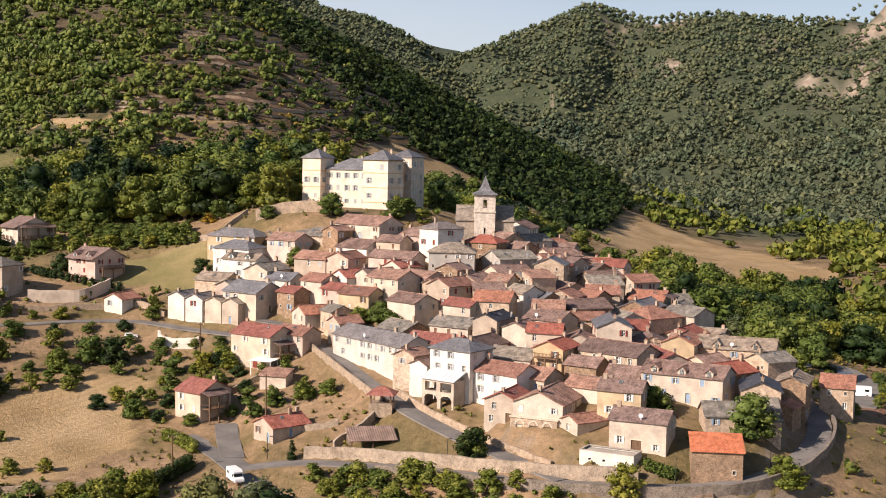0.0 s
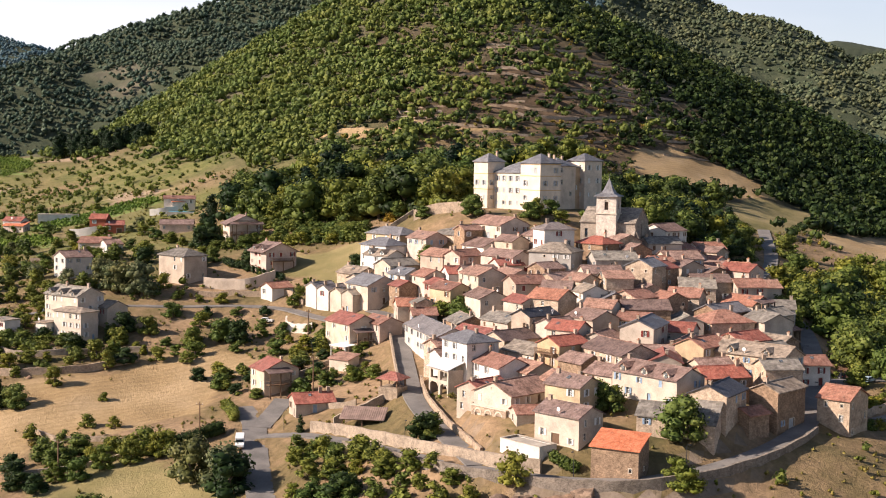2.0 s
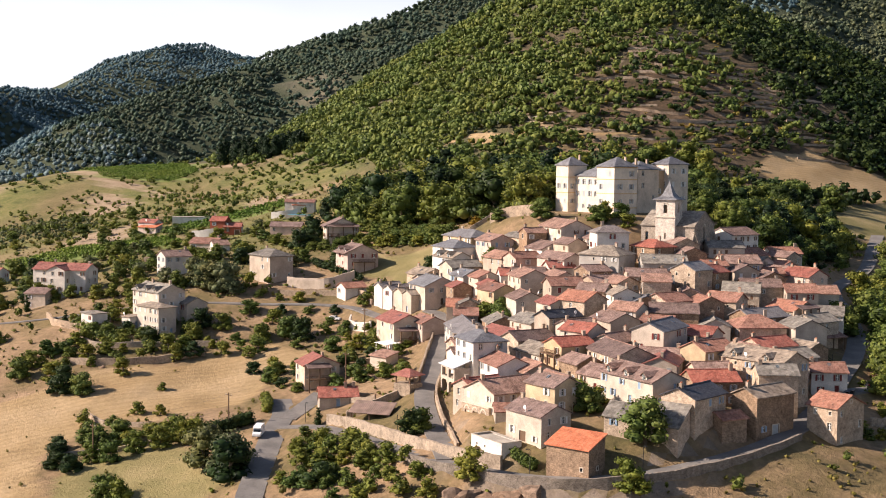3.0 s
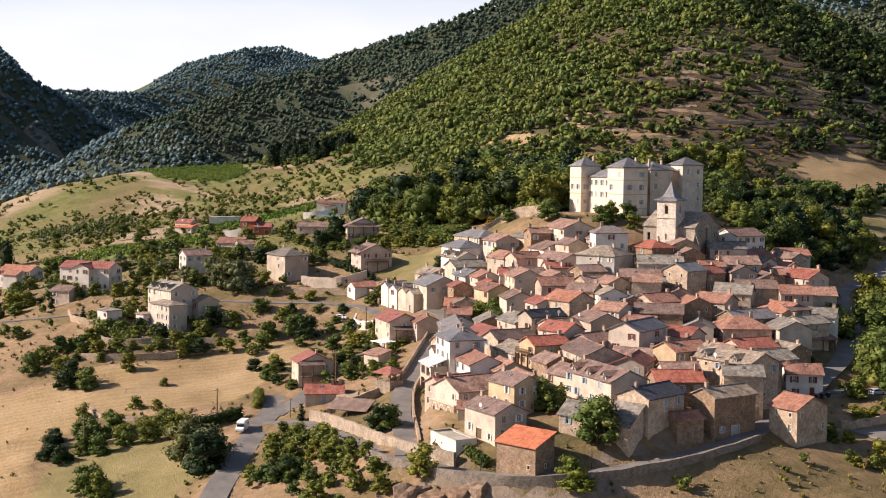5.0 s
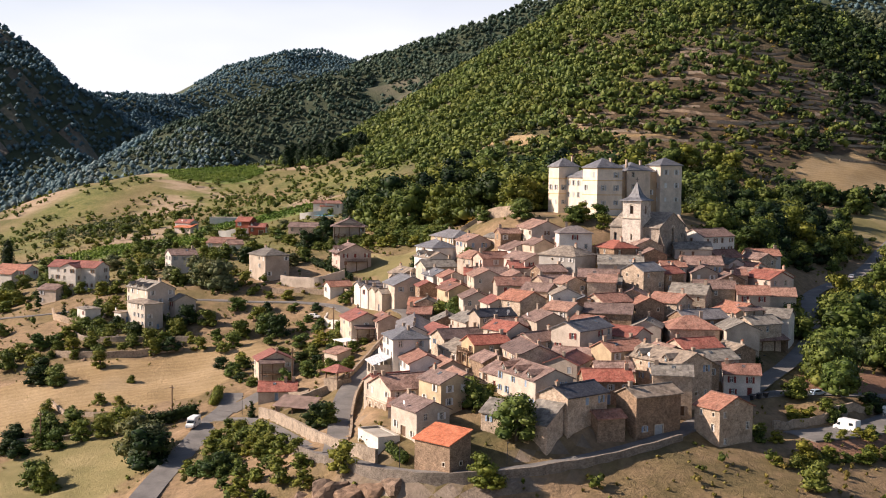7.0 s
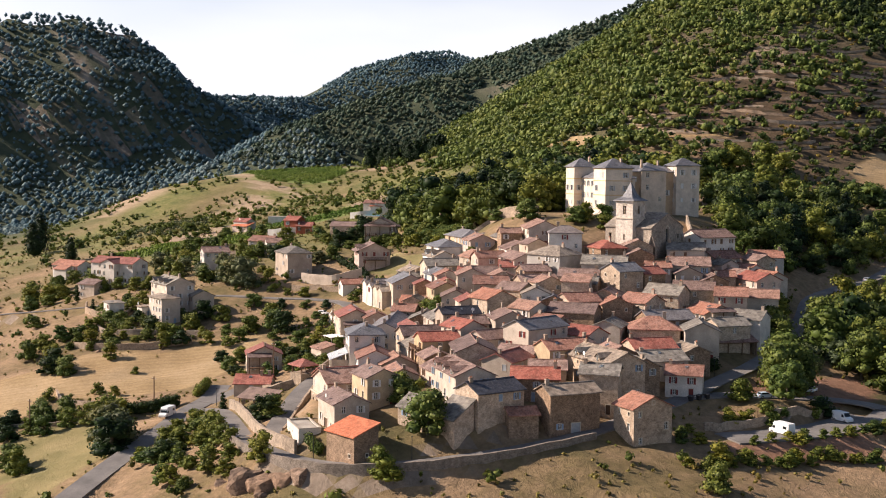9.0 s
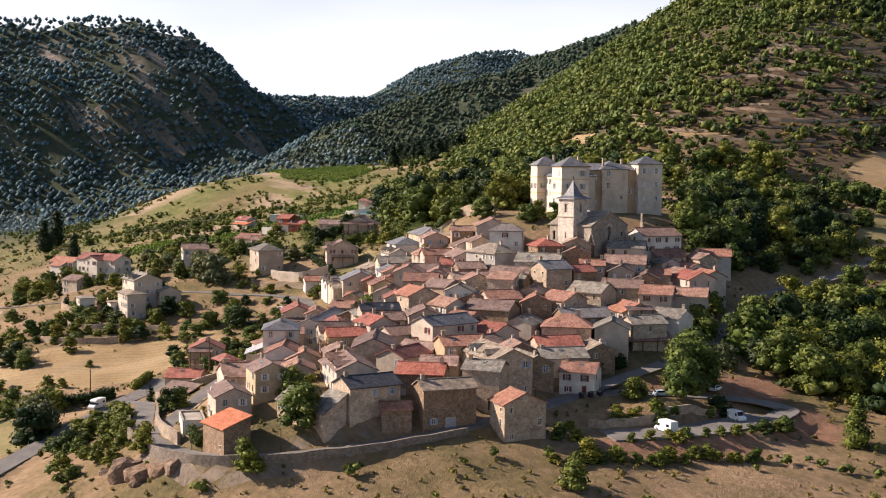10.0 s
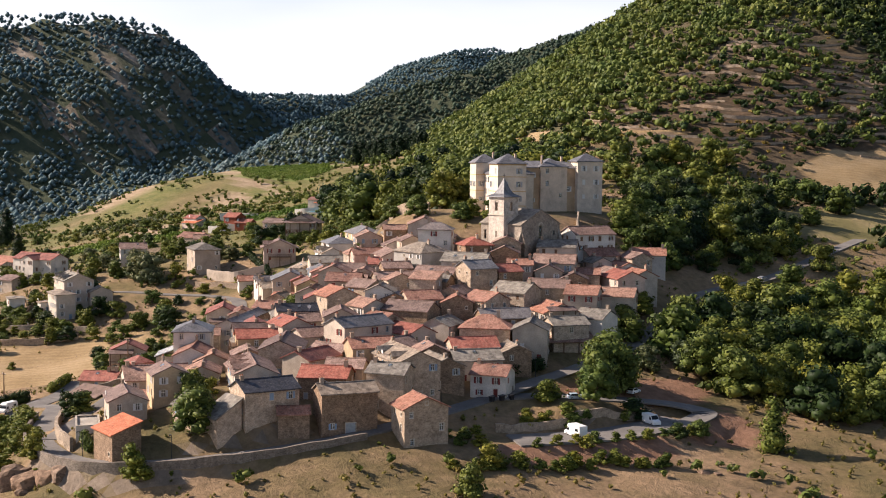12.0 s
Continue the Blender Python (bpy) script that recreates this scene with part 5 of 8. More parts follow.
CASTLE_STONE = plaster("castle_render", (0.74, 0.655, 0.54), 0.85)
CASTLE_GREY = plaster("castle_bare_render", (0.74, 0.64, 0.53), 0.8)
CASTLE_PEACH = plaster("castle_peach_render", (0.72, 0.54, 0.36), 0.85)
CASTLE_OCHRE = plain("ochre_limewash", (0.62, 0.43, 0.22), 0.85)
castle = new("castle")
castle.matrix_basis = Matrix.Translation((-13.0, 302.1, 33.6)) @ Matrix.Rotation(math.atan2(-0.47, 0.88), 4, "Z")
tagged(castle, "cream rendered castle with square corner towers and slate roofs", "castle")
R0 = [10.3, 7.0, 3.6]
block(castle, -6.9, 0, 0, 7.2, 0, 12.5, CASTLE_STONE, "slate", 2.3, 2, [10.6, 7.4, 3.8], "tower", (0, 1), 0, skip=0.3, closed=0.3)
block(castle, -24.6, -19.3, 0.3, 6.2, 0, 12.7, CASTLE_STONE, "slate", 2.1, 2, [7.2, 3.4], "tower", (0, 1, 3), 0, skip=0.1, closed=0.4)
block(castle, -19.31, -6.91, 2.6, 11.5, 0, 10.0, CASTLE_STONE, "slate", 2.6, 5, [8.4, 5.4, 2.2], "wing", (0,), 0, closed=0.3)
block(castle, -17.5, -8.4, 7.0, 26.0, 0, 11.6, CASTLE_PEACH, "slate", 1.6, 3, [9.6, 6.2, 3.4], "wing", (1,), 2, skip=0.3, closed=0.3)
block(castle, -15.5, -7.6, 13.6, 20.6, 0, 11.9, CASTLE_GREY, "slate", 2.0, 2, [10.7, 7.6, 4.6], "tower", (0, 1), None, skip=0.35)
block(castle, -12.8, -6.6, 23.0, 29.6, -1.2, 13.3, CASTLE_GREY, "slate", 1.9, 2, [11.4, 8.0, 4.4], "tower", (0, 1, 2), 2, skip=0.1, closed=0.3)
# ochre string courses round the two front towers
for x0, x1, y0, y1, z in [(-6.95, 0.05, -0.05, 7.25, z) for z in (2.1, 5.6, 9.1, 12.0)] + [(-24.65, -19.25, 0.25, 6.25, z) for z in (5.4, 9.4)]:
    v, f = [], []
    box(v, f, x0, x1, y0, y1, z, z + 0.22)
    link_mesh("string_course", v, f, CASTLE_OCHRE, castle)
for x, y, z in ((-21.5, 5.5, 14.0), (-2.0, 5.0, 13.6), (-12, 7.8, 12.0), (-9.5, 14.5, 13.4), (-13, 21, 13.2), (-7.4, 6.6, 13.0)):
    chimney(castle, x, y, z, 1.5)
FOOTPRINTS.append((-20, 317, 24, 20, 20, 0))

# ---- church ----
church = new("church")
church.matrix_basis = Matrix.Translation((7.2, 278.7, 25.6))
tagged(church, "pale stone church with a square bell tower and slate spire", "church")
PALE_CHURCH = rubble("church_stone", (0.74, 0.68, 0.60), (0.64, 0.575, 0.495), 3.5)
v, f = [], []
S = 4.5
belfry = [(S / 2 - 0.42, S / 2 + 0.42, 10.3, 12.1), (S / 2 - 0.2, S / 2 + 0.2, 4.6, 5.9)]
for origin, ax_, out in (((0, 0, 0), (1, 0), (0, -1)), ((S, 0, 0), (0, 1), (1, 0)), ((S, S, 0), (-1, 0), (0, 1)), ((0, S, 0), (0, -1), (-1, 0))):
    wall_piece(v, f, origin, ax_, out, S, 13.3, belfry, depth=0.5)
tower = link_mesh("bell_tower", v, f, PALE_CHURCH, church)
for k, (x, y, a) in enumerate(((S / 2, -0.02, 0), (S + 0.02, S / 2, math.pi / 2), (S / 2, S + 0.02, math.pi), (-0.02, S / 2, -math.pi / 2))):
    v = [(0.62 * math.cos(q) * r, 0, 12.1 + 0.62 * math.sin(q) * r) for r in (1.0, 0.68) for q in np.linspace(0, math.pi, 9)]
    v += [(p_[0], -0.08, p_[2]) for p_ in v]
    f = [(i, i + 1, i + 10, i + 9) for i in range(8)] + [(i + 18, i + 27, i + 28, i + 19) for i in range(8)] + [(i, i + 18, i + 19, i + 1) for i in range(8)]
    link_mesh("arch", v, f, SURROUND, tower, at=Matrix.Translation((x, y, 0)) @ Matrix.Rotation(a, 4, "Z"))
    v, f = [], []
    for i in range(6):
        box(v, f, -0.42, 0.42, 0.2, 0.42, 10.4 + 0.3 * i, 10.46 + 0.3 * i)
    link_mesh("louvre", v, f, WOOD, tower, at=Matrix.Translation((x, y, 0)) @ Matrix.Rotation(a, 4, "Z"))
v, f = [], []
for i in range(0, 1):
    box(v, f, -0.2, S + 0.2, -0.2, S + 0.2, 9.3, 9.5)
link_mesh("string_course", v, f, SURROUND, church)
rings = [(0.55, 13.2), (0.5, 13.35), (-0.7, 13.95), (-1.25, 14.8), (-2.2, 17.3)]
v = [q for o, z in rings for q in ((-o, -o, z), (S + o, -o, z), (S + o, S + o, z), (-o, S + o, z))]
f = [(4 * i + j, 4 * i + (j + 1) % 4, 4 * i + 4 + (j + 1) % 4, 4 * i + 4 + j) for i in range(4) for j in range(4)] + [(16, 17, 18, 19), (3, 2, 1, 0)]
spire = link_mesh("spire", v, f, ROOF["slate"], church)
v, f = [], []
box(v, f, S / 2 - 0.05, S / 2 + 0.05, S / 2 - 0.05, S / 2 + 0.05, 17.2, 18.3)
box(v, f, S / 2 - 0.35, S / 2 + 0.35, S / 2 - 0.04, S / 2 + 0.04, 17.8, 17.88)
link_mesh("cross", v, f, DARK, spire)
# nave behind the tower, with its gable to the east
nave = Matrix.Translation((-4.0, 1.7, 0)) @ Matrix.Rotation(radians(-2), 4, "Z")
NL, NW, NE, NR = 12.6, 11.6, 7.6, 3.0
GREY_CHURCH = rubble("nave_stone", (0.44, 0.39, 0.33), (0.32, 0.275, 0.23), 3.2)
v, f = [], []
wall_piece(v, f, (0, 0, 0), (1, 0), (0, -1), NL, NE, [(1.0, 1.7, 4.0, 6.0)], depth=0.4)
wall_piece(v, f, (NL, 0, 0), (0, 1), (1, 0), NW, NE, [(NW / 2 - 0.5, NW / 2 + 0.5, 3.6, 7.2), (NW - 2.0, NW - 1.4, 2.6, 3.6), (NW - 2.0, NW - 1.4, 5.0, 6.0)], NR, depth=0.4)
wall_piece(v, f, (NL, NW, 0), (-1, 0), (0, 1), NL, NE, [(3.0, 3.9, 3.6, 6.2), (8.0, 8.9, 3.6, 6.2)], depth=0.4)
wall_piece(v, f, (0, NW, 0), (0, -1), (-1, 0), NW, NE, [], NR)
nave_ob = link_mesh("nave", v, f, GREY_CHURCH, church, at=nave)
v, f = [], []
o = 0.3
slab(v, f, [(-0.2, -o, NE - 0.1), (NL + 0.15, -o, NE - 0.1), (NL + 0.15, NW / 2, NE + NR + 0.12), (-0.2, NW / 2, NE + NR + 0.12)], 0.2)
slab(v, f, [(-0.2, NW / 2, NE + NR + 0.12), (NL + 0.15, NW / 2, NE + NR + 0.12), (NL + 0.15, NW + o, NE - 0.1), (-0.2, NW + o, NE - 0.1)], 0.2)
link_mesh("nave_roof", v, f, ROOF["stone"], church, at=nave)
for x, y, dx, dy in ((NL, 0.3, 1, 0), (NL - 0.4, 0, 0, -1), (NL, NW - 0.3, 1, 0)):
    v, f = [], []
    out, half = 1.1, 0.4
    for u, w_ in ((-0.02, -half), (-0.02, half)):
        v += [(x + dx * u - dy * w_, y + dy * u + dx * w_, z) for z in (0, 6.4)]
        v += [(x + dx * out - dy * w_, y + dy * out + dx * w_, z) for z in (0, 3.6)]
    f = [(0, 1, 3, 2), (4, 6, 7, 5), (2, 3, 7, 6), (1, 5, 7, 3), (0, 4, 5, 1)]
    link_mesh("buttress", v, f, GREY_CHURCH, church, at=nave)
v = [(0, 0.75 * math.cos(q) * r, 7.2 + 0.75 * math.sin(q) * r) for r in (1.0, 0.66) for q in np.linspace(0, math.pi, 9)]
v += [(0.1, p_[1], p_[2]) for p_ in v]
f = [(i, i + 9, i + 10, i + 1) for i in range(8)] + [(i + 18, i + 19, i + 28, i + 27) for i in range(8)] + [(i, i + 1, i + 19, i + 18) for i in range(8)]
link_mesh("arch", v, f, SURROUND, nave_ob, at=Matrix.Translation((NL, NW / 2, 0)))
for x, y, w_, z0, z1, a in ((1.35, 0.35, 0.7, 4.0, 6.0, 0), (NL - 0.35, NW / 2, 1.0, 3.6, 7.2, radians(90)), (NL - 0.35, NW - 1.7, 0.6, 2.6, 3.6, radians(90)), (NL - 0.35, NW - 1.7, 0.6, 5.0, 6.0, radians(90))):
    v, f = [], []
    box(v, f, -w_ / 2, w_ / 2, -0.02, 0.02, z0, z1)
    link_mesh("stained_window", v, f, GLASS, church, at=nave @ Matrix.Translation((x, y, 0)) @ Matrix.Rotation(a, 4, "Z"))
FOOTPRINTS.append((12, 284, 11, 8, 8, 0))


# ---- walls and terraces ----
def draped(points, steps=5):
    """A line over the ground."""
    line = bend([(x, y, 0) for x, y in points], steps)
    return [(x, y, ground_at(x, y)) for x, y, _ in line]


RING = ROADS["ring"][0]
wall_along(RING[14:62], 2.05, 0.45, 0.75, 3.2, SHADE_WALL, "stone retaining wall with parapet beside the road, coloured as if in shade", "parapet")
wall_along(RING[6:34], -2.75, 0.5, 2.0, 1.0, STONE_WALL, "pale stone retaining wall above the road")
STREET = ROADS["street"][0]
wall_along(STREET[3:24], 1.9, 0.4, 1.1, 1.0, STONE_WALL, "pale stone wall beside the village street")
wall_along(STREET[20:40], -2.2, 0.35, 0.9, 1.4, STONE_WALL, "pale stone wall beside the village street")
for pts, tall in (([(-40, 222), (-34, 227), (-28, 230)], 1.2), ([(-112, 222), (-104, 218), (-96, 220), (-88, 226), (-78, 231)], 1.2), ([(-134, 232), (-124, 226), (-114, 225)], 1.6), ([(-150, 282), (-136, 286), (-122, 284)], 1.4), ([(-86, 264), (-76, 266.5), (-66, 268), (-57, 262)], 1.3), ([(-77, 226), (-84, 217), (-93, 211), (-101, 209)], 1.5), ([(-43, 294), (-34, 292.5), (-25, 291)], 2.6), ([(-76, 190), (-68, 187), (-58, 188), (-50, 190)], 0.9), ([(-50, 184), (-56, 178), (-66, 172)], 0.8), ([(-9, 205), (-12, 198), (-16, 194)], 1.6), ([(-28, 206), (-22, 203.5), (-16, 203)], 1.0), ([(67.6, 219.5), (70.6, 226.0), (73.2, 234), (74.9, 241), (75.8, 247)], 1.2), ([(-115, 235), (-105, 225), (-95, 222)], 1.0), ([(4, 312), (10, 305), (18, 300)], 2.2), ([(-60, 300), (-52, 297), (-46, 301)], 1.4)):
    wall_along(draped(pts), -0.2, 0.4, tall, 0.8, STONE_WALL, "weathered pale stone garden wall")
wall_along(draped([(-56, 252), (-54.5, 249.5), (-51, 248), (-47, 247)]), -0.2, 0.4, 2.0, 0.8, WALL["white"], "white rendered retaining wall below parked cars")
wall_along(draped([(-166.0, 319.8), (-160.0, 321.8), (-155.5, 324.8), (-151.5, 327.6)]), -0.2, 0.4, 2.4, 1.0, WALL["white"], "white rendered terrace wall below a red house")
wall_along(draped([(-158.0, 350.0), (-154.0, 351.2), (-150.5, 354.5)]), -0.2, 0.4, 2.2, 1.0, WALL["white"], "white rendered terrace wall of a hillside villa")
wall_along(draped([(-87.5, 268.6), (-81.5, 269.4), (-76.0, 270.6), (-72.0, 276.0)]), -0.2, 0.4, 2.6, 1.0, WALL["cream"], "cream rendered yard wall beside a pink house")
# terrace with arches below a house on the street
v, f = [], []
terrace = new("arched_terrace")
terrace.matrix_basis = Matrix.Translation((15.2, 188.6, 3.5)) @ Matrix.Rotation(math.atan2(-0.42, 0.9), 4, "Z")
tagged(terrace, "stone terrace with three arched openings under a house", "terrace")
holes = [(0.9, 2.1, 1.6, 3.6), (3.1, 4.3, 1.6, 3.6), (5.3, 6.5, 1.6, 3.6)]
wall_piece(v, f, (-3.7, -2.4, 0), (1, 0), (0, -1), 7.4, 4.6, holes, depth=0.6)
wall_piece(v, f, (3.7, -2.4, 0), (0, 1), (1, 0), 5.0, 4.6, [])
wall_piece(v, f, (-3.7, 2.6, 0), (0, -1), (-1, 0), 5.0, 4.6, [])
wall_piece(v, f, (3.7, 2.6, 0), (-1, 0), (0, 1), 7.4, 4.6, [])
link_mesh("wall", v, f, WALL["pale"], terrace)
v, f = [], []
box(v, f, -3.85, 3.85, -2.55, 2.75, 4.6, 4.78)
link_mesh("deck", v, f, SURROUND, terrace)
for u in (1.5, 3.7, 5.9):
    v = [(r * math.cos(q), -0.05, r * math.sin(q)) for r in (0.78, 0.58) for q in np.linspace(0, math.pi, 9)] + [(r * math.cos(q), 0.1, r * math.sin(q)) for r in (0.78, 0.58) for q in np.linspace(0, math.pi, 9)]
    f = [(i, i + 9, i + 10, i + 1) for i in range(8)] + [(i, i + 1, i + 19, i + 18) for i in range(8)]
    link_mesh("arch", v, f, SURROUND, terrace, at=Matrix.Translation((-3.7 + u, -2.42, 3.6)))


# ---- vehicles ----
PAINT = {"white": plain("white_lacquer", (0.82, 0.82, 0.80), 0.3, vary=0.05), "silver": plain("silver_lacquer", (0.45, 0.47, 0.5), 0.3, 0.4, 0.05), "blue": plain("pale_blue_lacquer", (0.42, 0.52, 0.60), 0.3, vary=0.05), "black": plain("black_lacquer", (0.02, 0.02, 0.025), 0.25, vary=0.05), "red": plain("red_lacquer", (0.35, 0.03, 0.02), 0.3, vary=0.05)}
RUBBER = plain("tyre_rubber", (0.02, 0.02, 0.02), 0.9)
STEEL = plain("wheel_steel", (0.5, 0.5, 0.5), 0.4, 0.8)
LAMP = plain("lamp_glass", (0.8, 0.78, 0.7), 0.15, vary=0.05)
TINT = plain("tinted_glass", (0.015, 0.018, 0.02), 0.08, vary=0.05)


def vehicle(name, x, y, turn, profile, width, windows, wheels, paint, label, radius=0.32):
    """Body from a side profile (x forward, z up), narrowed at the roof, with windows set on its sides and front."""
    ob = new(name)
    z = ground_at(x, y) + 0.1
    ob.matrix_basis = Matrix.Translation((x, y, z)) @ Matrix.Rotation(turn, 4, "Z") @ Matrix.Scale(0.7, 4)
    tagged(ob, label, name.split("_")[-1] if name != "camper_van" else "camper van", "parked vehicles")
    top = max(p_[1] for p_ in profile)
    def inset(h):
        return width / 2 - 0.16 * max(0, (h - 0.95) / max(0.3, top - 0.95)) * (1 if top < 1.8 else 0.35)
    n = len(profile)
    bm = bmesh.new()
    rows = [[bm.verts.new((px, s * inset(pz), pz)) for px, pz in profile] for s in (-1, 1)]
    bm.faces.new(rows[0])
    bm.faces.new(rows[1][::-1])
    for i in range(n):
        j = (i + 1) % n
        bm.faces.new((rows[0][j], rows[0][i], rows[1][i], rows[1][j]))
    bmesh.ops.recalc_face_normals(bm, faces=bm.faces)
    bmesh.ops.bevel(bm, geom=bm.edges[:], offset=0.05, segments=2, affect="EDGES", clamp_overlap=True)
    me = bpy.data.meshes.new("body")
    bm.to_mesh(me)
    bm.free()
    me.materials.append(PAINT[paint])
    body = new("body", me)
    body.parent = ob
    for kind, quad in windows:
        if kind == "side":
            for s in (-1, 1):
                v = [(px, s * (inset(pz) + 0.012), pz) for px, pz in quad]
                v += [(px, s * (inset(pz) - 0.03), pz) for px, pz in quad]
                link_mesh("side_window", v, [(0, 1, 2, 3), (0, 4, 5, 1), (1, 5, 6, 2), (2, 6, 7, 3), (3, 7, 4, 0)], TINT, ob)
        else:
            (xa, za), (xb, zb_) = quad
            d = 0.015 if xa > 0 else -0.015
            v = [(xa + d, -inset(za) + 0.12, za + 0.01), (xa + d, inset(za) - 0.12, za + 0.01), (xb + d, inset(zb_) - 0.1, zb_ + 0.01), (xb + d, -inset(zb_) + 0.1, zb_ + 0.01)]
            v += [(p_[0] - 3 * d, p_[1], p_[2] - 0.02) for p_ in v]
            link_mesh("windscreen" if xa > 0 else "rear_window", v, [(0, 1, 2, 3), (0, 4, 5, 1), (1, 5, 6, 2), (2, 6, 7, 3), (3, 7, 4, 0)], TINT, ob)
    for wx in wheels:
        for s in (-1, 1):
            ring = [(radius * math.cos(a), radius * math.sin(a)) for a in np.linspace(0, 6.283, 17)[:-1]]
            v = [(wx + a, s * (width / 2 + e), radius + c) for e in (0.02, -0.2) for a, c in ring]
            f = [(i, (i + 1) % 16, 16 + (i + 1) % 16, 16 + i) for i in range(16)] + [tuple(range(16)), tuple(range(31, 15, -1))]
            tyre = link_mesh("wheel", v, f, RUBBER, ob)
            v = [(wx + 0.6 * a, s * (width / 2 + 0.032), radius + 0.6 * c) for a, c in ring] + [(wx, s * (width / 2 + 0.022), radius)]
            link_mesh("rim", v, [(i, (i + 1) % 16, 16) for i in range(16)], STEEL, tyre)
    front, back = max(p_[0] for p_ in profile), min(p_[0] for p_ in profile)
    for s in (-1, 1):
        for q, nm, mt in ((front - 0.04, "headlight", LAMP), (back - 0.02, "tail_light", PAINT["red"])):
            v, f = [], []
            box(v, f, q, q + 0.06, s * (width / 2 - 0.28) - 0.13, s * (width / 2 - 0.28) + 0.13, 0.62, 0.8)
            link_mesh(nm, v, f, mt, ob)
    return ob


CAR = [(-1.95, 0.28), (-2.0, 0.7), (-1.85, 0.98), (-1.55, 1.42), (0.25, 1.46), (0.95, 1.0), (1.85, 0.82), (2.0, 0.55), (1.95, 0.28)]
CAR_GLASS = [("side", [(-1.45, 1.0), (0.72, 1.0), (0.22, 1.38), (-1.3, 1.36)]), ("end", [(0.93, 1.02), (0.3, 1.42)]), ("end", [(-1.83, 1.02), (-1.58, 1.38)])]
VAN = [(-2.6, 0.3), (-2.65, 1.2), (-2.55, 2.3), (1.1, 2.35), (1.7, 1.35), (2.5, 1.05), (2.6, 0.6), (2.55, 0.3)]
VAN_GLASS = [("side", [(0.65, 1.3), (1.55, 1.3), (1.1, 1.95), (0.65, 1.95)]), ("end", [(1.69, 1.38), (1.2, 2.2)])]
CAMPER = [(-3.0, 0.35), (-3.05, 1.2), (-3.0, 2.75), (1.3, 2.8), (1.75, 2.3), (1.55, 2.0), (1.95, 1.35), (2.75, 1.05), (2.85, 0.6), (2.8, 0.35)]
CAMPER_GLASS = [("side", [(-2.4, 1.5), (-1.3, 1.5), (-1.3, 2.1), (-2.4, 2.1)]), ("side", [(0.9, 1.3), (1.85, 1.3), (1.5, 1.9), (0.9, 1.9)]), ("end", [(1.94, 1.37), (1.58, 1.98)])]
vehicle("camper_van", -30.0, 187.0, radians(-62), CAMPER, 2.15, CAMPER_GLASS, (-1.9, 1.9), "white", "white camper van standing at the road junction", 0.36)
vehicle("camper_van", 76.2, 228.0, radians(165), CAMPER, 2.15, CAMPER_GLASS, (-1.9, 1.9), "white", "white camper van on the gravel parking lot", 0.36)
vehicle("delivery_van", 78.8, 243.2, radians(-20), VAN, 1.95, VAN_GLASS, (-1.6, 1.65), "white", "plain white delivery van on the parking lot", 0.34)
for x, y, a, c, w_ in ((67.8, 237.8, 60, "blue", "pale blue hatchback on the upper parking strip"), (62.5, 238.5, 140, "black", "dark hatchback beside the village road"), (66.5, 249.0, 100, "white", "white hatchback parked by a large tree"), (69.5, 250.5, 100, "white", "white hatchback parked by a large tree"), (38.5, 337.0, 95, "silver", "silver hatchback on the road above the village"), (42.5, 184.5, 50, "white", "white hatchback parked beside a large tree"), (-62, 254.0, 10, "white", "white hatchback in front of a house"), (-79.5, 282.5, 10, "white", "white hatchback in a paved yard"), (-10.5, 281.0, 25, "white", "white hatchback below the castle"), (-112, 241.5, 20, "silver", "silver hatchback on the upper road"), (-104, 244, 15, "silver", "silver hatchback under a tree"), (22.0, 270.0, 20, "silver", "silver hatchback in a yard")):
    vehicle("hatchback_car", x, y, radians(a), CAR, 1.75, CAR_GLASS, (-1.25, 1.3), c, w_)


# ---- trees and shrubs ----
OAK = leaves("oak_leaves", (0.044, 0.063, 0.015), (0.102, 0.132, 0.03), (0.185, 0.205, 0.055))
LIME = leaves("lime_leaves", (0.075, 0.088, 0.015), (0.15, 0.165, 0.03), (0.24, 0.24, 0.06))
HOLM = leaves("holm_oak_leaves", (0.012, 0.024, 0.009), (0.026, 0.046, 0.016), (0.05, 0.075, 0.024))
OLIVE = leaves("willow_leaves", (0.065, 0.08, 0.04), (0.11, 0.13, 0.065), (0.17, 0.18, 0.10))
PINE = leaves("pine_needles", (0.010, 0.022, 0.011), (0.020, 0.038, 0.018), (0.035, 0.058, 0.026))
# far trees: leaf colour lifted and greyed to stand for haze
FAR = leaves("hazed_wood", (0.066, 0.09, 0.07), (0.093, 0.12, 0.094), (0.125, 0.15, 0.112))
DRY = leaves("dry_scrub_leaves", (0.12, 0.095, 0.022), (0.20, 0.165, 0.042), (0.29, 0.225, 0.075))
HILL = leaves("hill_oak_leaves", (0.05, 0.078, 0.02), (0.105, 0.142, 0.036), (0.165, 0.196, 0.06))
# bluish base colours paint distance haze onto the mountain trees
HAZE_BLUE = leaves("hazed_forest", (0.115, 0.172, 0.23), (0.145, 0.21, 0.27), (0.172, 0.235, 0.29))
VINES = leaves("vine_leaves", (0.09, 0.14, 0.022), (0.15, 0.215, 0.036), (0.22, 0.29, 0.06))
AUTUMN = leaves("yellow_leaves", (0.22, 0.13, 0.02), (0.36, 0.22, 0.03), (0.45, 0.30, 0.06))

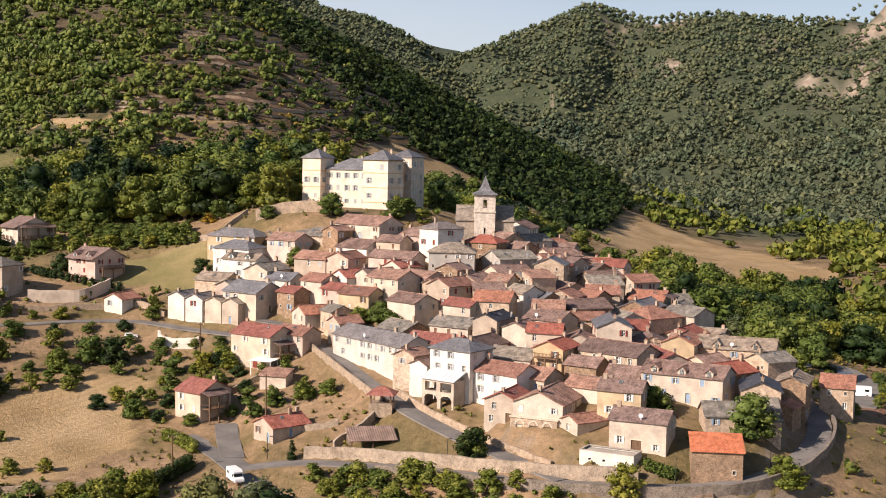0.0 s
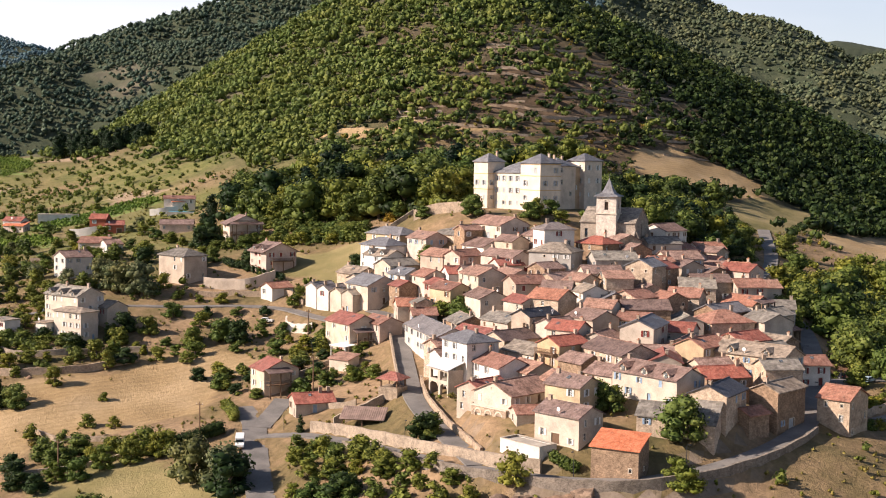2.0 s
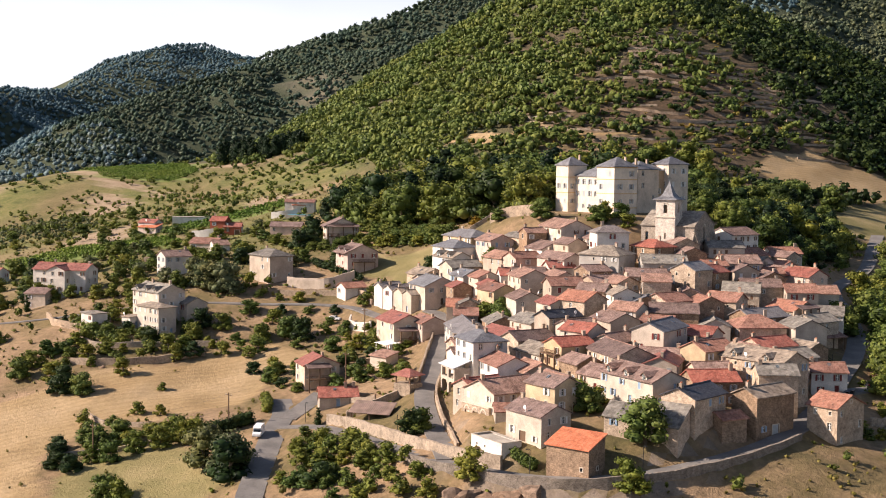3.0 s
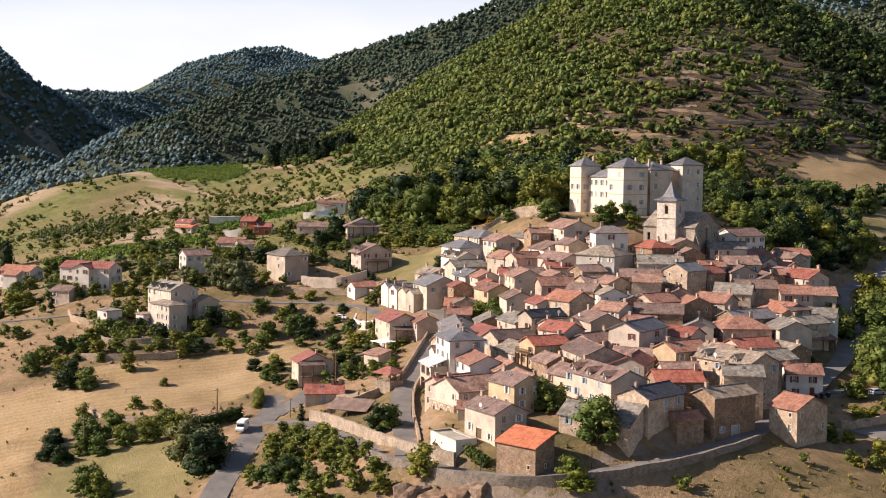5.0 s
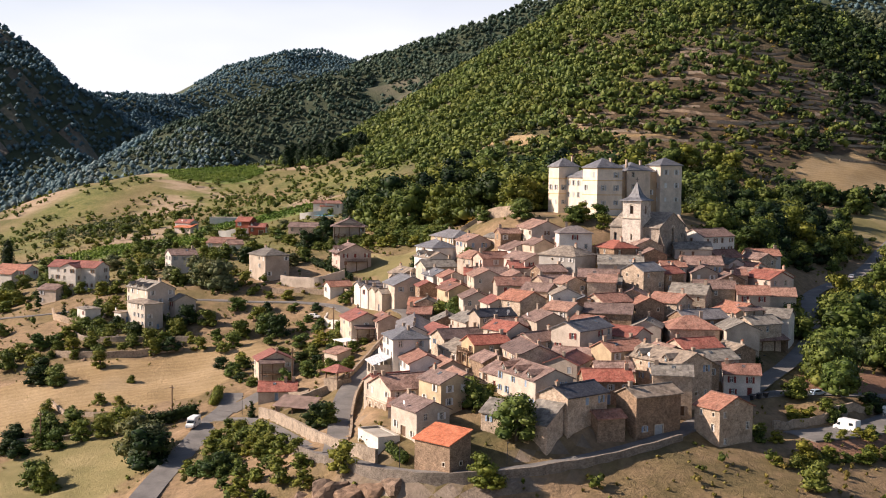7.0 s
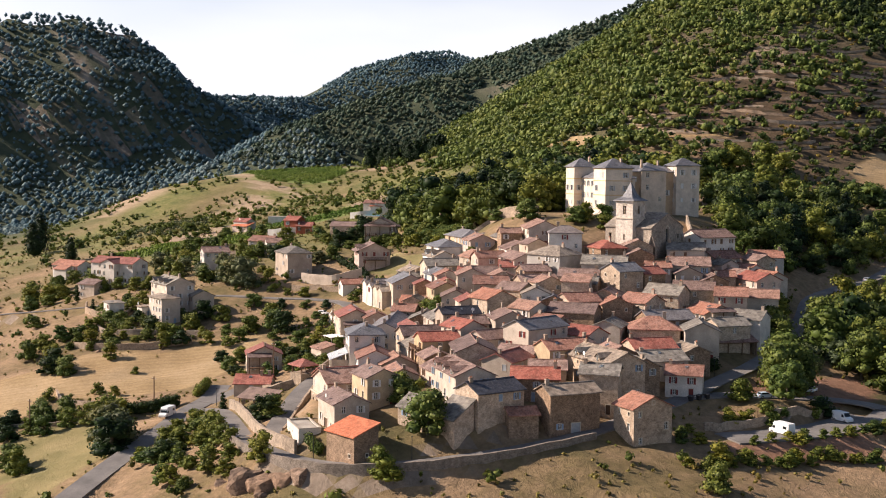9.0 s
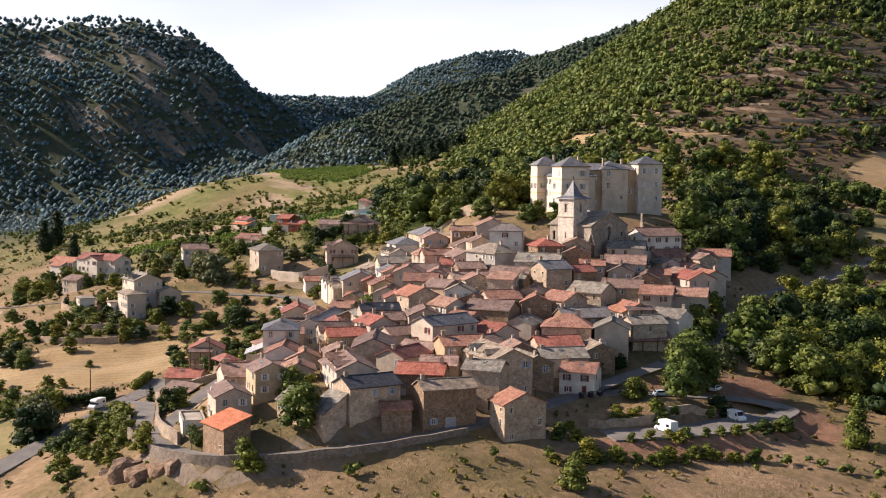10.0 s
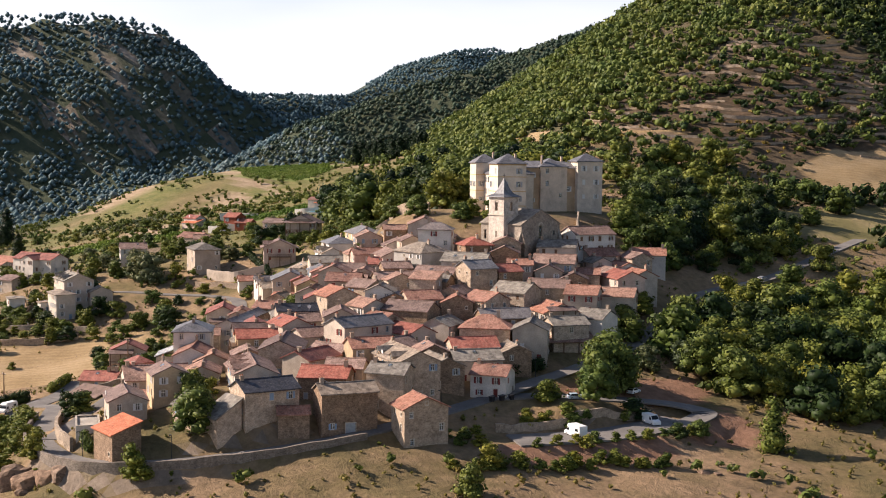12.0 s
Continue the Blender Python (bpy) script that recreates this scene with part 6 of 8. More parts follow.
ICO_V = np.array([(0, 0, -1), (0.72, -0.53, -0.45), (-0.28, -0.85, -0.45), (-0.89, 0, -0.45), (-0.28, 0.85, -0.45), (0.72, 0.53, -0.45), (0.28, -0.85, 0.45), (-0.72, -0.53, 0.45), (-0.72, 0.53, 0.45), (0.28, 0.85, 0.45), (0.89, 0, 0.45), (0, 0, 1)])
ICO_F = np.array([(0, 1, 2), (1, 0, 5), (0, 2, 3), (0, 3, 4), (0, 4, 5), (1, 5, 10), (2, 1, 6), (3, 2, 7), (4, 3, 8), (5, 4, 9), (1, 10, 6), (2, 6, 7), (3, 7, 8), (4, 8, 9), (5, 9, 10), (6, 10, 11), (7, 6, 11), (8, 7, 11), (9, 8, 11), (10, 9, 11)])

OCT_V = np.array([(0, 0, -1), (0.9, 0.3, 0), (-0.3, 0.9, 0), (-0.9, -0.3, 0), (0.3, -0.9, 0), (0, 0, 1)])
OCT_F = np.array([(0, 2, 1), (0, 3, 2), (0, 4, 3), (0, 1, 4), (5, 1, 2), (5, 2, 3), (5, 3, 4), (5, 4, 1)])


def leafage(r, lobes, count, leaf, plain_core=False):
    """Leaf clumps as small bent cards round a set of lobes (x, y, z, radius), over small dark cores: vertices, triangles."""
    V, F, n = [], [], 0
    area = np.array([l[3] ** 2 for l in lobes])
    for l, share in zip(lobes, area / area.sum()):
        c = np.array(l[:3])
        core_v, core_f = (OCT_V, OCT_F) if plain_core else (ICO_V, ICO_F)
        core = core_v * r.uniform(0.62, 0.8, (len(core_v), 1)) * l[3] * (1.34 if plain_core else 1.0)
        core[:, 2] *= 0.85
        V.append(core + c)
        F.append(core_f + n)
        n += len(core_v)
        k = max(4, int(count * share))
        d = r.normal(size=(k, 3))
        d /= np.linalg.norm(d, axis=1)[:, None]
        d[:, 2] = np.abs(d[:, 2]) * np.where(r.random(k) < 0.72, 1, -0.6)
        at = c + d * l[3] * r.uniform(0.72, 1.08, (k, 1)) * (1, 1, 0.88)
        nrm = d + r.normal(scale=0.45, size=(k, 3))
        nrm /= np.linalg.norm(nrm, axis=1)[:, None]
        t1 = np.cross(nrm, r.normal(size=(k, 3)))
        t1 /= np.linalg.norm(t1, axis=1)[:, None]
        t2 = np.cross(nrm, t1)
        s = leaf * r.uniform(0.55, 1.3, (k, 1))
        q = np.stack([at - t1 * s, at - t2 * s * 0.7 + nrm * s * 0.25, at + t1 * s, at + t2 * s * 0.7 + nrm * s * 0.2], 1).reshape(-1, 3)
        V.append(q)
        b0 = n + 4 * np.arange(k)[:, None]
        F.append(np.concatenate([b0 + (0, 1, 2), b0 + (0, 2, 3)]))
        n += 4 * k
    return np.concatenate(V), np.concatenate(F)


def tri_mesh(name, V, F, mat):
    me = bpy.data.meshes.new(name)
    me.vertices.add(len(V))
    me.vertices.foreach_set("co", np.asarray(V, np.float32).ravel())
    me.loops.add(F.size)
    me.loops.foreach_set("vertex_index", np.asarray(F, np.int32).ravel())
    me.polygons.add(len(F))
    me.polygons.foreach_set("loop_start", np.arange(0, F.size, 3))
    me.update(calc_edges=True)
    me.materials.append(mat)
    return me


def tube(v, f, path, radii, sides=6):
    for i, (p_, r_) in enumerate(zip(path, radii)):
        for a in np.linspace(0, 6.283, sides + 1)[:-1]:
            v.append((p_[0] + r_ * math.cos(a), p_[1] + r_ * math.sin(a), p_[2]))
    n = len(v) - len(path) * sides
    for i in range(len(path) - 1):
        for j in range(sides):
            k = n + i * sides
            f.append((k + j, k + (j + 1) % sides, k + sides + (j + 1) % sides, k + sides + j))


def tree_kind(name, seed, mat, tall, wide, base, lobes, count, leaf, label, slim=False):
    """One tree of a kind, of about its full height, standing at the origin, to be copied."""
    r = np.random.default_rng(seed)
    ob = new(name)
    v, f = [], []
    top = (r.normal() * 0.05 * tall, r.normal() * 0.05 * tall, 0.72 * tall)
    tube(v, f, [(0, 0, -0.5), (0, 0, 0.12 * tall), (top[0] * 0.5, top[1] * 0.5, 0.45 * tall), top], [0.045 * tall, 0.032 * tall, 0.022 * tall, 0.008 * tall], 8)
    balls = []
    for i in range(lobes):
        if slim:
            z = base + (tall - base) * (i + 0.5) / lobes
            rad = wide * 0.5 * (1 - 0.75 * (z - base) / (tall - base)) + 0.12 * wide
            balls.append((r.normal() * 0.08 * wide, r.normal() * 0.08 * wide, z, rad))
            continue
        a = r.uniform(0, 6.283) + 2.4 * i
        h = r.uniform(0.0, 1.0)
        z = base + (tall - base) * (0.14 + 0.68 * h)
        reach = wide * 0.5 * (0.75 - 0.55 * abs(h - 0.35)) * r.uniform(0.35, 1.0)
        rad = wide * r.uniform(0.17, 0.27)
        c = (reach * math.cos(a), reach * math.sin(a), z)
        balls.append((*c, rad))
        if i < 6:
            s = 0.25 * tall + 0.2 * tall * r.random()
            tube(v, f, [(top[0] * 0.3, top[1] * 0.3, s), (c[0] * 0.55, c[1] * 0.55, (s + z) / 2 + 0.03 * tall), c], [0.016 * tall, 0.011 * tall, 0.004 * tall], 5)
    if not slim:
        for i in range(5):
            a = 1.257 * i + r.uniform(-0.4, 0.4)
            balls.append((0.3 * wide * math.cos(a), 0.3 * wide * math.sin(a), base + 0.14 * tall * r.uniform(0.6, 1.3), wide * r.uniform(0.17, 0.23)))
        balls.append((0, 0, base + 0.55 * (tall - base), wide * 0.27))
    link_mesh("trunk", v, f, BARK, ob)
    V, F = leafage(r, balls, count, leaf)
    crown = new("crown", tri_mesh("crown", V, F, mat))
    crown.parent = ob
    return tagged(ob, label, "tree" if "tree" in name or "cypress" in name else "shrub", "")


KINDS = {
    "r": [tree_kind("oak_tree", 40 + i, OAK, 6, 5.8, 0.1, 13, 1000, 0.25, "green deciduous tree with a rounded uneven crown") for i in range(4)],
    "o": [tree_kind("walnut_tree", 50 + i, OAK, 9, 8.4, 0.8, 20, 1500, 0.30, "large spreading deciduous tree with a dense green crown") for i in range(3)],
    "y": [tree_kind("ash_tree", 60 + i, LIME, 6, 5.2, 0.1, 12, 850, 0.25, "yellow-green deciduous tree with an open crown") for i in range(3)],
    "d": [tree_kind("holm_oak_tree", 70 + i, HOLM, 5, 5.2, 0.0, 12, 850, 0.22, "dark evergreen tree with a dense rounded crown") for i in range(3)],
    "p": [tree_kind("willow_tree", 80 + i, OLIVE, 8, 8.4, 0.2, 15, 1400, 0.28, "pale grey-green spreading tree") for i in range(2)],
    "s": [tree_kind("garden_shrub", 90 + i, LIME if i % 2 else OAK, 3, 2.9, 0.2, 7, 420, 0.18, "small green garden shrub") for i in range(4)],
    "k": [tree_kind("cedar_tree", 100 + i, PINE, 12, 6.0, 1.5, 9, 1100, 0.35, "tall dark conifer tree", True) for i in range(2)],
    "c": [tree_kind("cypress", 110, HOLM, 5, 1.5, 0.1, 7, 450, 0.16, "slim dark green cypress tree in a garden", True), tree_kind("poplar_tree", 111, LIME, 8, 3.6, 0.5, 9, 900, 0.24, "slender bright green poplar tree", True)],
    "g": [tree_kind("autumn_shrub", 115, AUTUMN, 3, 4.0, 0.1, 6, 400, 0.18, "bright yellow shrub below the wood")],
}
FULL = {"r": 6, "o": 9, "y": 6, "d": 5, "p": 8, "s": 3, "k": 12, "c": 5, "g": 3}
used = set()


def plant(kind, x, y, tall, which=None):
    """A tree of the kind on the ground at x, y, of that height."""
    protos = KINDS[kind]
    i = rnd.randrange(len(protos)) if which is None else which
    ob = protos[i]
    s = tall / (8 if kind == "c" and i == 1 else FULL[kind])
    m = Matrix.Translation((x, y, ground_at(x, y) - 0.1)) @ Matrix.Rotation(rnd.uniform(0, 6.28), 4, "Z") @ Matrix.Diagonal((s * rnd.uniform(0.9, 1.15) * (1.4 if tall < 4.2 else 1.12), s * rnd.uniform(0.9, 1.15) * (1.4 if tall < 4.2 else 1.12), s, 1))
    if (kind, i) not in used:
        used.add((kind, i))
        ob.matrix_basis = m
    else:
        c = ob.copy()
        scene.collection.objects.link(c)
        c.matrix_basis = m
        for part_ in ob.children:
            q = part_.copy()
            scene.collection.objects.link(q)
            q.parent = c


ROAD_POINTS = np.array([(*q[:2], width / 2) for line, width in ROADS.values() for q in line])


def free(x, y, room=0.5):
    for cx, cy, reach, hl, hw, a in FOOTPRINTS:
        dx, dy = x - cx, y - cy
        if dx * dx + dy * dy < (reach + 2 + room) ** 2:
            u, q = dx * math.cos(a) + dy * math.sin(a), -dx * math.sin(a) + dy * math.cos(a)
            if abs(u) < hl + room and abs(q) < hw + room:
                return False
    if (np.hypot(ROAD_POINTS[:, 0] - x, ROAD_POINTS[:, 1] - y) < ROAD_POINTS[:, 2] + room + 0.4).any():
        return False
    return True


# trees that stand singly, by kind: x, y, height
for x, y, h in ((5, 184, 4.1), (-51, 185, 4.2), (-53, 219, 4.2), (-86, 198, 5.0), (-67, 243, 6.7), (-23, 217, 3.5), (-19, 217, 3.2), (33, 188, 4.9), (-7, 235, 6.7), (-12, 242, 4.6), (-5, 238, 3.8), (-89, 311, 3.5), (-74, 305, 3.7), (-70, 304, 3.3), (-65, 301, 3.3), (-61, 299, 3.2), (-58, 299, 2.9), (-87, 317, 3.2), (-95, 324, 4.3), (-85, 321, 3.9), (-51, 295, 2.6), (-23, 300, 3.9), (-20, 303, 4.8), (-11, 288, 5.3),):
    if free(x, y, 0.3):
        plant("r", x, y, h)
for x, y, h in ((-8, 295, 4.1), (-6, 302, 3.3), (-40, 293, 3.7), (-41, 240, 4.1), (-97, 227, 3.4), (-105, 224, 4.0), (-109, 223, 3.5), (-26, 271, 4.4), (59, 250, 6.6), (66, 233, 4.1), (57, 279, 8.1), (50, 292, 7.8), (56, 313, 11.0), (43, 316, 7.0), (86, 246, 3.2), (83, 254, 1.9), (70, 215, 2.6), (73, 231, 2.4), (69, 221, 2.0), (76, 270, 6.9), (68, 291, 9.6), (73, 305, 9.5), (89, 275, 4.2), (67, 276, 6.8),):
    if free(x, y, 0.3):
        plant("r", x, y, h)
for x, y, h in ((53, 273, 7.1), (50, 273, 7.4), (52, 288, 7.2), (50, 301, 7.3), (53, 319, 7.7), (58, 333, 7.9), (40, 305, 6.3), (38, 320, 5.3), (40, 295, 6.8), (43, 286, 5.9), (18, 315, 5.9), (11, 331, 6.0), (18, 330, 8.1), (16, 354, 8.9), (12, 373, 9.4), (23, 368, 7.6), (13, 400, 6.7), (-23, 383, 10.2), (-7, 388, 8.4), (-3, 397, 10.2), (-50, 412, 10.8), (-2, 409, 8.7), (-2, 425, 9.0), (10, 421, 8.8),):
    if free(x, y, 0.3):
        plant("r", x, y, h)
for x, y, h in ((26, 369, 5.5), (40, 361, 7.3), (45, 324, 6.1), (44, 317, 5.7), (14, 300, 2.9), (-164, 252, 6.1), (-176, 247, 5.5), (-192, 272, 5.9), (-139, 267, 4.5), (-96, 287, 4.2), (-107, 285, 4.0), (-72, 239, 5.1), (-97, 216, 3.5), (-41, 161, 5.1), (-107, 200, 5.9), (-84, 197, 4.3), (82, 200, 5.0), (72, 225, 2.9), (59, 276, 11.8), (54, 274, 7.0),):
    if free(x, y, 0.3):
        plant("r", x, y, h)
for x, y, h in ((-32, 175, 7.7), (-98, 258, 8.5), (-105, 259, 7.2), (63, 273, 5.4), (62, 264, 4.8), (-25, 173, 7.0),):
    if free(x, y, 0.3):
        plant("p", x, y, h)
for x, y, h in ((-22, 170, 7.2), (-1, 167, 3.9), (-90, 196, 4.1), (30, 189, 3.7), (22, 231, 3.2), (-109, 301, 6.1), (-107, 304, 5.4), (-97, 309, 3.2), (-53, 282, 3.3), (10, 292, 4.5), (-93, 226, 3.9), (-21, 267, 4.3), (75, 244, 3.4), (85, 242, 2.4), (60, 238, 2.9), (8, 294, 3.4), (17, 227, 3.2), (25, 190, 3.8), (-106, 245, 4.1), (-86, 288, 4.8), (-62, 242, 5.6), (-103, 228, 3.3), (-79, 224, 3.7), (-91, 198, 5.6),):
    if free(x, y, 0.3):
        plant("d", x, y, h)
for x, y, h in ((5, 183, 4.3), (-3, 169, 3.3),):
    if free(x, y, 0.3):
        plant("d", x, y, h)
for x, y, h in ((-47, 185, 5.4), (-43, 185, 4.9), (-11, 181, 3.9), (25, 166, 4.8), (-81, 221, 4.2), (-85, 209, 4.2), (-98, 201, 4.9), (-10, 291, 4.6), (-71, 329, 5.8), (-6, 278, 5.2), (-4, 290, 3.5), (55, 181, 2.4), (49, 173, 3.2), (54, 182, 3.1), (47, 170, 4.3), (53, 179, 3.1), (77, 209, 3.7), (68, 226, 2.0), (57, 324, 8.0), (-43, 390, 8.9), (-46, 421, 8.7), (-181, 241, 6.3), (-166, 264, 5.1), (-86, 224, 4.3),):
    if free(x, y, 0.3):
        plant("y", x, y, h)
for x, y, h in ((-36, 160, 5.0), (-109, 205, 4.1), (3, 174, 2.7), (31, 166, 2.7), (48, 170, 3.9), (54, 180, 3.2),):
    if free(x, y, 0.3):
        plant("y", x, y, h)
for x, y, h in ((-14, 182, 2.6), (-16, 180, 2.4), (-3, 171, 2.1), (-3, 178, 3.8), (-1, 177, 3.0), (7, 172, 3.4), (11, 171, 2.5), (28, 166, 3.3), (-10, 168, 2.3), (-25, 184, 2.0), (-7, 261, 2.2), (-96, 264, 4.3), (-55, 248, 2.8), (-44, 238, 3.2), (-38, 242, 2.4), (-73, 241, 3.1), (-60, 237, 2.5), (-67, 229, 2.7), (-72, 207, 1.9), (-108, 217, 3.2), (-72, 186, 2.9), (-66, 194, 2.5), (-61, 195, 2.4), (-66, 187, 2.2),):
    if free(x, y, 0.3):
        plant("s", x, y, h)
for x, y, h in ((-8, 249, 2.6), (73, 219, 1.4), (78, 222, 1.2), (81, 225, 2.1), (81, 229, 1.6), (82, 232, 1.6), (84, 236, 1.8), (75, 235, 1.8), (70, 228, 2.2), (75, 241, 1.5), (62, 238, 1.5), (19, 289, 2.5), (-107, 214, 3.0), (-110, 211, 3.9), (-134, 217, 3.5), (-8, 178, 2.9), (-7, 167, 2.6), (19, 172, 2.6), (27, 166, 3.2), (69, 225, 2.1),):
    if free(x, y, 0.3):
        plant("s", x, y, h)
for x, y, h in ((45, 181, 7.1), (-25, 287, 5.7), (-55, 313, 5.1), (66, 246, 9.0), (80, 276, 7.8), (72, 298, 10.2), (51, 283, 6.9), (50, 312, 7.5), (17, 341, 8.4), (-25, 401, 10.6), (45, 339, 6.9), (71, 239, 7.1),):
    if free(x, y, 0.3):
        plant("o", x, y, h)
for x, y, h in ((-57, 312, 2.7),):
    if free(x, y, 0.3):
        plant("g", x, y, h)
for x, y, h in ((95, 253, 7.2),):
    if free(x, y, 0.3):
        plant("c", x, y, h)
for x, y, h in ((-299, 309, 14.7), (-269, 290, 12.4), (-223, 279, 8.4),):
    if free(x, y, 0.3):
        plant("k", x, y, h)
for x, y, h in ((-11.5, 243.6, 4.2), (-9.0, 238.3, 4.0), (-15.0, 242.6, 3.4), (18.6, 229.3, 3.6), (-8.7, 260.4, 2.8), (-27.2, 270.9, 3.6), (-31.0, 273.7, 4.0), (-59.2, 262.4, 3.4), (28.3, 190.2, 4.0), (31.0, 190.0, 4.4), (33.0, 191.0, 3.0)):
    if free(x, y, 0.0):
        plant("r" if h > 3.5 else "s", x, y, h)
for x0, y0, x1, y1, k in ((-103, 324, -88, 317, 7), (-101, 328, -86, 321, 7), (-84, 313, -64, 303, 9), (-82, 317, -62, 307, 9)):
    for i in range(k):
        x, y = x0 + (x1 - x0) * i / (k - 1) + rnd.uniform(-0.5, 0.5), y0 + (y1 - y0) * i / (k - 1) + rnd.uniform(-0.5, 0.5)
        if free(x, y, 0.3):
            plant("r", x, y, rnd.uniform(3.0, 3.9))
for kind_, x, y, h in (("k", -129, 350, 9), ("k", -126, 347, 10), ("k", -122, 352, 11), ("k", -132, 345, 7), ("d", -118, 320, 6.5), ("d", -115, 316, 6), ("p", -112, 262, 7), ("p", -107, 259, 6.5), ("r", -113, 256, 5), ("r", -150, 244.5, 6), ("r", -145.5, 243.8, 5), ("y", -141, 246, 4), ("d", -153, 243, 4.5), ("y", -130, 245, 4), ("y", -126, 246, 4.2), ("y", -122, 248, 4), ("r", -118, 250, 4.4), ("c", -146, 236, 4.5), ("c", -121, 226, 4), ("c", -89.5, 232.5, 4.5), ("r", -87, 233, 5), ("d", -89, 238, 5), ("r", -84, 240, 4.6), ("y", -161, 240, 5), ("y", -165, 238, 6), ("r", -170, 243, 6), ("y", -158, 234, 4), ("r", -164, 232, 5), ("r", -175, 238, 6), ("d", -168, 256, 6), ("r", -180, 255, 5), ("d", -184, 272, 6), ("r", -124, 283, 5), ("r", -118, 287, 5.5), ("d", -113, 281, 5), ("y", -129, 258, 4), ("r", -131, 285, 4)):
    if free(x, y, 0.0):
        plant(kind_, x, y, h, 0 if kind_ == "c" else None)
for i in range(10):
    u = i / 9
    plant("s", 76.6 + 8.6 * u + 1.2 * math.sin(3.1 * u) + rnd.uniform(-0.4, 0.4), 219 + 26 * u, rnd.uniform(1.3, 2.0))
for i in range(20):
    u = i / 19
    plant("s", 75.5 + 14 * u + rnd.uniform(-1, 1), 204 + 29 * u + rnd.uniform(-0.8, 0.8), rnd.uniform(1.2, 2.4))
for x, y, h in ((-79, 353, 12.5), (-72, 356, 11.5), (-66, 361, 13.0), (-60, 368, 11.5), (-57, 380, 12.0), (-53, 397, 11.0), (-58, 405, 11.5), (-48, 418, 10.5), (-42, 430, 10.0), (-34, 428, 9.0), (-71, 366, 12.0)):
    plant("y", x, y, h)
plant("c", -22.5, 194.5, 3.4, 0)
plant("o", 64.8, 250.0, 10.0)
plant("r", 67.5, 248.5, 8.0)
plant("c", 94.5, 253.0, 8.0, 1)


def wood(poly, gap, kinds, low, high, seed):
    """Single trees spread over a piece of ground."""
    r = random.Random(seed)
    xs, ys = [q[0] for q in poly], [q[1] for q in poly]
    placed = []
    for _ in range(4000):
        x, y = r.uniform(min(xs), max(xs)), r.uniform(min(ys), max(ys))
        if inside(np.array(x), np.array(y), poly) and all((x - a) ** 2 + (y - c) ** 2 > gap * gap for a, c in placed) and free(x, y, 1.0):
            placed.append((x, y))
            plant(r.choice(kinds), x, y, r.uniform(low, high))


wood([(-118, 330), (-84, 322), (-48, 316), (-40, 334), (-32, 352), (-80, 372), (-130, 368)], 6.0, "rooyyodk", 9, 16, 1)
wood([(-48, 316), (-40, 306), (-36, 318), (-38, 332)], 4.5, "oy", 8, 12, 2)
wood([(0, 338), (12, 318), (28, 316), (34, 340), (24, 380), (-6, 400), (-24, 372)], 5.2, "rroyddk", 4, 10, 3)
wood([(50, 300), (48, 330), (60, 352), (95, 345), (120, 310), (105, 282), (88, 268), (66, 270), (60, 285)], 4.8, "ryoyydor", 4, 10, 4)
wood([(-104, 300), (-90, 312), (-60, 304), (-62, 300), (-90, 304)], 3.0, "rsr", 2.5, 4, 5)
wood([(-6, 166), (-20, 186), (-12, 188), (6, 176), (22, 166), (16, 158)], 3.6, "sysr", 2, 3.6, 6)
wood([(-70, 176), (-52, 188), (-44, 184), (-60, 166)], 4.0, "ryd", 3, 5, 7)
wood([(-60, 222), (-48, 240), (-30, 236), (-20, 222), (-30, 212), (-44, 214)], 4.0, "srsd", 1.6, 3.6, 8)
wood([(-118, 205), (-108, 222), (-86, 234), (-70, 240), (-66, 232), (-84, 222), (-96, 208)], 4.2, "syry", 1.8, 3.6, 9)
wood([(66, 208), (70, 232), (76, 236), (73, 222), (70, 210)], 2.6, "sry", 1.4, 2.6, 10)
wood([(-120, 250), (-170, 262), (-180, 300), (-130, 296), (-96, 284), (-98, 270)], 7.5, "sypyrps", 2.2, 5.2, 11)
wood([(-180, 300), (-130, 296), (-96, 290), (-108, 318), (-140, 340), (-190, 335)], 9.0, "syryp", 1.8, 4.2, 13)
wood([(-124, 226), (-118, 246), (-100, 246), (-86, 240), (-100, 226)], 4.0, "syr", 1.6, 3.6, 14)
wood([(-66, 262), (-90, 262), (-94, 252), (-72, 246), (-60, 250)], 5.0, "srdy", 1.6, 4.0, 15)
wood([(-62, 246), (-48, 252), (-40, 246), (-50, 240)], 3.6, "sry", 1.6, 3.2, 16)
wood([(-260, 300), (-190, 300), (-190, 372), (-260, 360)], 11.0, "syry", 2.0, 4.2, 17)


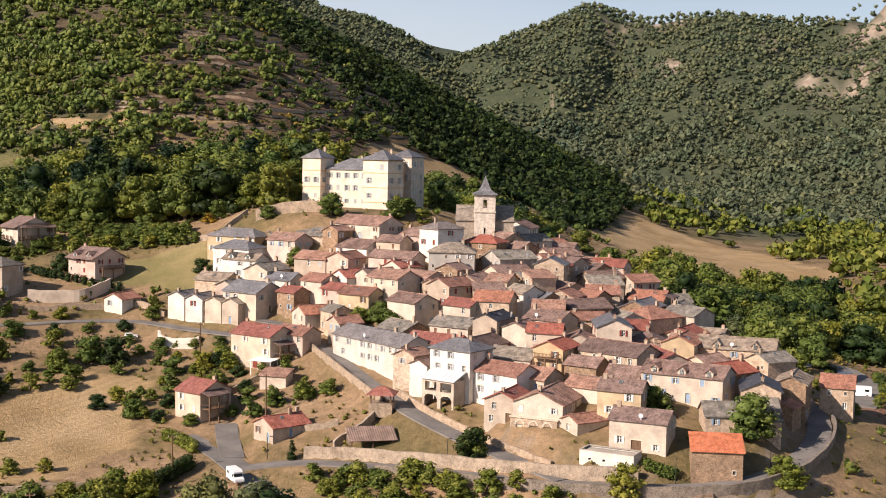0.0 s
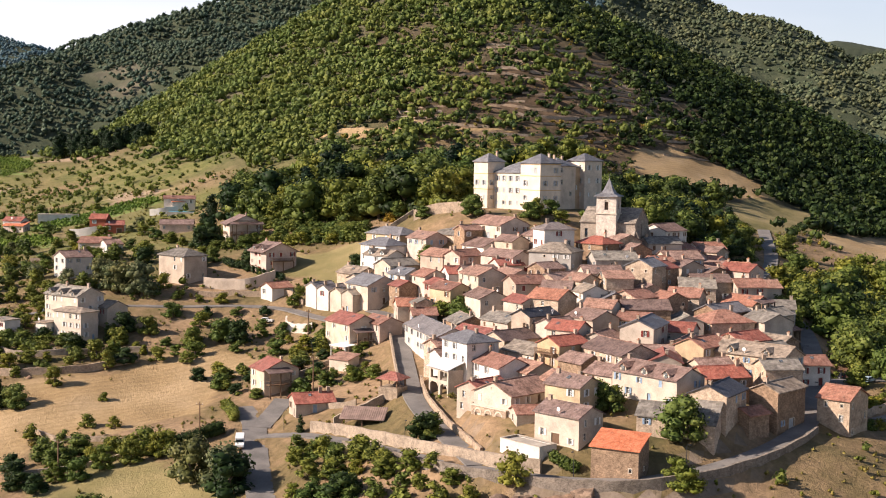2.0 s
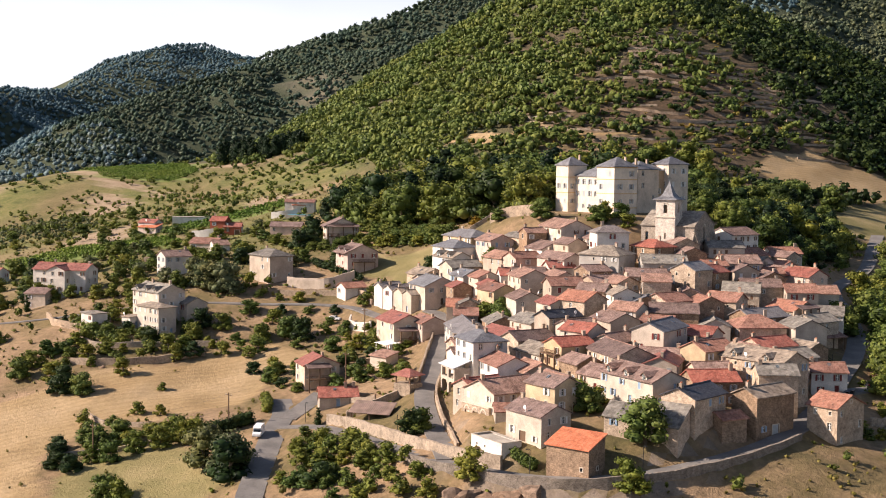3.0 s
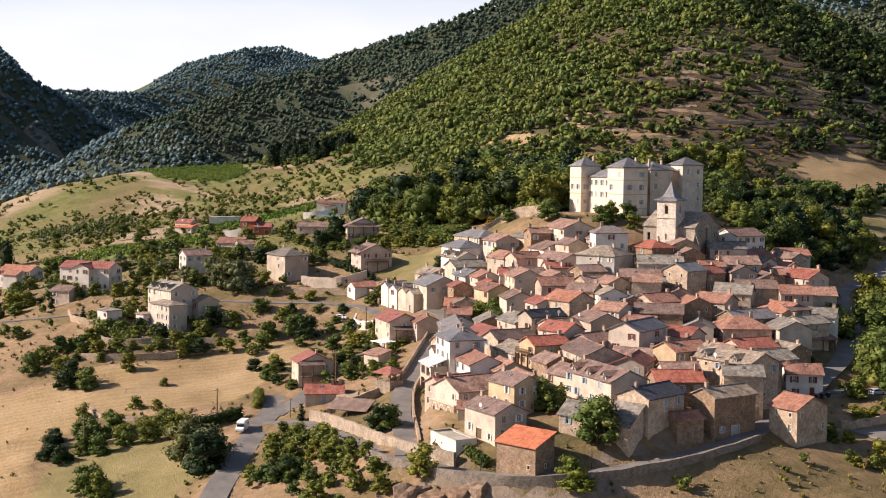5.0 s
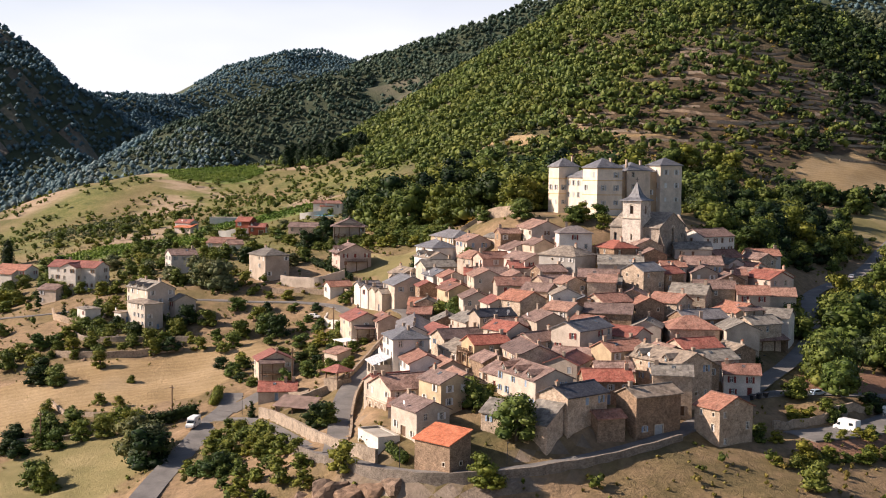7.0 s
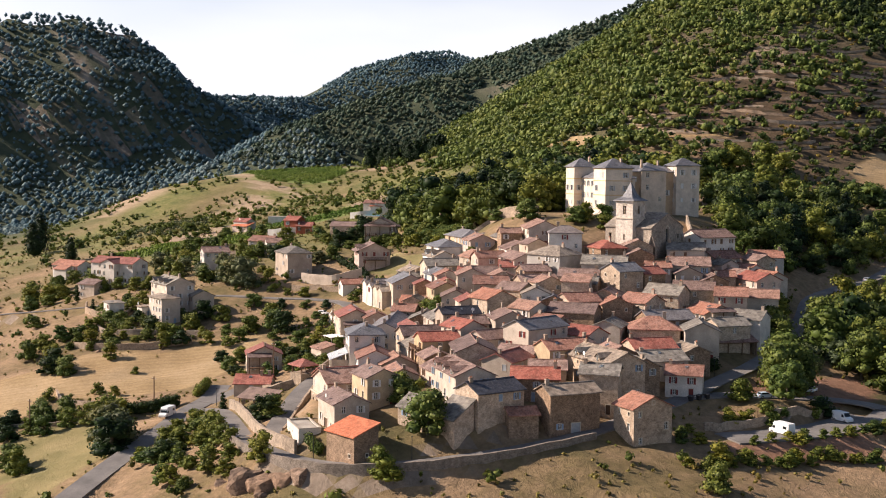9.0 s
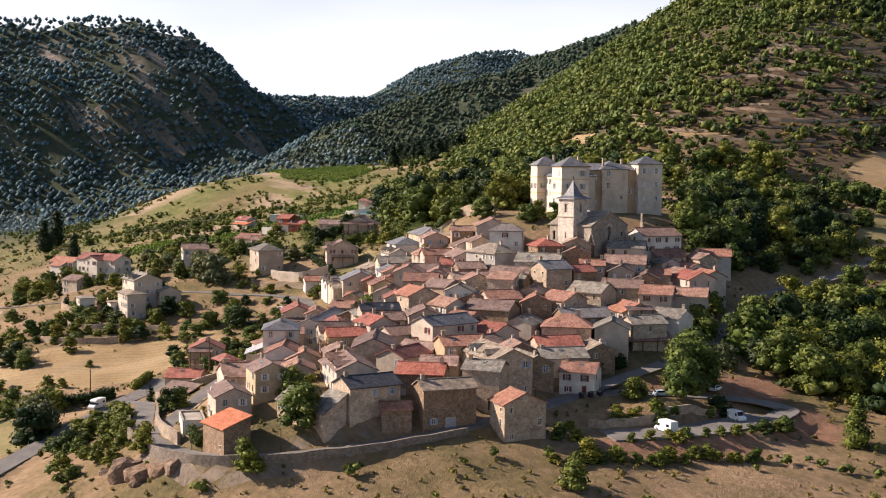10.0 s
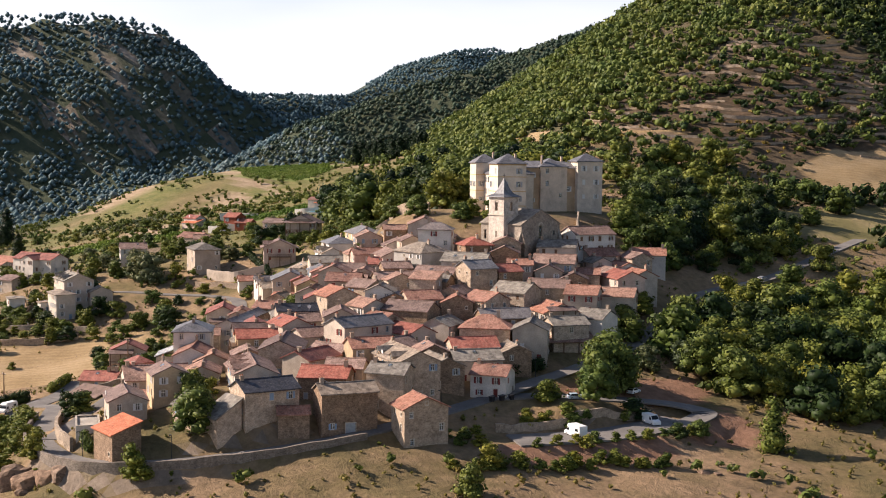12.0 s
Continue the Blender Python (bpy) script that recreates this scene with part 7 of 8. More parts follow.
# ---- woods and scrub past counting ----
def scrub(name, xs, ys, size, mat, label, cards, leaf, seed, clumps=2):
    """Many bushes or far trees in one mesh: each a core and some leaf cards."""
    r = np.random.default_rng(seed)
    protos = []
    for i in range(5):
        lobes = [(r.normal() * 0.28, r.normal() * 0.28, 0.55 + r.uniform(-0.12, 0.35), r.uniform(0.4, 0.58)) for _ in range(clumps)] if clumps > 1 else [(0, 0, 0.6, 0.6)]
        protos.append(leafage(r, lobes, cards, leaf, clumps == 1))
    z = height(xs, ys)
    pick = r.integers(0, 5, len(xs))
    turn, squash = r.uniform(0, 6.28, len(xs)), r.uniform(0.75, 1.25, len(xs))
    V, F, n = [], [], 0
    for i, (pv, pf) in enumerate(protos):
        k = np.where(pick == i)[0]
        if not len(k):
            continue
        c, s = np.cos(turn[k])[:, None], np.sin(turn[k])[:, None]
        q = np.empty((len(k), len(pv), 3))
        q[..., 0] = (pv[:, 0] * c - pv[:, 1] * s) * size[k, None] + xs[k, None]
        q[..., 1] = (pv[:, 0] * s + pv[:, 1] * c) * size[k, None] + ys[k, None]
        q[..., 2] = (pv[:, 2] - 0.08) * size[k, None] * squash[k, None] + z[k, None]
        V.append(q.reshape(-1, 3))
        F.append((pf[None] + (n + len(pv) * np.arange(len(k)))[:, None, None]).reshape(-1, 3))
        n += len(k) * len(pv)
    return tagged(new(name, tri_mesh(name, np.concatenate(V), np.concatenate(F), mat)), label, "vegetation", kind="stuff")


def spread(x0, x1, y0, y1, gap, seed, keep):
    r = np.random.default_rng(seed)
    nx_, ny_ = int((x1 - x0) / gap), int((y1 - y0) / gap)
    a, c = np.meshgrid(np.arange(nx_), np.arange(ny_))
    x = x0 + (a.ravel() + r.uniform(0, 1, a.size)) * gap
    y = y0 + (c.ravel() + r.uniform(0, 1, a.size)) * gap
    k = r.random(a.size) < keep(x, y)
    return x[k], y[k], r


def crops(x, y):
    hit = np.zeros(len(x), bool)
    for p_ in GOLD + MEADOW + VINE:
        hit |= inside(x, y, p_)
    return hit


def clear(x, y):
    ok = np.ones(len(x), bool)
    for cx, cy, reach, hl, hw, a in FOOTPRINTS:
        ok &= np.hypot(x - cx, y - cy) > reach + 1.5
    for line, width in ROADS.values():
        ok &= along(x, y, line)[0] > width / 2 + 1.2
    return ok


def terraces(x, y):
    return sigmoid((y - 441) / 10) * sigmoid((574 - y) / 12) * sigmoid((x + 138 + 38 * rumple(x, y, 107, 33)) / 14) * sigmoid((15 - x) / 19)


def hill_cover(x, y):
    patch = 0.62 + 0.42 * rumple(x, y, 60, 41) + 0.25 * rumple(x, y, 22, 42)
    d = np.clip(patch + 0.25, 0.08, 1) * sigmoid((y - 405) / 16)
    d = np.where((x > -20 - np.maximum(y - 515, 0)) & (y > 425), np.maximum(d, 0.92), d)
    d = np.where((y > 566) & (x > -130), np.maximum(d, 0.92), d)
    step = (slopes(x, y) + 2.5 * rumple(x, y, 92, 21)) / STEP
    step = step - np.floor(step)
    edge = 0.62 + 1.2 * np.exp(-((step - 0.1) / 0.13) ** 2)
    d = np.where((terraces(x, y) > 0.4) & (x < -12), np.clip((rumple(x, y, 45, 43) * 0.6 + 0.72) * edge, 0.22, 0.97), d)
    return np.where(crops(x, y), 0.0, d)


x, y, r = spread(-330, 90, 395, 700, 2.7, 51, hill_cover)
half_ = sigmoid((x + 95 + 25 * rumple(x, y, 70, 44)) / 12)
left = r.random(len(x)) > half_
low_left = (x < -118) & (y < 506 - 0.75 * np.maximum(x + 275, 0) + 12 * rumple(x, y, 50, 78))
left = left & ~low_left
free_ = ~low_left
low_left &= r.random(len(x)) < 0.12 + 0.3 * (rumple(x, y, 38, 83) > 0.2)
scrub("hillside_bushes", x[low_left], y[low_left], r.uniform(0.9, 2.4, low_left.sum()), LIME, "yellow-green bushes on the lower hillside", 18, 0.22, 79)
scrub("hill_scrub", x[left], y[left], r.uniform(1.4, 4.8, left.sum()), HILL, "bright green oak scrub on the sunny hillside", 18, 0.22, 61)
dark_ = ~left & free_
# nearly all flank trees take dark leaves, painting the shade of that side
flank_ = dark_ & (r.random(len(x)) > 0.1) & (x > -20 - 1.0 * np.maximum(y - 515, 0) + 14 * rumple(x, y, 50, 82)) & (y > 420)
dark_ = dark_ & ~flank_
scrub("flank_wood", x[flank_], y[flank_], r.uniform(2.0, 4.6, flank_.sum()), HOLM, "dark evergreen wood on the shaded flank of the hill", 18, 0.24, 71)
tone = r.random(len(x)) + 0.5 * rumple(x, y, 24, 85)
for name_, k, mat_, words_ in (("hill_wood", tone < 0.42, OAK, "green oak scrub on the terraced hillside"), ("hill_thicket", (tone >= 0.42) & (tone < 0.82), HOLM, "dark thicket on the terraced hillside"), ("hill_heath", tone >= 0.82, DRY, "dry ochre heath on the terraced hillside")):
    k = k & dark_
    scrub(name_, x[k], y[k], (0.8 + 3.0 * r.random(k.sum()) ** 1.7) * (0.55 if mat_ is DRY else 1.0), mat_, words_, 18, 0.22, 62)
# dry-stone walls of the old terraces
wall_x, wall_y = np.meshgrid(np.arange(-136.0, 6.0, 2.0), np.arange(441.0, 575.0, 0.5), indexing="ij")
rises = (slopes(wall_x.ravel(), wall_y.ravel()) + 2.5 * rumple(wall_x.ravel(), wall_y.ravel(), 92, 21)).reshape(wall_x.shape) / STEP
kept = (terraces(wall_x.ravel(), wall_y.ravel()) > 0.5).reshape(wall_x.shape)
for level in range(16, 52):
    line, stop = [], 0
    for i in range(len(wall_x)):
        k = int(np.argmax(rises[i] > level + 0.05))
        if k > 0 and kept[i, k] and len(line) * 2 < stop:
            line.append((wall_x[i, k], wall_y[i, k], ground_at(wall_x[i, k], wall_y[i, k])))
            continue
        if len(line) > 4:
            wall_along(line, 0.0, 0.4, rnd.uniform(0.4, 0.8), 0.7, STONE_WALL, "low dry-stone wall of an old hill terrace", "terrace_wall")
        line, stop = [], rnd.uniform(15, 50) if rnd.random() < 0.12 else 0


def low_cover(x, y):
    d = np.clip(0.36 + 0.5 * rumple(x, y, 55, 45) + 0.3 * rumple(x, y, 18, 46), 0.03, 0.8)
    d = d * np.where((x > -60) & (x < 68) & (y < 330) & (y > 168), 0.10, np.where((x > -125) & (x < 68) & (y < 330), 0.8, 1.15))
    d = np.where((x > 70) & (y > 262), np.maximum(d, 0.35), d)
    d = d * np.where(y < 262, 0.35, 1.0) * np.where((x < -110) & (y > 262), np.where(rumple(x, y, 44, 93) > 0.1, 0.5, 0.12), 1.0)
    return np.where(crops(x, y) | ~clear(x, y), 0.0, d) * (y < 400)


x, y, r = spread(-430, 260, 150, 400, 3.2, 52, low_cover)
q = r.random(len(x)) + 0.35 * rumple(x, y, 40, 72)
for name_, k, mat_, words_ in (("valley_scrub", q < 0.4, OAK, "low green bushes scattered over dry slopes"), ("valley_bushes", (q >= 0.4) & (q < 0.8), LIME, "yellow-green bushes scattered over dry slopes"), ("dry_scrub", q >= 0.8, DRY, "dry ochre scrub scattered over the slopes")):
    scrub(name_, x[k], y[k], r.uniform(0.8, 2.4, k.sum()) * np.where(mat_ is DRY, 0.6, 1.0), mat_, words_, 22, 0.22, 63)
# tufts of dry grass
x, y, r = spread(-300, 140, 145, 420, 2.0, 73, lambda x, y: np.clip(0.25 + 0.5 * rumple(x, y, 33, 74), 0.03, 0.6) * clear(x, y) * np.where(crops(x, y), 0.06, 1))
scrub("grass_tufts", x, y, r.uniform(0.25, 0.75, len(x)), DRY, "tufts of dry yellow grass on the slopes", 7, 0.34, 75, 1)
x, y, r = spread(-128, 68, 165, 335, 2.1, 57, lambda x, y: np.clip(0.12 + 0.5 * rumple(x, y, 26, 57), 0, 0.5) * clear(x, y) * ~crops(x, y))
scrub("weeds", x, y, r.uniform(0.3, 0.9, len(x)), LIME, "weeds and small bushes between the houses", 9, 0.3, 66, 1)
x, y, r = spread(-560, -180, 330, 560, 3.2, 53, lambda x, y: np.where(crops(x, y), 0, np.clip(0.10 + 0.45 * rumple(x, y, 46, 47), 0.01, 0.45)) * (y < 405) + np.where(crops(x, y), 0, np.clip(0.12 + 0.4 * rumple(x, y, 40, 94), 0.02, 0.4)) * (y >= 405))
scrub("slope_scrub", x, y, r.uniform(0.8, 2.3, len(x)), LIME, "scrub on the slope below the vineyard", 20, 0.24, 64)
x, y, r = spread(90, 780, 330, 1150, 6.2, 54, lambda x, y: np.where(crops(x, y), 0, np.clip(0.45 + 0.6 * rumple(x, y, 110, 48) + 0.6 * sigmoid((y - 640) / 30), 0.05, 1.0)))
near_ = y < 640 + 40 * rumple(x, y, 90, 80)
scrub("valley_wood", x[near_], y[near_], r.uniform(2.8, 6.0, near_.sum()), OAK, "trees and hedges over the valley floor", 16, 0.28, 65, 2)
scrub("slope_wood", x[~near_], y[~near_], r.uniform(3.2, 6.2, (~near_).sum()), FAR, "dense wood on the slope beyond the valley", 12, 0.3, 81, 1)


def far_cover(x, y):
    e = 4.0
    zx, zy = (height(x + e, y) - height(x - e, y)) / (2 * e), (height(x, y + e) - height(x, y - e)) / (2 * e)
    steep = np.hypot(zx, zy)
    d = np.clip(0.98 + 0.25 * rumple(x, y, 120, 49) + 0.2 * rumple(x, y, 45, 50), 0.78, 1.0)
    return d * (steep < 2.4) * (crag(x, y) < 0.6)


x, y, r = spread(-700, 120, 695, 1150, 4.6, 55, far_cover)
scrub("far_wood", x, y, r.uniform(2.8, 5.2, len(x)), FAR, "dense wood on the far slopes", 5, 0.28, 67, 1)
x, y, r = spread(-1450, 760, 560, 2250, 6.0, 56, lambda x, y: far_cover(x, y) * np.where((x > -700) & (x < 120) & (y < 1150), 0, 1) * np.where((x > 90) & (y < 1150), 0, 1) * (y > 560) * np.where((x > -620) & (y < 720), 0, 1)  * np.where(y > 1750, 0, 1) * (np.abs(x + 0.62 * y - 250) < 1150))
size_ = r.uniform(3.6, 6.2, len(x))
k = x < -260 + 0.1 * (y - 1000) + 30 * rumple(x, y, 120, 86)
scrub("mountain_wood", x[k], y[k], size_[k], HAZE_BLUE, "blue-green forest over the distant mountains", 4, 0.26, 68, 1)
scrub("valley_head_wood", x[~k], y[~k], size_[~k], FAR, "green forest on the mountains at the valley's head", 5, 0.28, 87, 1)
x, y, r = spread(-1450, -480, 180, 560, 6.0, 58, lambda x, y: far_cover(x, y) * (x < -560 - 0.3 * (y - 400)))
scrub("gorge_wood", x, y, r.uniform(3.8, 6.2, len(x)), HAZE_BLUE, "forest on the shaded far side of the gorge", 4, 0.26, 69, 1)
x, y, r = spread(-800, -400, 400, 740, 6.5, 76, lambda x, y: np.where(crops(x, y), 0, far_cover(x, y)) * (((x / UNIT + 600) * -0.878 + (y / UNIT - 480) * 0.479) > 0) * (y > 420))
scrub("gorge_edge_wood", x, y, r.uniform(3.2, 5.6, len(x)), HAZE_BLUE, "wood on the slope that falls to the gorge", 5, 0.28, 77, 1)
# vine rows and an orchard
for n_, (poly_, gap_, step_, size_, mat_, name_, words_) in enumerate(((VINE[0], 2.4, 1.1, 1.0, VINES, "vineyard_rows", "rows of green vines on the shoulder of the hill"), (VINE[1], 2.4, 1.1, 1.0, VINES, "vine_rows", "rows of green vines below the hillside"), (VINE[2], 2.4, 1.1, 1.0, VINES, "vine_strip", "short rows of green vines beside a red house"), (VINE[3], 2.4, 1.1, 1.0, VINES, "vine_plot", "narrow plot of green vines beside the track"), ([(-337, 373), (-324, 393), (-291, 389), (-235, 347), (-227, 319), (-245, 309)], 4.6, 3.0, 1.3, OLIVE, "orchard_rows", "rows of small olive trees on the tan slope"))):
    r = np.random.default_rng(400 + n_)
    u, q = np.meshgrid(np.arange(-90, 90, step_), np.arange(-90, 90, gap_))
    u, q = u.ravel() + r.normal(0, 0.15, u.size), q.ravel() + r.normal(0, 0.15, u.size)
    cx_, cy_ = np.mean([p_[0] for p_ in poly_]), np.mean([p_[1] for p_ in poly_])
    x, y = cx_ + 0.86 * u - 0.5 * q, cy_ + 0.5 * u + 0.86 * q
    k = inside(x, y, poly_)
    scrub(name_, x[k], y[k], size_ * r.uniform(0.75, 1.25, k.sum()), mat_, words_, 12, 0.3, 410 + n_, 1)
# a stand of dark pines on the shoulder of the hill
pines = random.Random(59)
for i in range(26):
    u = i / 25
    x, y = -320 + 52 * u + pines.uniform(-1.5, 1.5), 510 + 3 * u + pines.uniform(-4, 6)
    plant("k", x, y, pines.uniform(7.5, 11.5))


# ---- sheds, verandas and other small buildings ----
RUST = plain("rusty_sheet", (0.36, 0.25, 0.20), 0.7, 0.1, 0.55, 0.6)
SHEET = plain("clear_roof_sheet", (0.62, 0.64, 0.66), 0.25, vary=0.2)
CANVAS = plain("white_canvas", (0.78, 0.76, 0.72), 0.8, vary=0.1)
CONCRETE = plaster("concrete", (0.50, 0.46, 0.40))
ROCK = rubble("grey_rock", (0.31, 0.225, 0.165), (0.16, 0.115, 0.085), 0.9)
odd = random.Random(77)


def posts(parent, places, z0, z1, thick, mat, name="post"):
    for x, y in places:
        v, f = [], []
        box(v, f, x - thick / 2, x + thick / 2, y - thick / 2, y + thick / 2, z0, z1)
        link_mesh(name, v, f, mat, parent)


def corrugated(v, f, x0, x1, y0, y1, z_low, z_high, wave=0.05, step=0.35):
    """A sheet that rises along y with waves along x."""
    k = int((x1 - x0) / step) * 2
    for i in range(k + 1):
        x, h = x0 + (x1 - x0) * i / k, wave * (i % 2)
        v += [(x, y0, z_low + h), (x, y1, z_high + h), (x, y1, z_high + h - 0.06), (x, y0, z_low + h - 0.06)]
    for i in range(k):
        n = 4 * i
        f += [(n, n + 4, n + 5, n + 1), (n + 3, n + 2, n + 6, n + 7), (n, n + 3, n + 7, n + 4), (n + 1, n + 5, n + 6, n + 2)]
    f += [(0, 1, 2, 3), (len(v) - 4, len(v) - 1, len(v) - 2, len(v) - 3)]


def open_shed(x, y, turn, length, deep, low, high, roof, wall, label, base=None):
    """A lean-to roof on posts before a back wall."""
    ob = new("open_shed")
    z = min(ground_at(x + u, y + q) for u in (-2, 0, 2) for q in (-1.5, 1.5)) - 0.2 if base is None else base
    ob.matrix_basis = Matrix.Translation((x, y, z)) @ Matrix.Rotation(turn, 4, "Z")
    tagged(ob, label, "shed")
    v, f = [], []
    corrugated(v, f, -length / 2 - 0.3, length / 2 + 0.3, -deep / 2 - 0.3, deep / 2 + 0.3, low, high)
    link_mesh("roof", v, f, roof, ob)
    v, f = [], []
    box(v, f, -length / 2, length / 2, deep / 2 - 0.4, deep / 2, 0, high - 0.2)
    link_mesh("back_wall", v, f, wall, ob)
    v, f = [], []
    box(v, f, length / 2 - 0.4, length / 2, -deep / 2 + 0.3, deep / 2 - 0.41, 0, low - 0.2)
    link_mesh("side_wall", v, f, wall, ob)
    n = max(2, int(length / 2.6))
    posts(ob, [(-length / 2 + 0.2 + (length - 0.4) * i / n, -deep / 2 + 0.15) for i in range(n + 1)], 0, low - 0.08, 0.18, WOOD)
    v, f = [], []
    box(v, f, -length / 2 - 0.1, length / 2 + 0.1, -deep / 2 + 0.08, -deep / 2 + 0.22, low - 0.2, low - 0.06)
    link_mesh("beam", v, f, WOOD, ob)
    FOOTPRINTS.append((x, y, length / 2 + 1, length / 2, deep / 2, turn))
    return ob


open_shed(-10.2, 193.6, radians(14), 7.0, 3.6, 2.0, 3.4, RUST, STONE_WALL, "open stone shed with a rusty corrugated roof")
open_shed(49.6, 256.4, radians(60), 9.0, 5.0, 2.4, 4.2, ROOF["tile"], STONE_WALL, "open barn under a long lean-to tile roof")

# hut on posts over a stone base, by the street
hut = new("garden_pavilion")
hz = ground_at(-9.2, 203.2)
hut.matrix_basis = Matrix.Translation((-9.0, 203.0, hz - 0.4)) @ Matrix.Rotation(radians(-8), 4, "Z")
tagged(hut, "small pavilion with a red hipped tile roof on posts over stone", "pavilion")
v, f = [], []
box(v, f, -1.9, 1.9, -1.7, 1.7, 0, 2.2)
link_mesh("base", v, f, STONE_WALL, hut)
posts(hut, [(-1.6, -1.4), (1.6, -1.4), (1.6, 1.4), (-1.6, 1.4)], 2.2, 3.7, 0.2, WOOD)
e = [(-2.3, -2.1, 3.7), (2.3, -2.1, 3.7), (2.3, 2.1, 3.7), (-2.3, 2.1, 3.7)]
v = [*e, (-0.5, 0, 4.8), (0.5, 0, 4.8), *[(a, c, d - 0.14) for a, c, d in e]]
f = [(0, 1, 5, 4), (1, 2, 5), (2, 3, 4, 5), (3, 0, 4), (0, 6, 7, 1), (1, 7, 8, 2), (2, 8, 9, 3), (3, 9, 6, 0), (9, 8, 7, 6)]
link_mesh("roof", v, f, ROOF["red"], hut)

# veranda with two wide arches and a glazed roof before the slate-roofed house
ver = new("veranda")
ver.matrix_basis = Matrix.Translation((-0.1, 201.8, 5.6)) @ Matrix.Rotation(radians(-37.6), 4, "Z")
tagged(ver, "cream stone veranda with wide arches and a glazed lean-to roof", "veranda")
v, f = [], []
arches = [(0.5, 3.1, 0.0, 2.9), (3.8, 6.0, 0.0, 2.9), (0.6, 2.9, 3.5, 5.0), (3.7, 5.9, 3.5, 5.0)]
wall_piece(v, f, (-3.2, 0, 0), (1, 0), (0, -1), 6.4, 5.4, arches, depth=0.45)
wall_piece(v, f, (3.2, 0, 0), (0, 1), (1, 0), 3.0, 5.4, [])
wall_piece(v, f, (-3.2, 3.0, 0), (0, -1), (-1, 0), 3.0, 5.4, [(0.6, 2.4, 3.5, 5.0)], depth=0.45)
link_mesh("wall", v, f, WALL["cream"], ver)
v, f = [], []
box(v, f, -3.18, 3.18, 0.46, 3.0, 3.05, 3.3)
link_mesh("floor_slab", v, f, CONCRETE, ver)
v, f = [], []
slab(v, f, [(-3.5, -0.35, 5.45), (3.5, -0.35, 5.45), (3.5, 3.0, 6.7), (-3.5, 3.0, 6.7)], 0.08)
roof_ob = link_mesh("glazed_roof", v, f, SHEET, ver)
for i in range(8):
    v, f = [], []
    x = -3.4 + 6.8 * i / 7
    slab(v, f, [(x - 0.04, -0.37, 5.5), (x + 0.04, -0.37, 5.5), (x + 0.04, 3.0, 6.76), (x - 0.04, 3.0, 6.76)], 0.05)
    link_mesh("glazing_bar", v, f, WHITE, roof_ob)
for u, w_ in ((-1.4, 1.3), (1.7, 1.1)):
    v = [(r * math.cos(q), y_, r * math.sin(q) * 0.55) for y_ in (-0.06, 0.1) for r in (w_ + 0.16, w_ - 0.05) for q in np.linspace(0, math.pi, 11)]
    f = [(i, i + 11, i + 12, i + 1) for i in range(10)] + [(i, i + 1, i + 23, i + 22) for i in range(10)] + [(i + 11, i + 33, i + 34, i + 12) for i in range(10)]
    link_mesh("arch", v, f, SURROUND, ver, at=Matrix.Translation((u, 0, 2.35)))

# white garage block beside the road
gar = new("garage")
gar.matrix_basis = Matrix.Translation((24.2, 175.1, 2.3)) @ Matrix.Rotation(radians(-27), 4, "Z")
tagged(gar, "flat-roofed white rendered garage built into the bank", "garage")
v, f = [], []
wall_piece(v, f, (-3.95, -1.75, 0), (1, 0), (0, -1), 7.9, 3.9, [(1.3, 1.9, 1.0, 1.7), (3.4, 3.8, 2.6, 2.9), (1.3, 1.7, 2.6, 2.9)], depth=0.3)
wall_piece(v, f, (3.95, -1.75, 0), (0, 1), (1, 0), 3.5, 3.9, [])
wall_piece(v, f, (3.95, 1.75, 0), (-1, 0), (0, 1), 7.9, 3.9, [])
wall_piece(v, f, (-3.95, 1.75, 0), (0, -1), (-1, 0), 3.5, 3.9, [(1.2, 2.1, 0.4, 2.3)], depth=0.3)
link_mesh("wall", v, f, WALL["white"], gar)
v, f = [], []
box(v, f, -3.7, 3.7, -1.5, 1.5, 3.55, 3.7)
link_mesh("flat_roof", v, f, CONCRETE, gar)
v, f = [], []
for q in ((-4.0, 4.0, -1.8, -1.5), (-4.0, 4.0, 1.5, 1.8), (-4.0, -3.7, -1.498, 1.498), (3.7, 4.0, -1.498, 1.498)):
    box(v, f, *q, 3.9, 3.99)
link_mesh("coping", v, f, CONCRETE, gar)
d = new("door", DOORS[0][2])
d.parent = gar
d.matrix_basis = Matrix.Translation((-3.95, 0.1, 1.35)) @ Matrix.Rotation(math.pi / 2, 4, "Z")

# pergola, pool, terrace
perg = new("pergola")
pz = ground_at(-32.0, 231.0)
perg.matrix_basis = Matrix.Translation((-32.0, 231.0, pz)) @ Matrix.Rotation(radians(-20), 4, "Z")
tagged(perg, "white garden pergola with a canvas top on thin posts", "pergola")
posts(perg, [(-2, -1.4), (2, -1.4), (2, 1.4), (-2, 1.4)], -0.3, 2.3, 0.12, WHITE)
v, f = [], []
slab(v, f, [(-2.3, -1.7, 2.4), (2.3, -1.7, 2.4), (2.3, 1.7, 2.55), (-2.3, 1.7, 2.55)], 0.1)
link_mesh("canopy", v, f, CANVAS, perg)
tbl = new("garden_table")
tbl.matrix_basis = Matrix.Translation((-32.0, 231.0, pz))
tagged(tbl, "dark garden table under the pergola", "table")
v, f = [], []
box(v, f, -0.9, 0.9, -0.45, 0.45, 0.7, 0.75)
link_mesh("tabletop", v, f, WOOD, tbl)
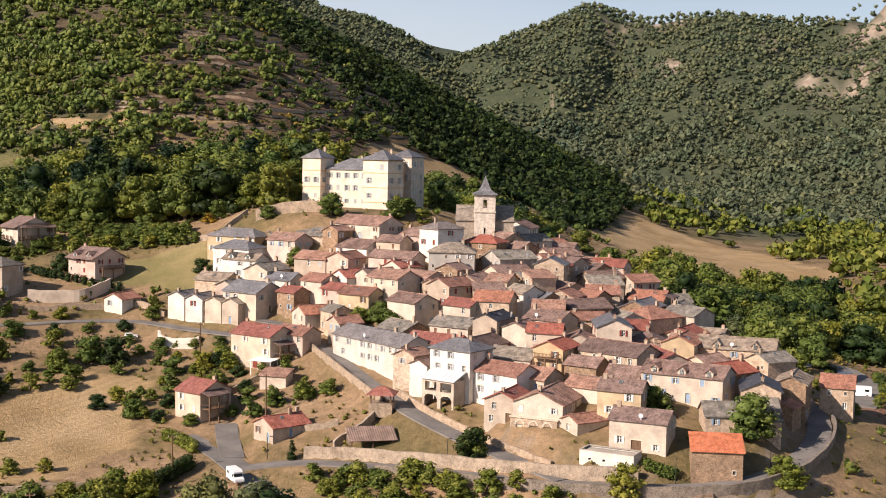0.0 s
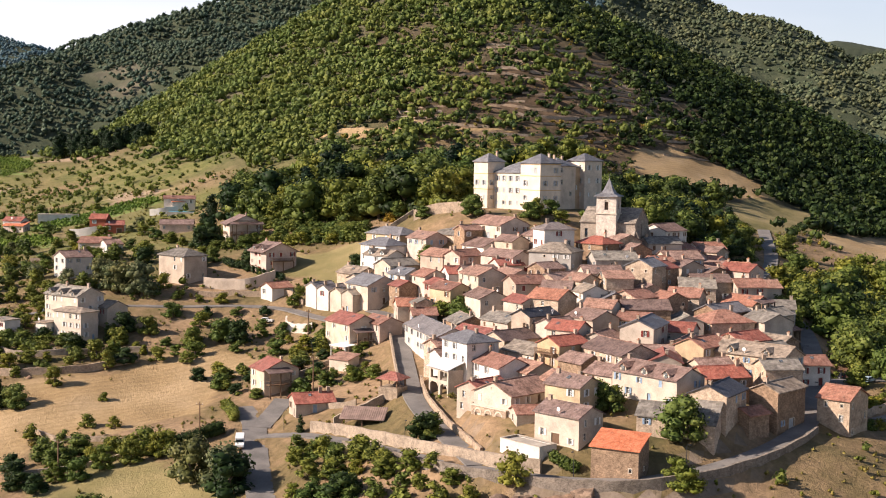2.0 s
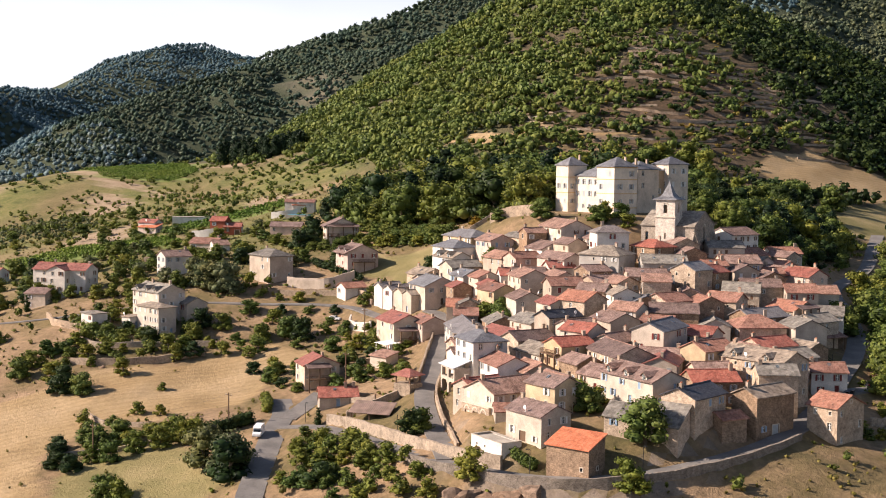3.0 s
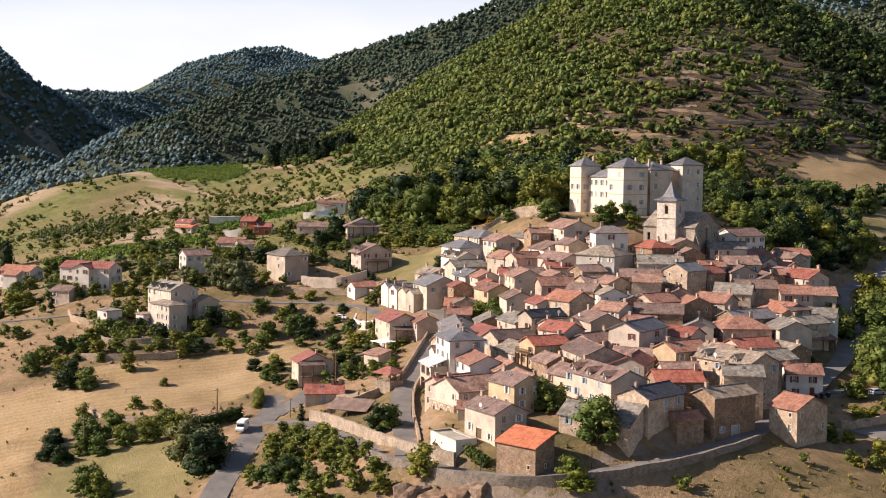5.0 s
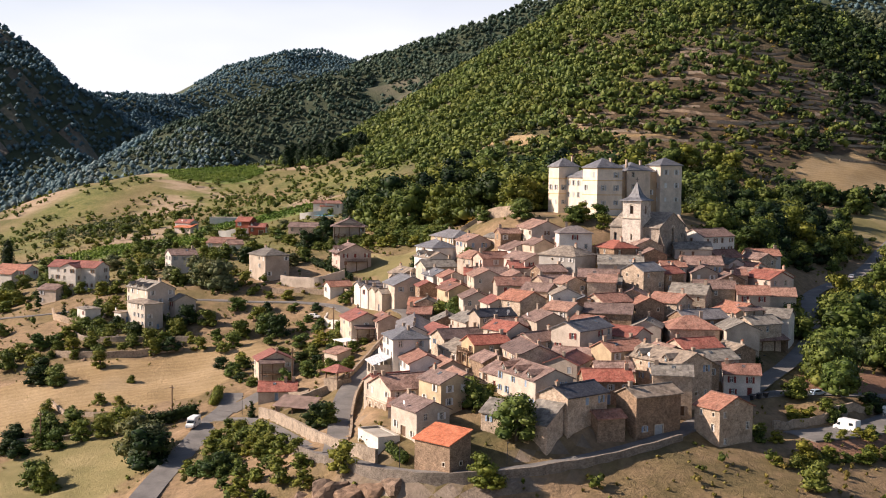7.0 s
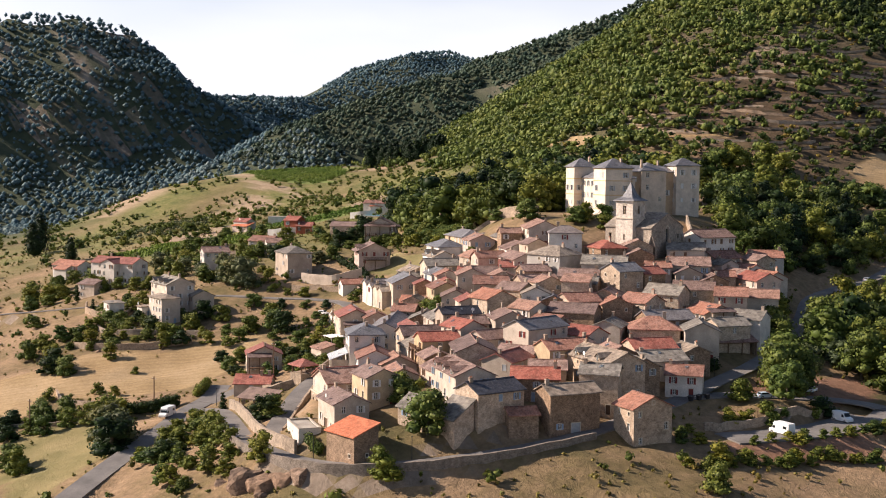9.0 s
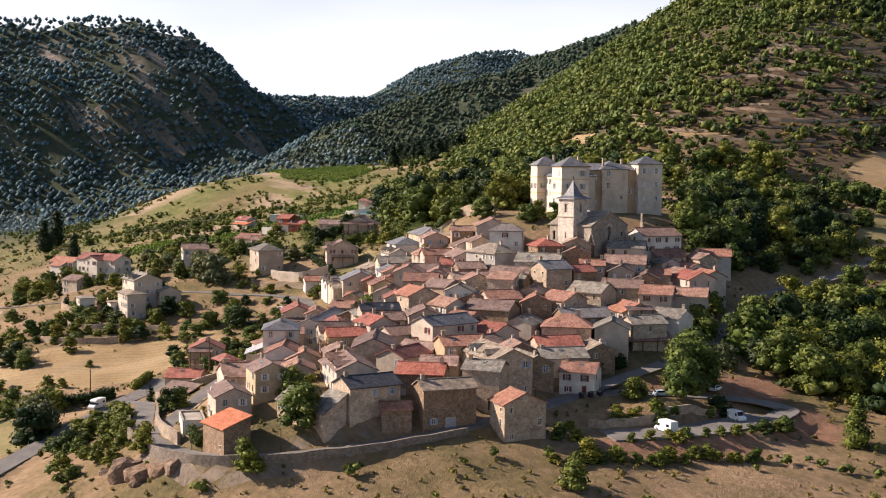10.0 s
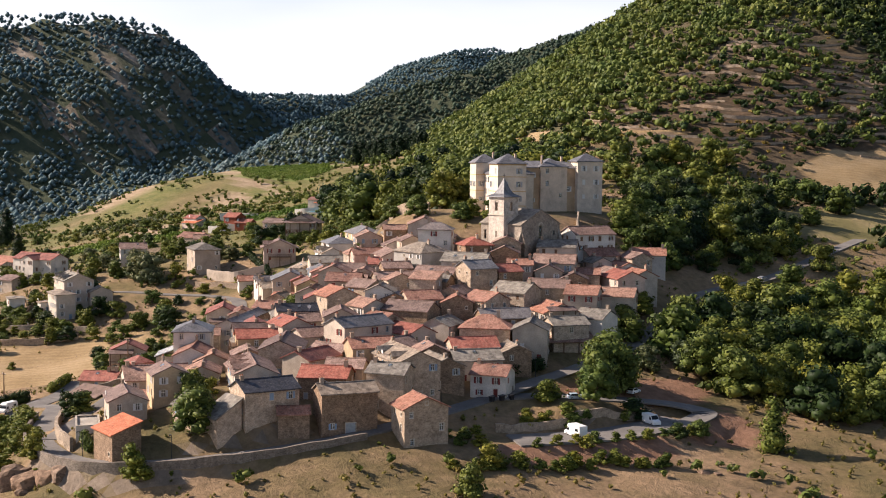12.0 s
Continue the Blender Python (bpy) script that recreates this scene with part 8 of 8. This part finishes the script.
posts(tbl, [(-0.8, -0.35), (0.8, -0.35), (0.8, 0.35), (-0.8, 0.35)], -0.2, 0.7, 0.07, WOOD, "leg")
pool = new("swimming_pool")
pool.matrix_basis = Matrix.Translation((-147.5, 352.5, ground_at(-147.5, 352.5) + 0.35)) @ Matrix.Rotation(radians(25), 4, "Z")
tagged(pool, "swimming pool under a blue cover with pale rim", "pool")
v, f = [], []
box(v, f, -4.4, 4.4, -2.6, 2.6, -1.5, 0)
link_mesh("rim", v, f, CONCRETE, pool)
v, f = [], []
box(v, f, -4, 4, -2.2, 2.2, 0.004, 0.1)
link_mesh("cover", v, f, plain("pool_cover", (0.12, 0.36, 0.46), 0.4), pool)
ter = new("house_terrace")
ter.matrix_basis = Matrix.Translation((-194.5, 352.0, ground_at(-194.5, 352) - 0.8)) @ Matrix.Rotation(radians(34), 4, "Z")
tagged(ter, "white terrace wall before a red house", "terrace")
v, f = [], []
box(v, f, -7, 6, -2.5, 2.5, 0, 3.2)
link_mesh("terrace_wall", v, f, WALL["white"], ter)
v, f = [], []
box(v, f, -7.1, 6.1, -2.6, 2.6, 3.2, 3.35)
link_mesh("coping", v, f, CONCRETE, ter)


# ---- poles, lamps and cables ----
def pole(x, y, tall, arms=True):
    ob = new("utility_pole")
    ob.matrix_basis = Matrix.Translation((x, y, ground_at(x, y) - 0.3))
    tagged(ob, "weathered wooden utility pole with a cross-arm", "utility pole")
    v, f = [], []
    tube(v, f, [(0, 0, 0), (0, 0, tall)], [0.15, 0.1], 8)
    link_mesh("pole", v, f, WOOD, ob)
    v, f = [], []
    box(v, f, -0.7, 0.7, -0.06, 0.06, tall - 0.5, tall - 0.38)
    link_mesh("cross_arm", v, f, WOOD, ob)
    for u in (-0.6, 0.0, 0.6):
        v, f = [], []
        tube(v, f, [(u, 0, tall - 0.38), (u, 0, tall - 0.2)], [0.05, 0.03], 6)
        link_mesh("insulator", v, f, WHITE, ob)
    return (x, y, ground_at(x, y) - 0.3 + tall - 0.25)


tips = [pole(-56.1, 172.9, 7.5), pole(-40.3, 191.0, 7.5), pole(-29.0, 212.0, 7.5), pole(-46.0, 243.0, 7.0)]
for (a, c) in zip(tips, tips[1:]):
    v, f = [], []
    path = [(a[0] + (c[0] - a[0]) * s, a[1] + (c[1] - a[1]) * s, a[2] + (c[2] - a[2]) * s - 2.4 * s * (1 - s)) for s in np.linspace(0, 1, 11)]
    tube(v, f, path, [0.025] * 11, 4)
    tagged(link_mesh("overhead_cable", v, f, DARK), "thin dark overhead cable between poles", "cable")


def street_lamp(x, y, turn):
    ob = new("street_lamp")
    ob.matrix_basis = Matrix.Translation((x, y, ground_at(x, y) - 0.2)) @ Matrix.Rotation(turn, 4, "Z") @ Matrix.Scale(0.75, 4)
    tagged(ob, "slim dark street lamp beside the road", "street lamp")
    v, f = [], []
    tube(v, f, [(0, 0, 0), (0, 0, 4.8), (0.4, 0, 5.2), (0.9, 0, 5.25)], [0.08, 0.05, 0.045, 0.04], 8)
    link_mesh("pole", v, f, DARK, ob)
    v, f = [], []
    box(v, f, 0.8, 1.35, -0.14, 0.14, 5.12, 5.26)
    link_mesh("lamp_head", v, f, DARK, ob)


for q in ((32.4, 170.0, -1.6), (46.8, 176.0, -0.8), (1.5, 183.5, -1.0), (61.5, 214.0, 2.9), (56.0, 241.0, 0.2), (-26.5, 196.0, -0.6)):
    street_lamp(*q)


# ---- rocks ----
def rock(x, y, size, seed):
    r = np.random.default_rng(seed)
    bm = bmesh.new()
    bmesh.ops.create_icosphere(bm, subdivisions=3, radius=1)
    cuts = [Vector(r.normal(size=3)).normalized() for _ in range(9)]
    for q in bm.verts:
        for c in cuts:
            over_ = q.co.dot(c) - 0.55
            if over_ > 0:
                q.co -= c * over_ * 0.9
        q.co = q.co * (1 + 0.07 * math.sin(9 * q.co.x + seed) * math.sin(8 * q.co.z + 2 * q.co.y))
        q.co = Vector((q.co.x * size * 1.2, q.co.y * size, q.co.z * size * 0.9))
    me = bpy.data.meshes.new("boulder")
    bm.to_mesh(me)
    bm.free()
    me.materials.append(ROCK)
    ob = new("boulder", me)
    ob.matrix_basis = Matrix.Translation((x, y, ground_at(x, y) - 0.15 * size)) @ Matrix.Rotation(r.uniform(0, 6), 4, "Z")
    tagged(ob, "grey-brown limestone outcrop on the dry slope", "rock", "rocks on the slope")


for i, (x, y, s) in enumerate(((24.0, 163.0, 2.6), (26.6, 163.0, 3.0), (29.6, 163.6, 2.8), (32.4, 164.4, 2.4), (35.4, 165.2, 2.0), (21.0, 162.0, 1.2), (31.2, 161.2, 1.0), (94.5, 235.1, 1.0), (96.0, 236.4, 0.7), (80.5, 303.0, 1.4), (82.6, 304.6, 1.2), (78.2, 302.4, 0.9), (-92, 210, 0.9), (-86, 217, 0.8), (-80, 226, 0.7), (-101, 214, 0.8))):
    rock(x, y, s, 300 + i)


# ---- hedges, bins ----
def hedge(points, wide, tall, mat, label, seed):
    r = np.random.default_rng(seed)
    line = draped(points, 8)
    lobes = [(x + r.normal() * 0.15, y + r.normal() * 0.15, z + tall * k, wide * r.uniform(0.5, 0.62)) for x, y, z in line for k in (0.3, 0.72)]
    V, F = leafage(r, lobes, 70 * len(lobes), 0.16)
    tagged(new("hedge", tri_mesh("hedge", V, F, mat)), label, "hedge")


hedge([(53.4, 238.2), (53.8, 241.4), (53.9, 244.6)], 1.6, 2.0, HOLM, "clipped dark green hedge beside a house", 81)
hedge([(28.9, 172.2), (30.8, 171.6), (32.4, 171.2)], 1.2, 1.5, OAK, "green hedge at the roadside", 82)
hedge([(-45.0, 186.2), (-41.0, 190.4), (-38.2, 194.6)], 2.0, 2.4, HOLM, "dark green hedge along the road junction", 83)
hedge([(-38.8, 200.2), (-41.6, 204.0), (-45.0, 207.0)], 1.8, 1.7, LIME, "bright green hedge beside the drive", 84)
hedge([(-100.0, 222.0), (-108.0, 224.0), (-118.0, 226.0)], 2.0, 1.8, OAK, "green hedge below a villa", 85)
hedge([(-70.0, 276.0), (-86.0, 283.0), (-92.0, 286.0)], 1.6, 1.8, HOLM, "dark green garden hedge behind a wall", 86)
for x, y in ((61.8, 224.6), (62.2, 226.4), (62.6, 228.2)):
    ob = new("waste_bin")
    ob.matrix_basis = Matrix.Translation((x, y, ground_at(x, y) + 0.05)) @ Matrix.Rotation(odd.uniform(-0.2, 0.2), 4, "Z") @ Matrix.Scale(0.75, 4)
    tagged(ob, "dark wheeled waste bin beside the road", "bin", "waste bins")
    v = [(-0.45, -0.6, 0.1), (0.45, -0.6, 0.1), (0.45, 0.6, 0.1), (-0.45, 0.6, 0.1), (-0.55, -0.7, 1.1), (0.55, -0.7, 1.1), (0.55, 0.7, 1.1), (-0.55, 0.7, 1.1)]
    v = [(0.75 * a, 0.75 * c, d) for a, c, d in v]
    link_mesh("body", v, [(0, 3, 2, 1), (0, 1, 5, 4), (1, 2, 6, 5), (2, 3, 7, 6), (3, 0, 4, 7), (4, 5, 6, 7)], DARK, ob)
    v, f = [], []
    slab(v, f, [(-0.6, -0.75, 1.18), (0.6, -0.75, 1.18), (0.6, 0.75, 1.3), (-0.6, 0.75, 1.3)], 0.08)
    link_mesh("lid", v, f, DARK, ob)
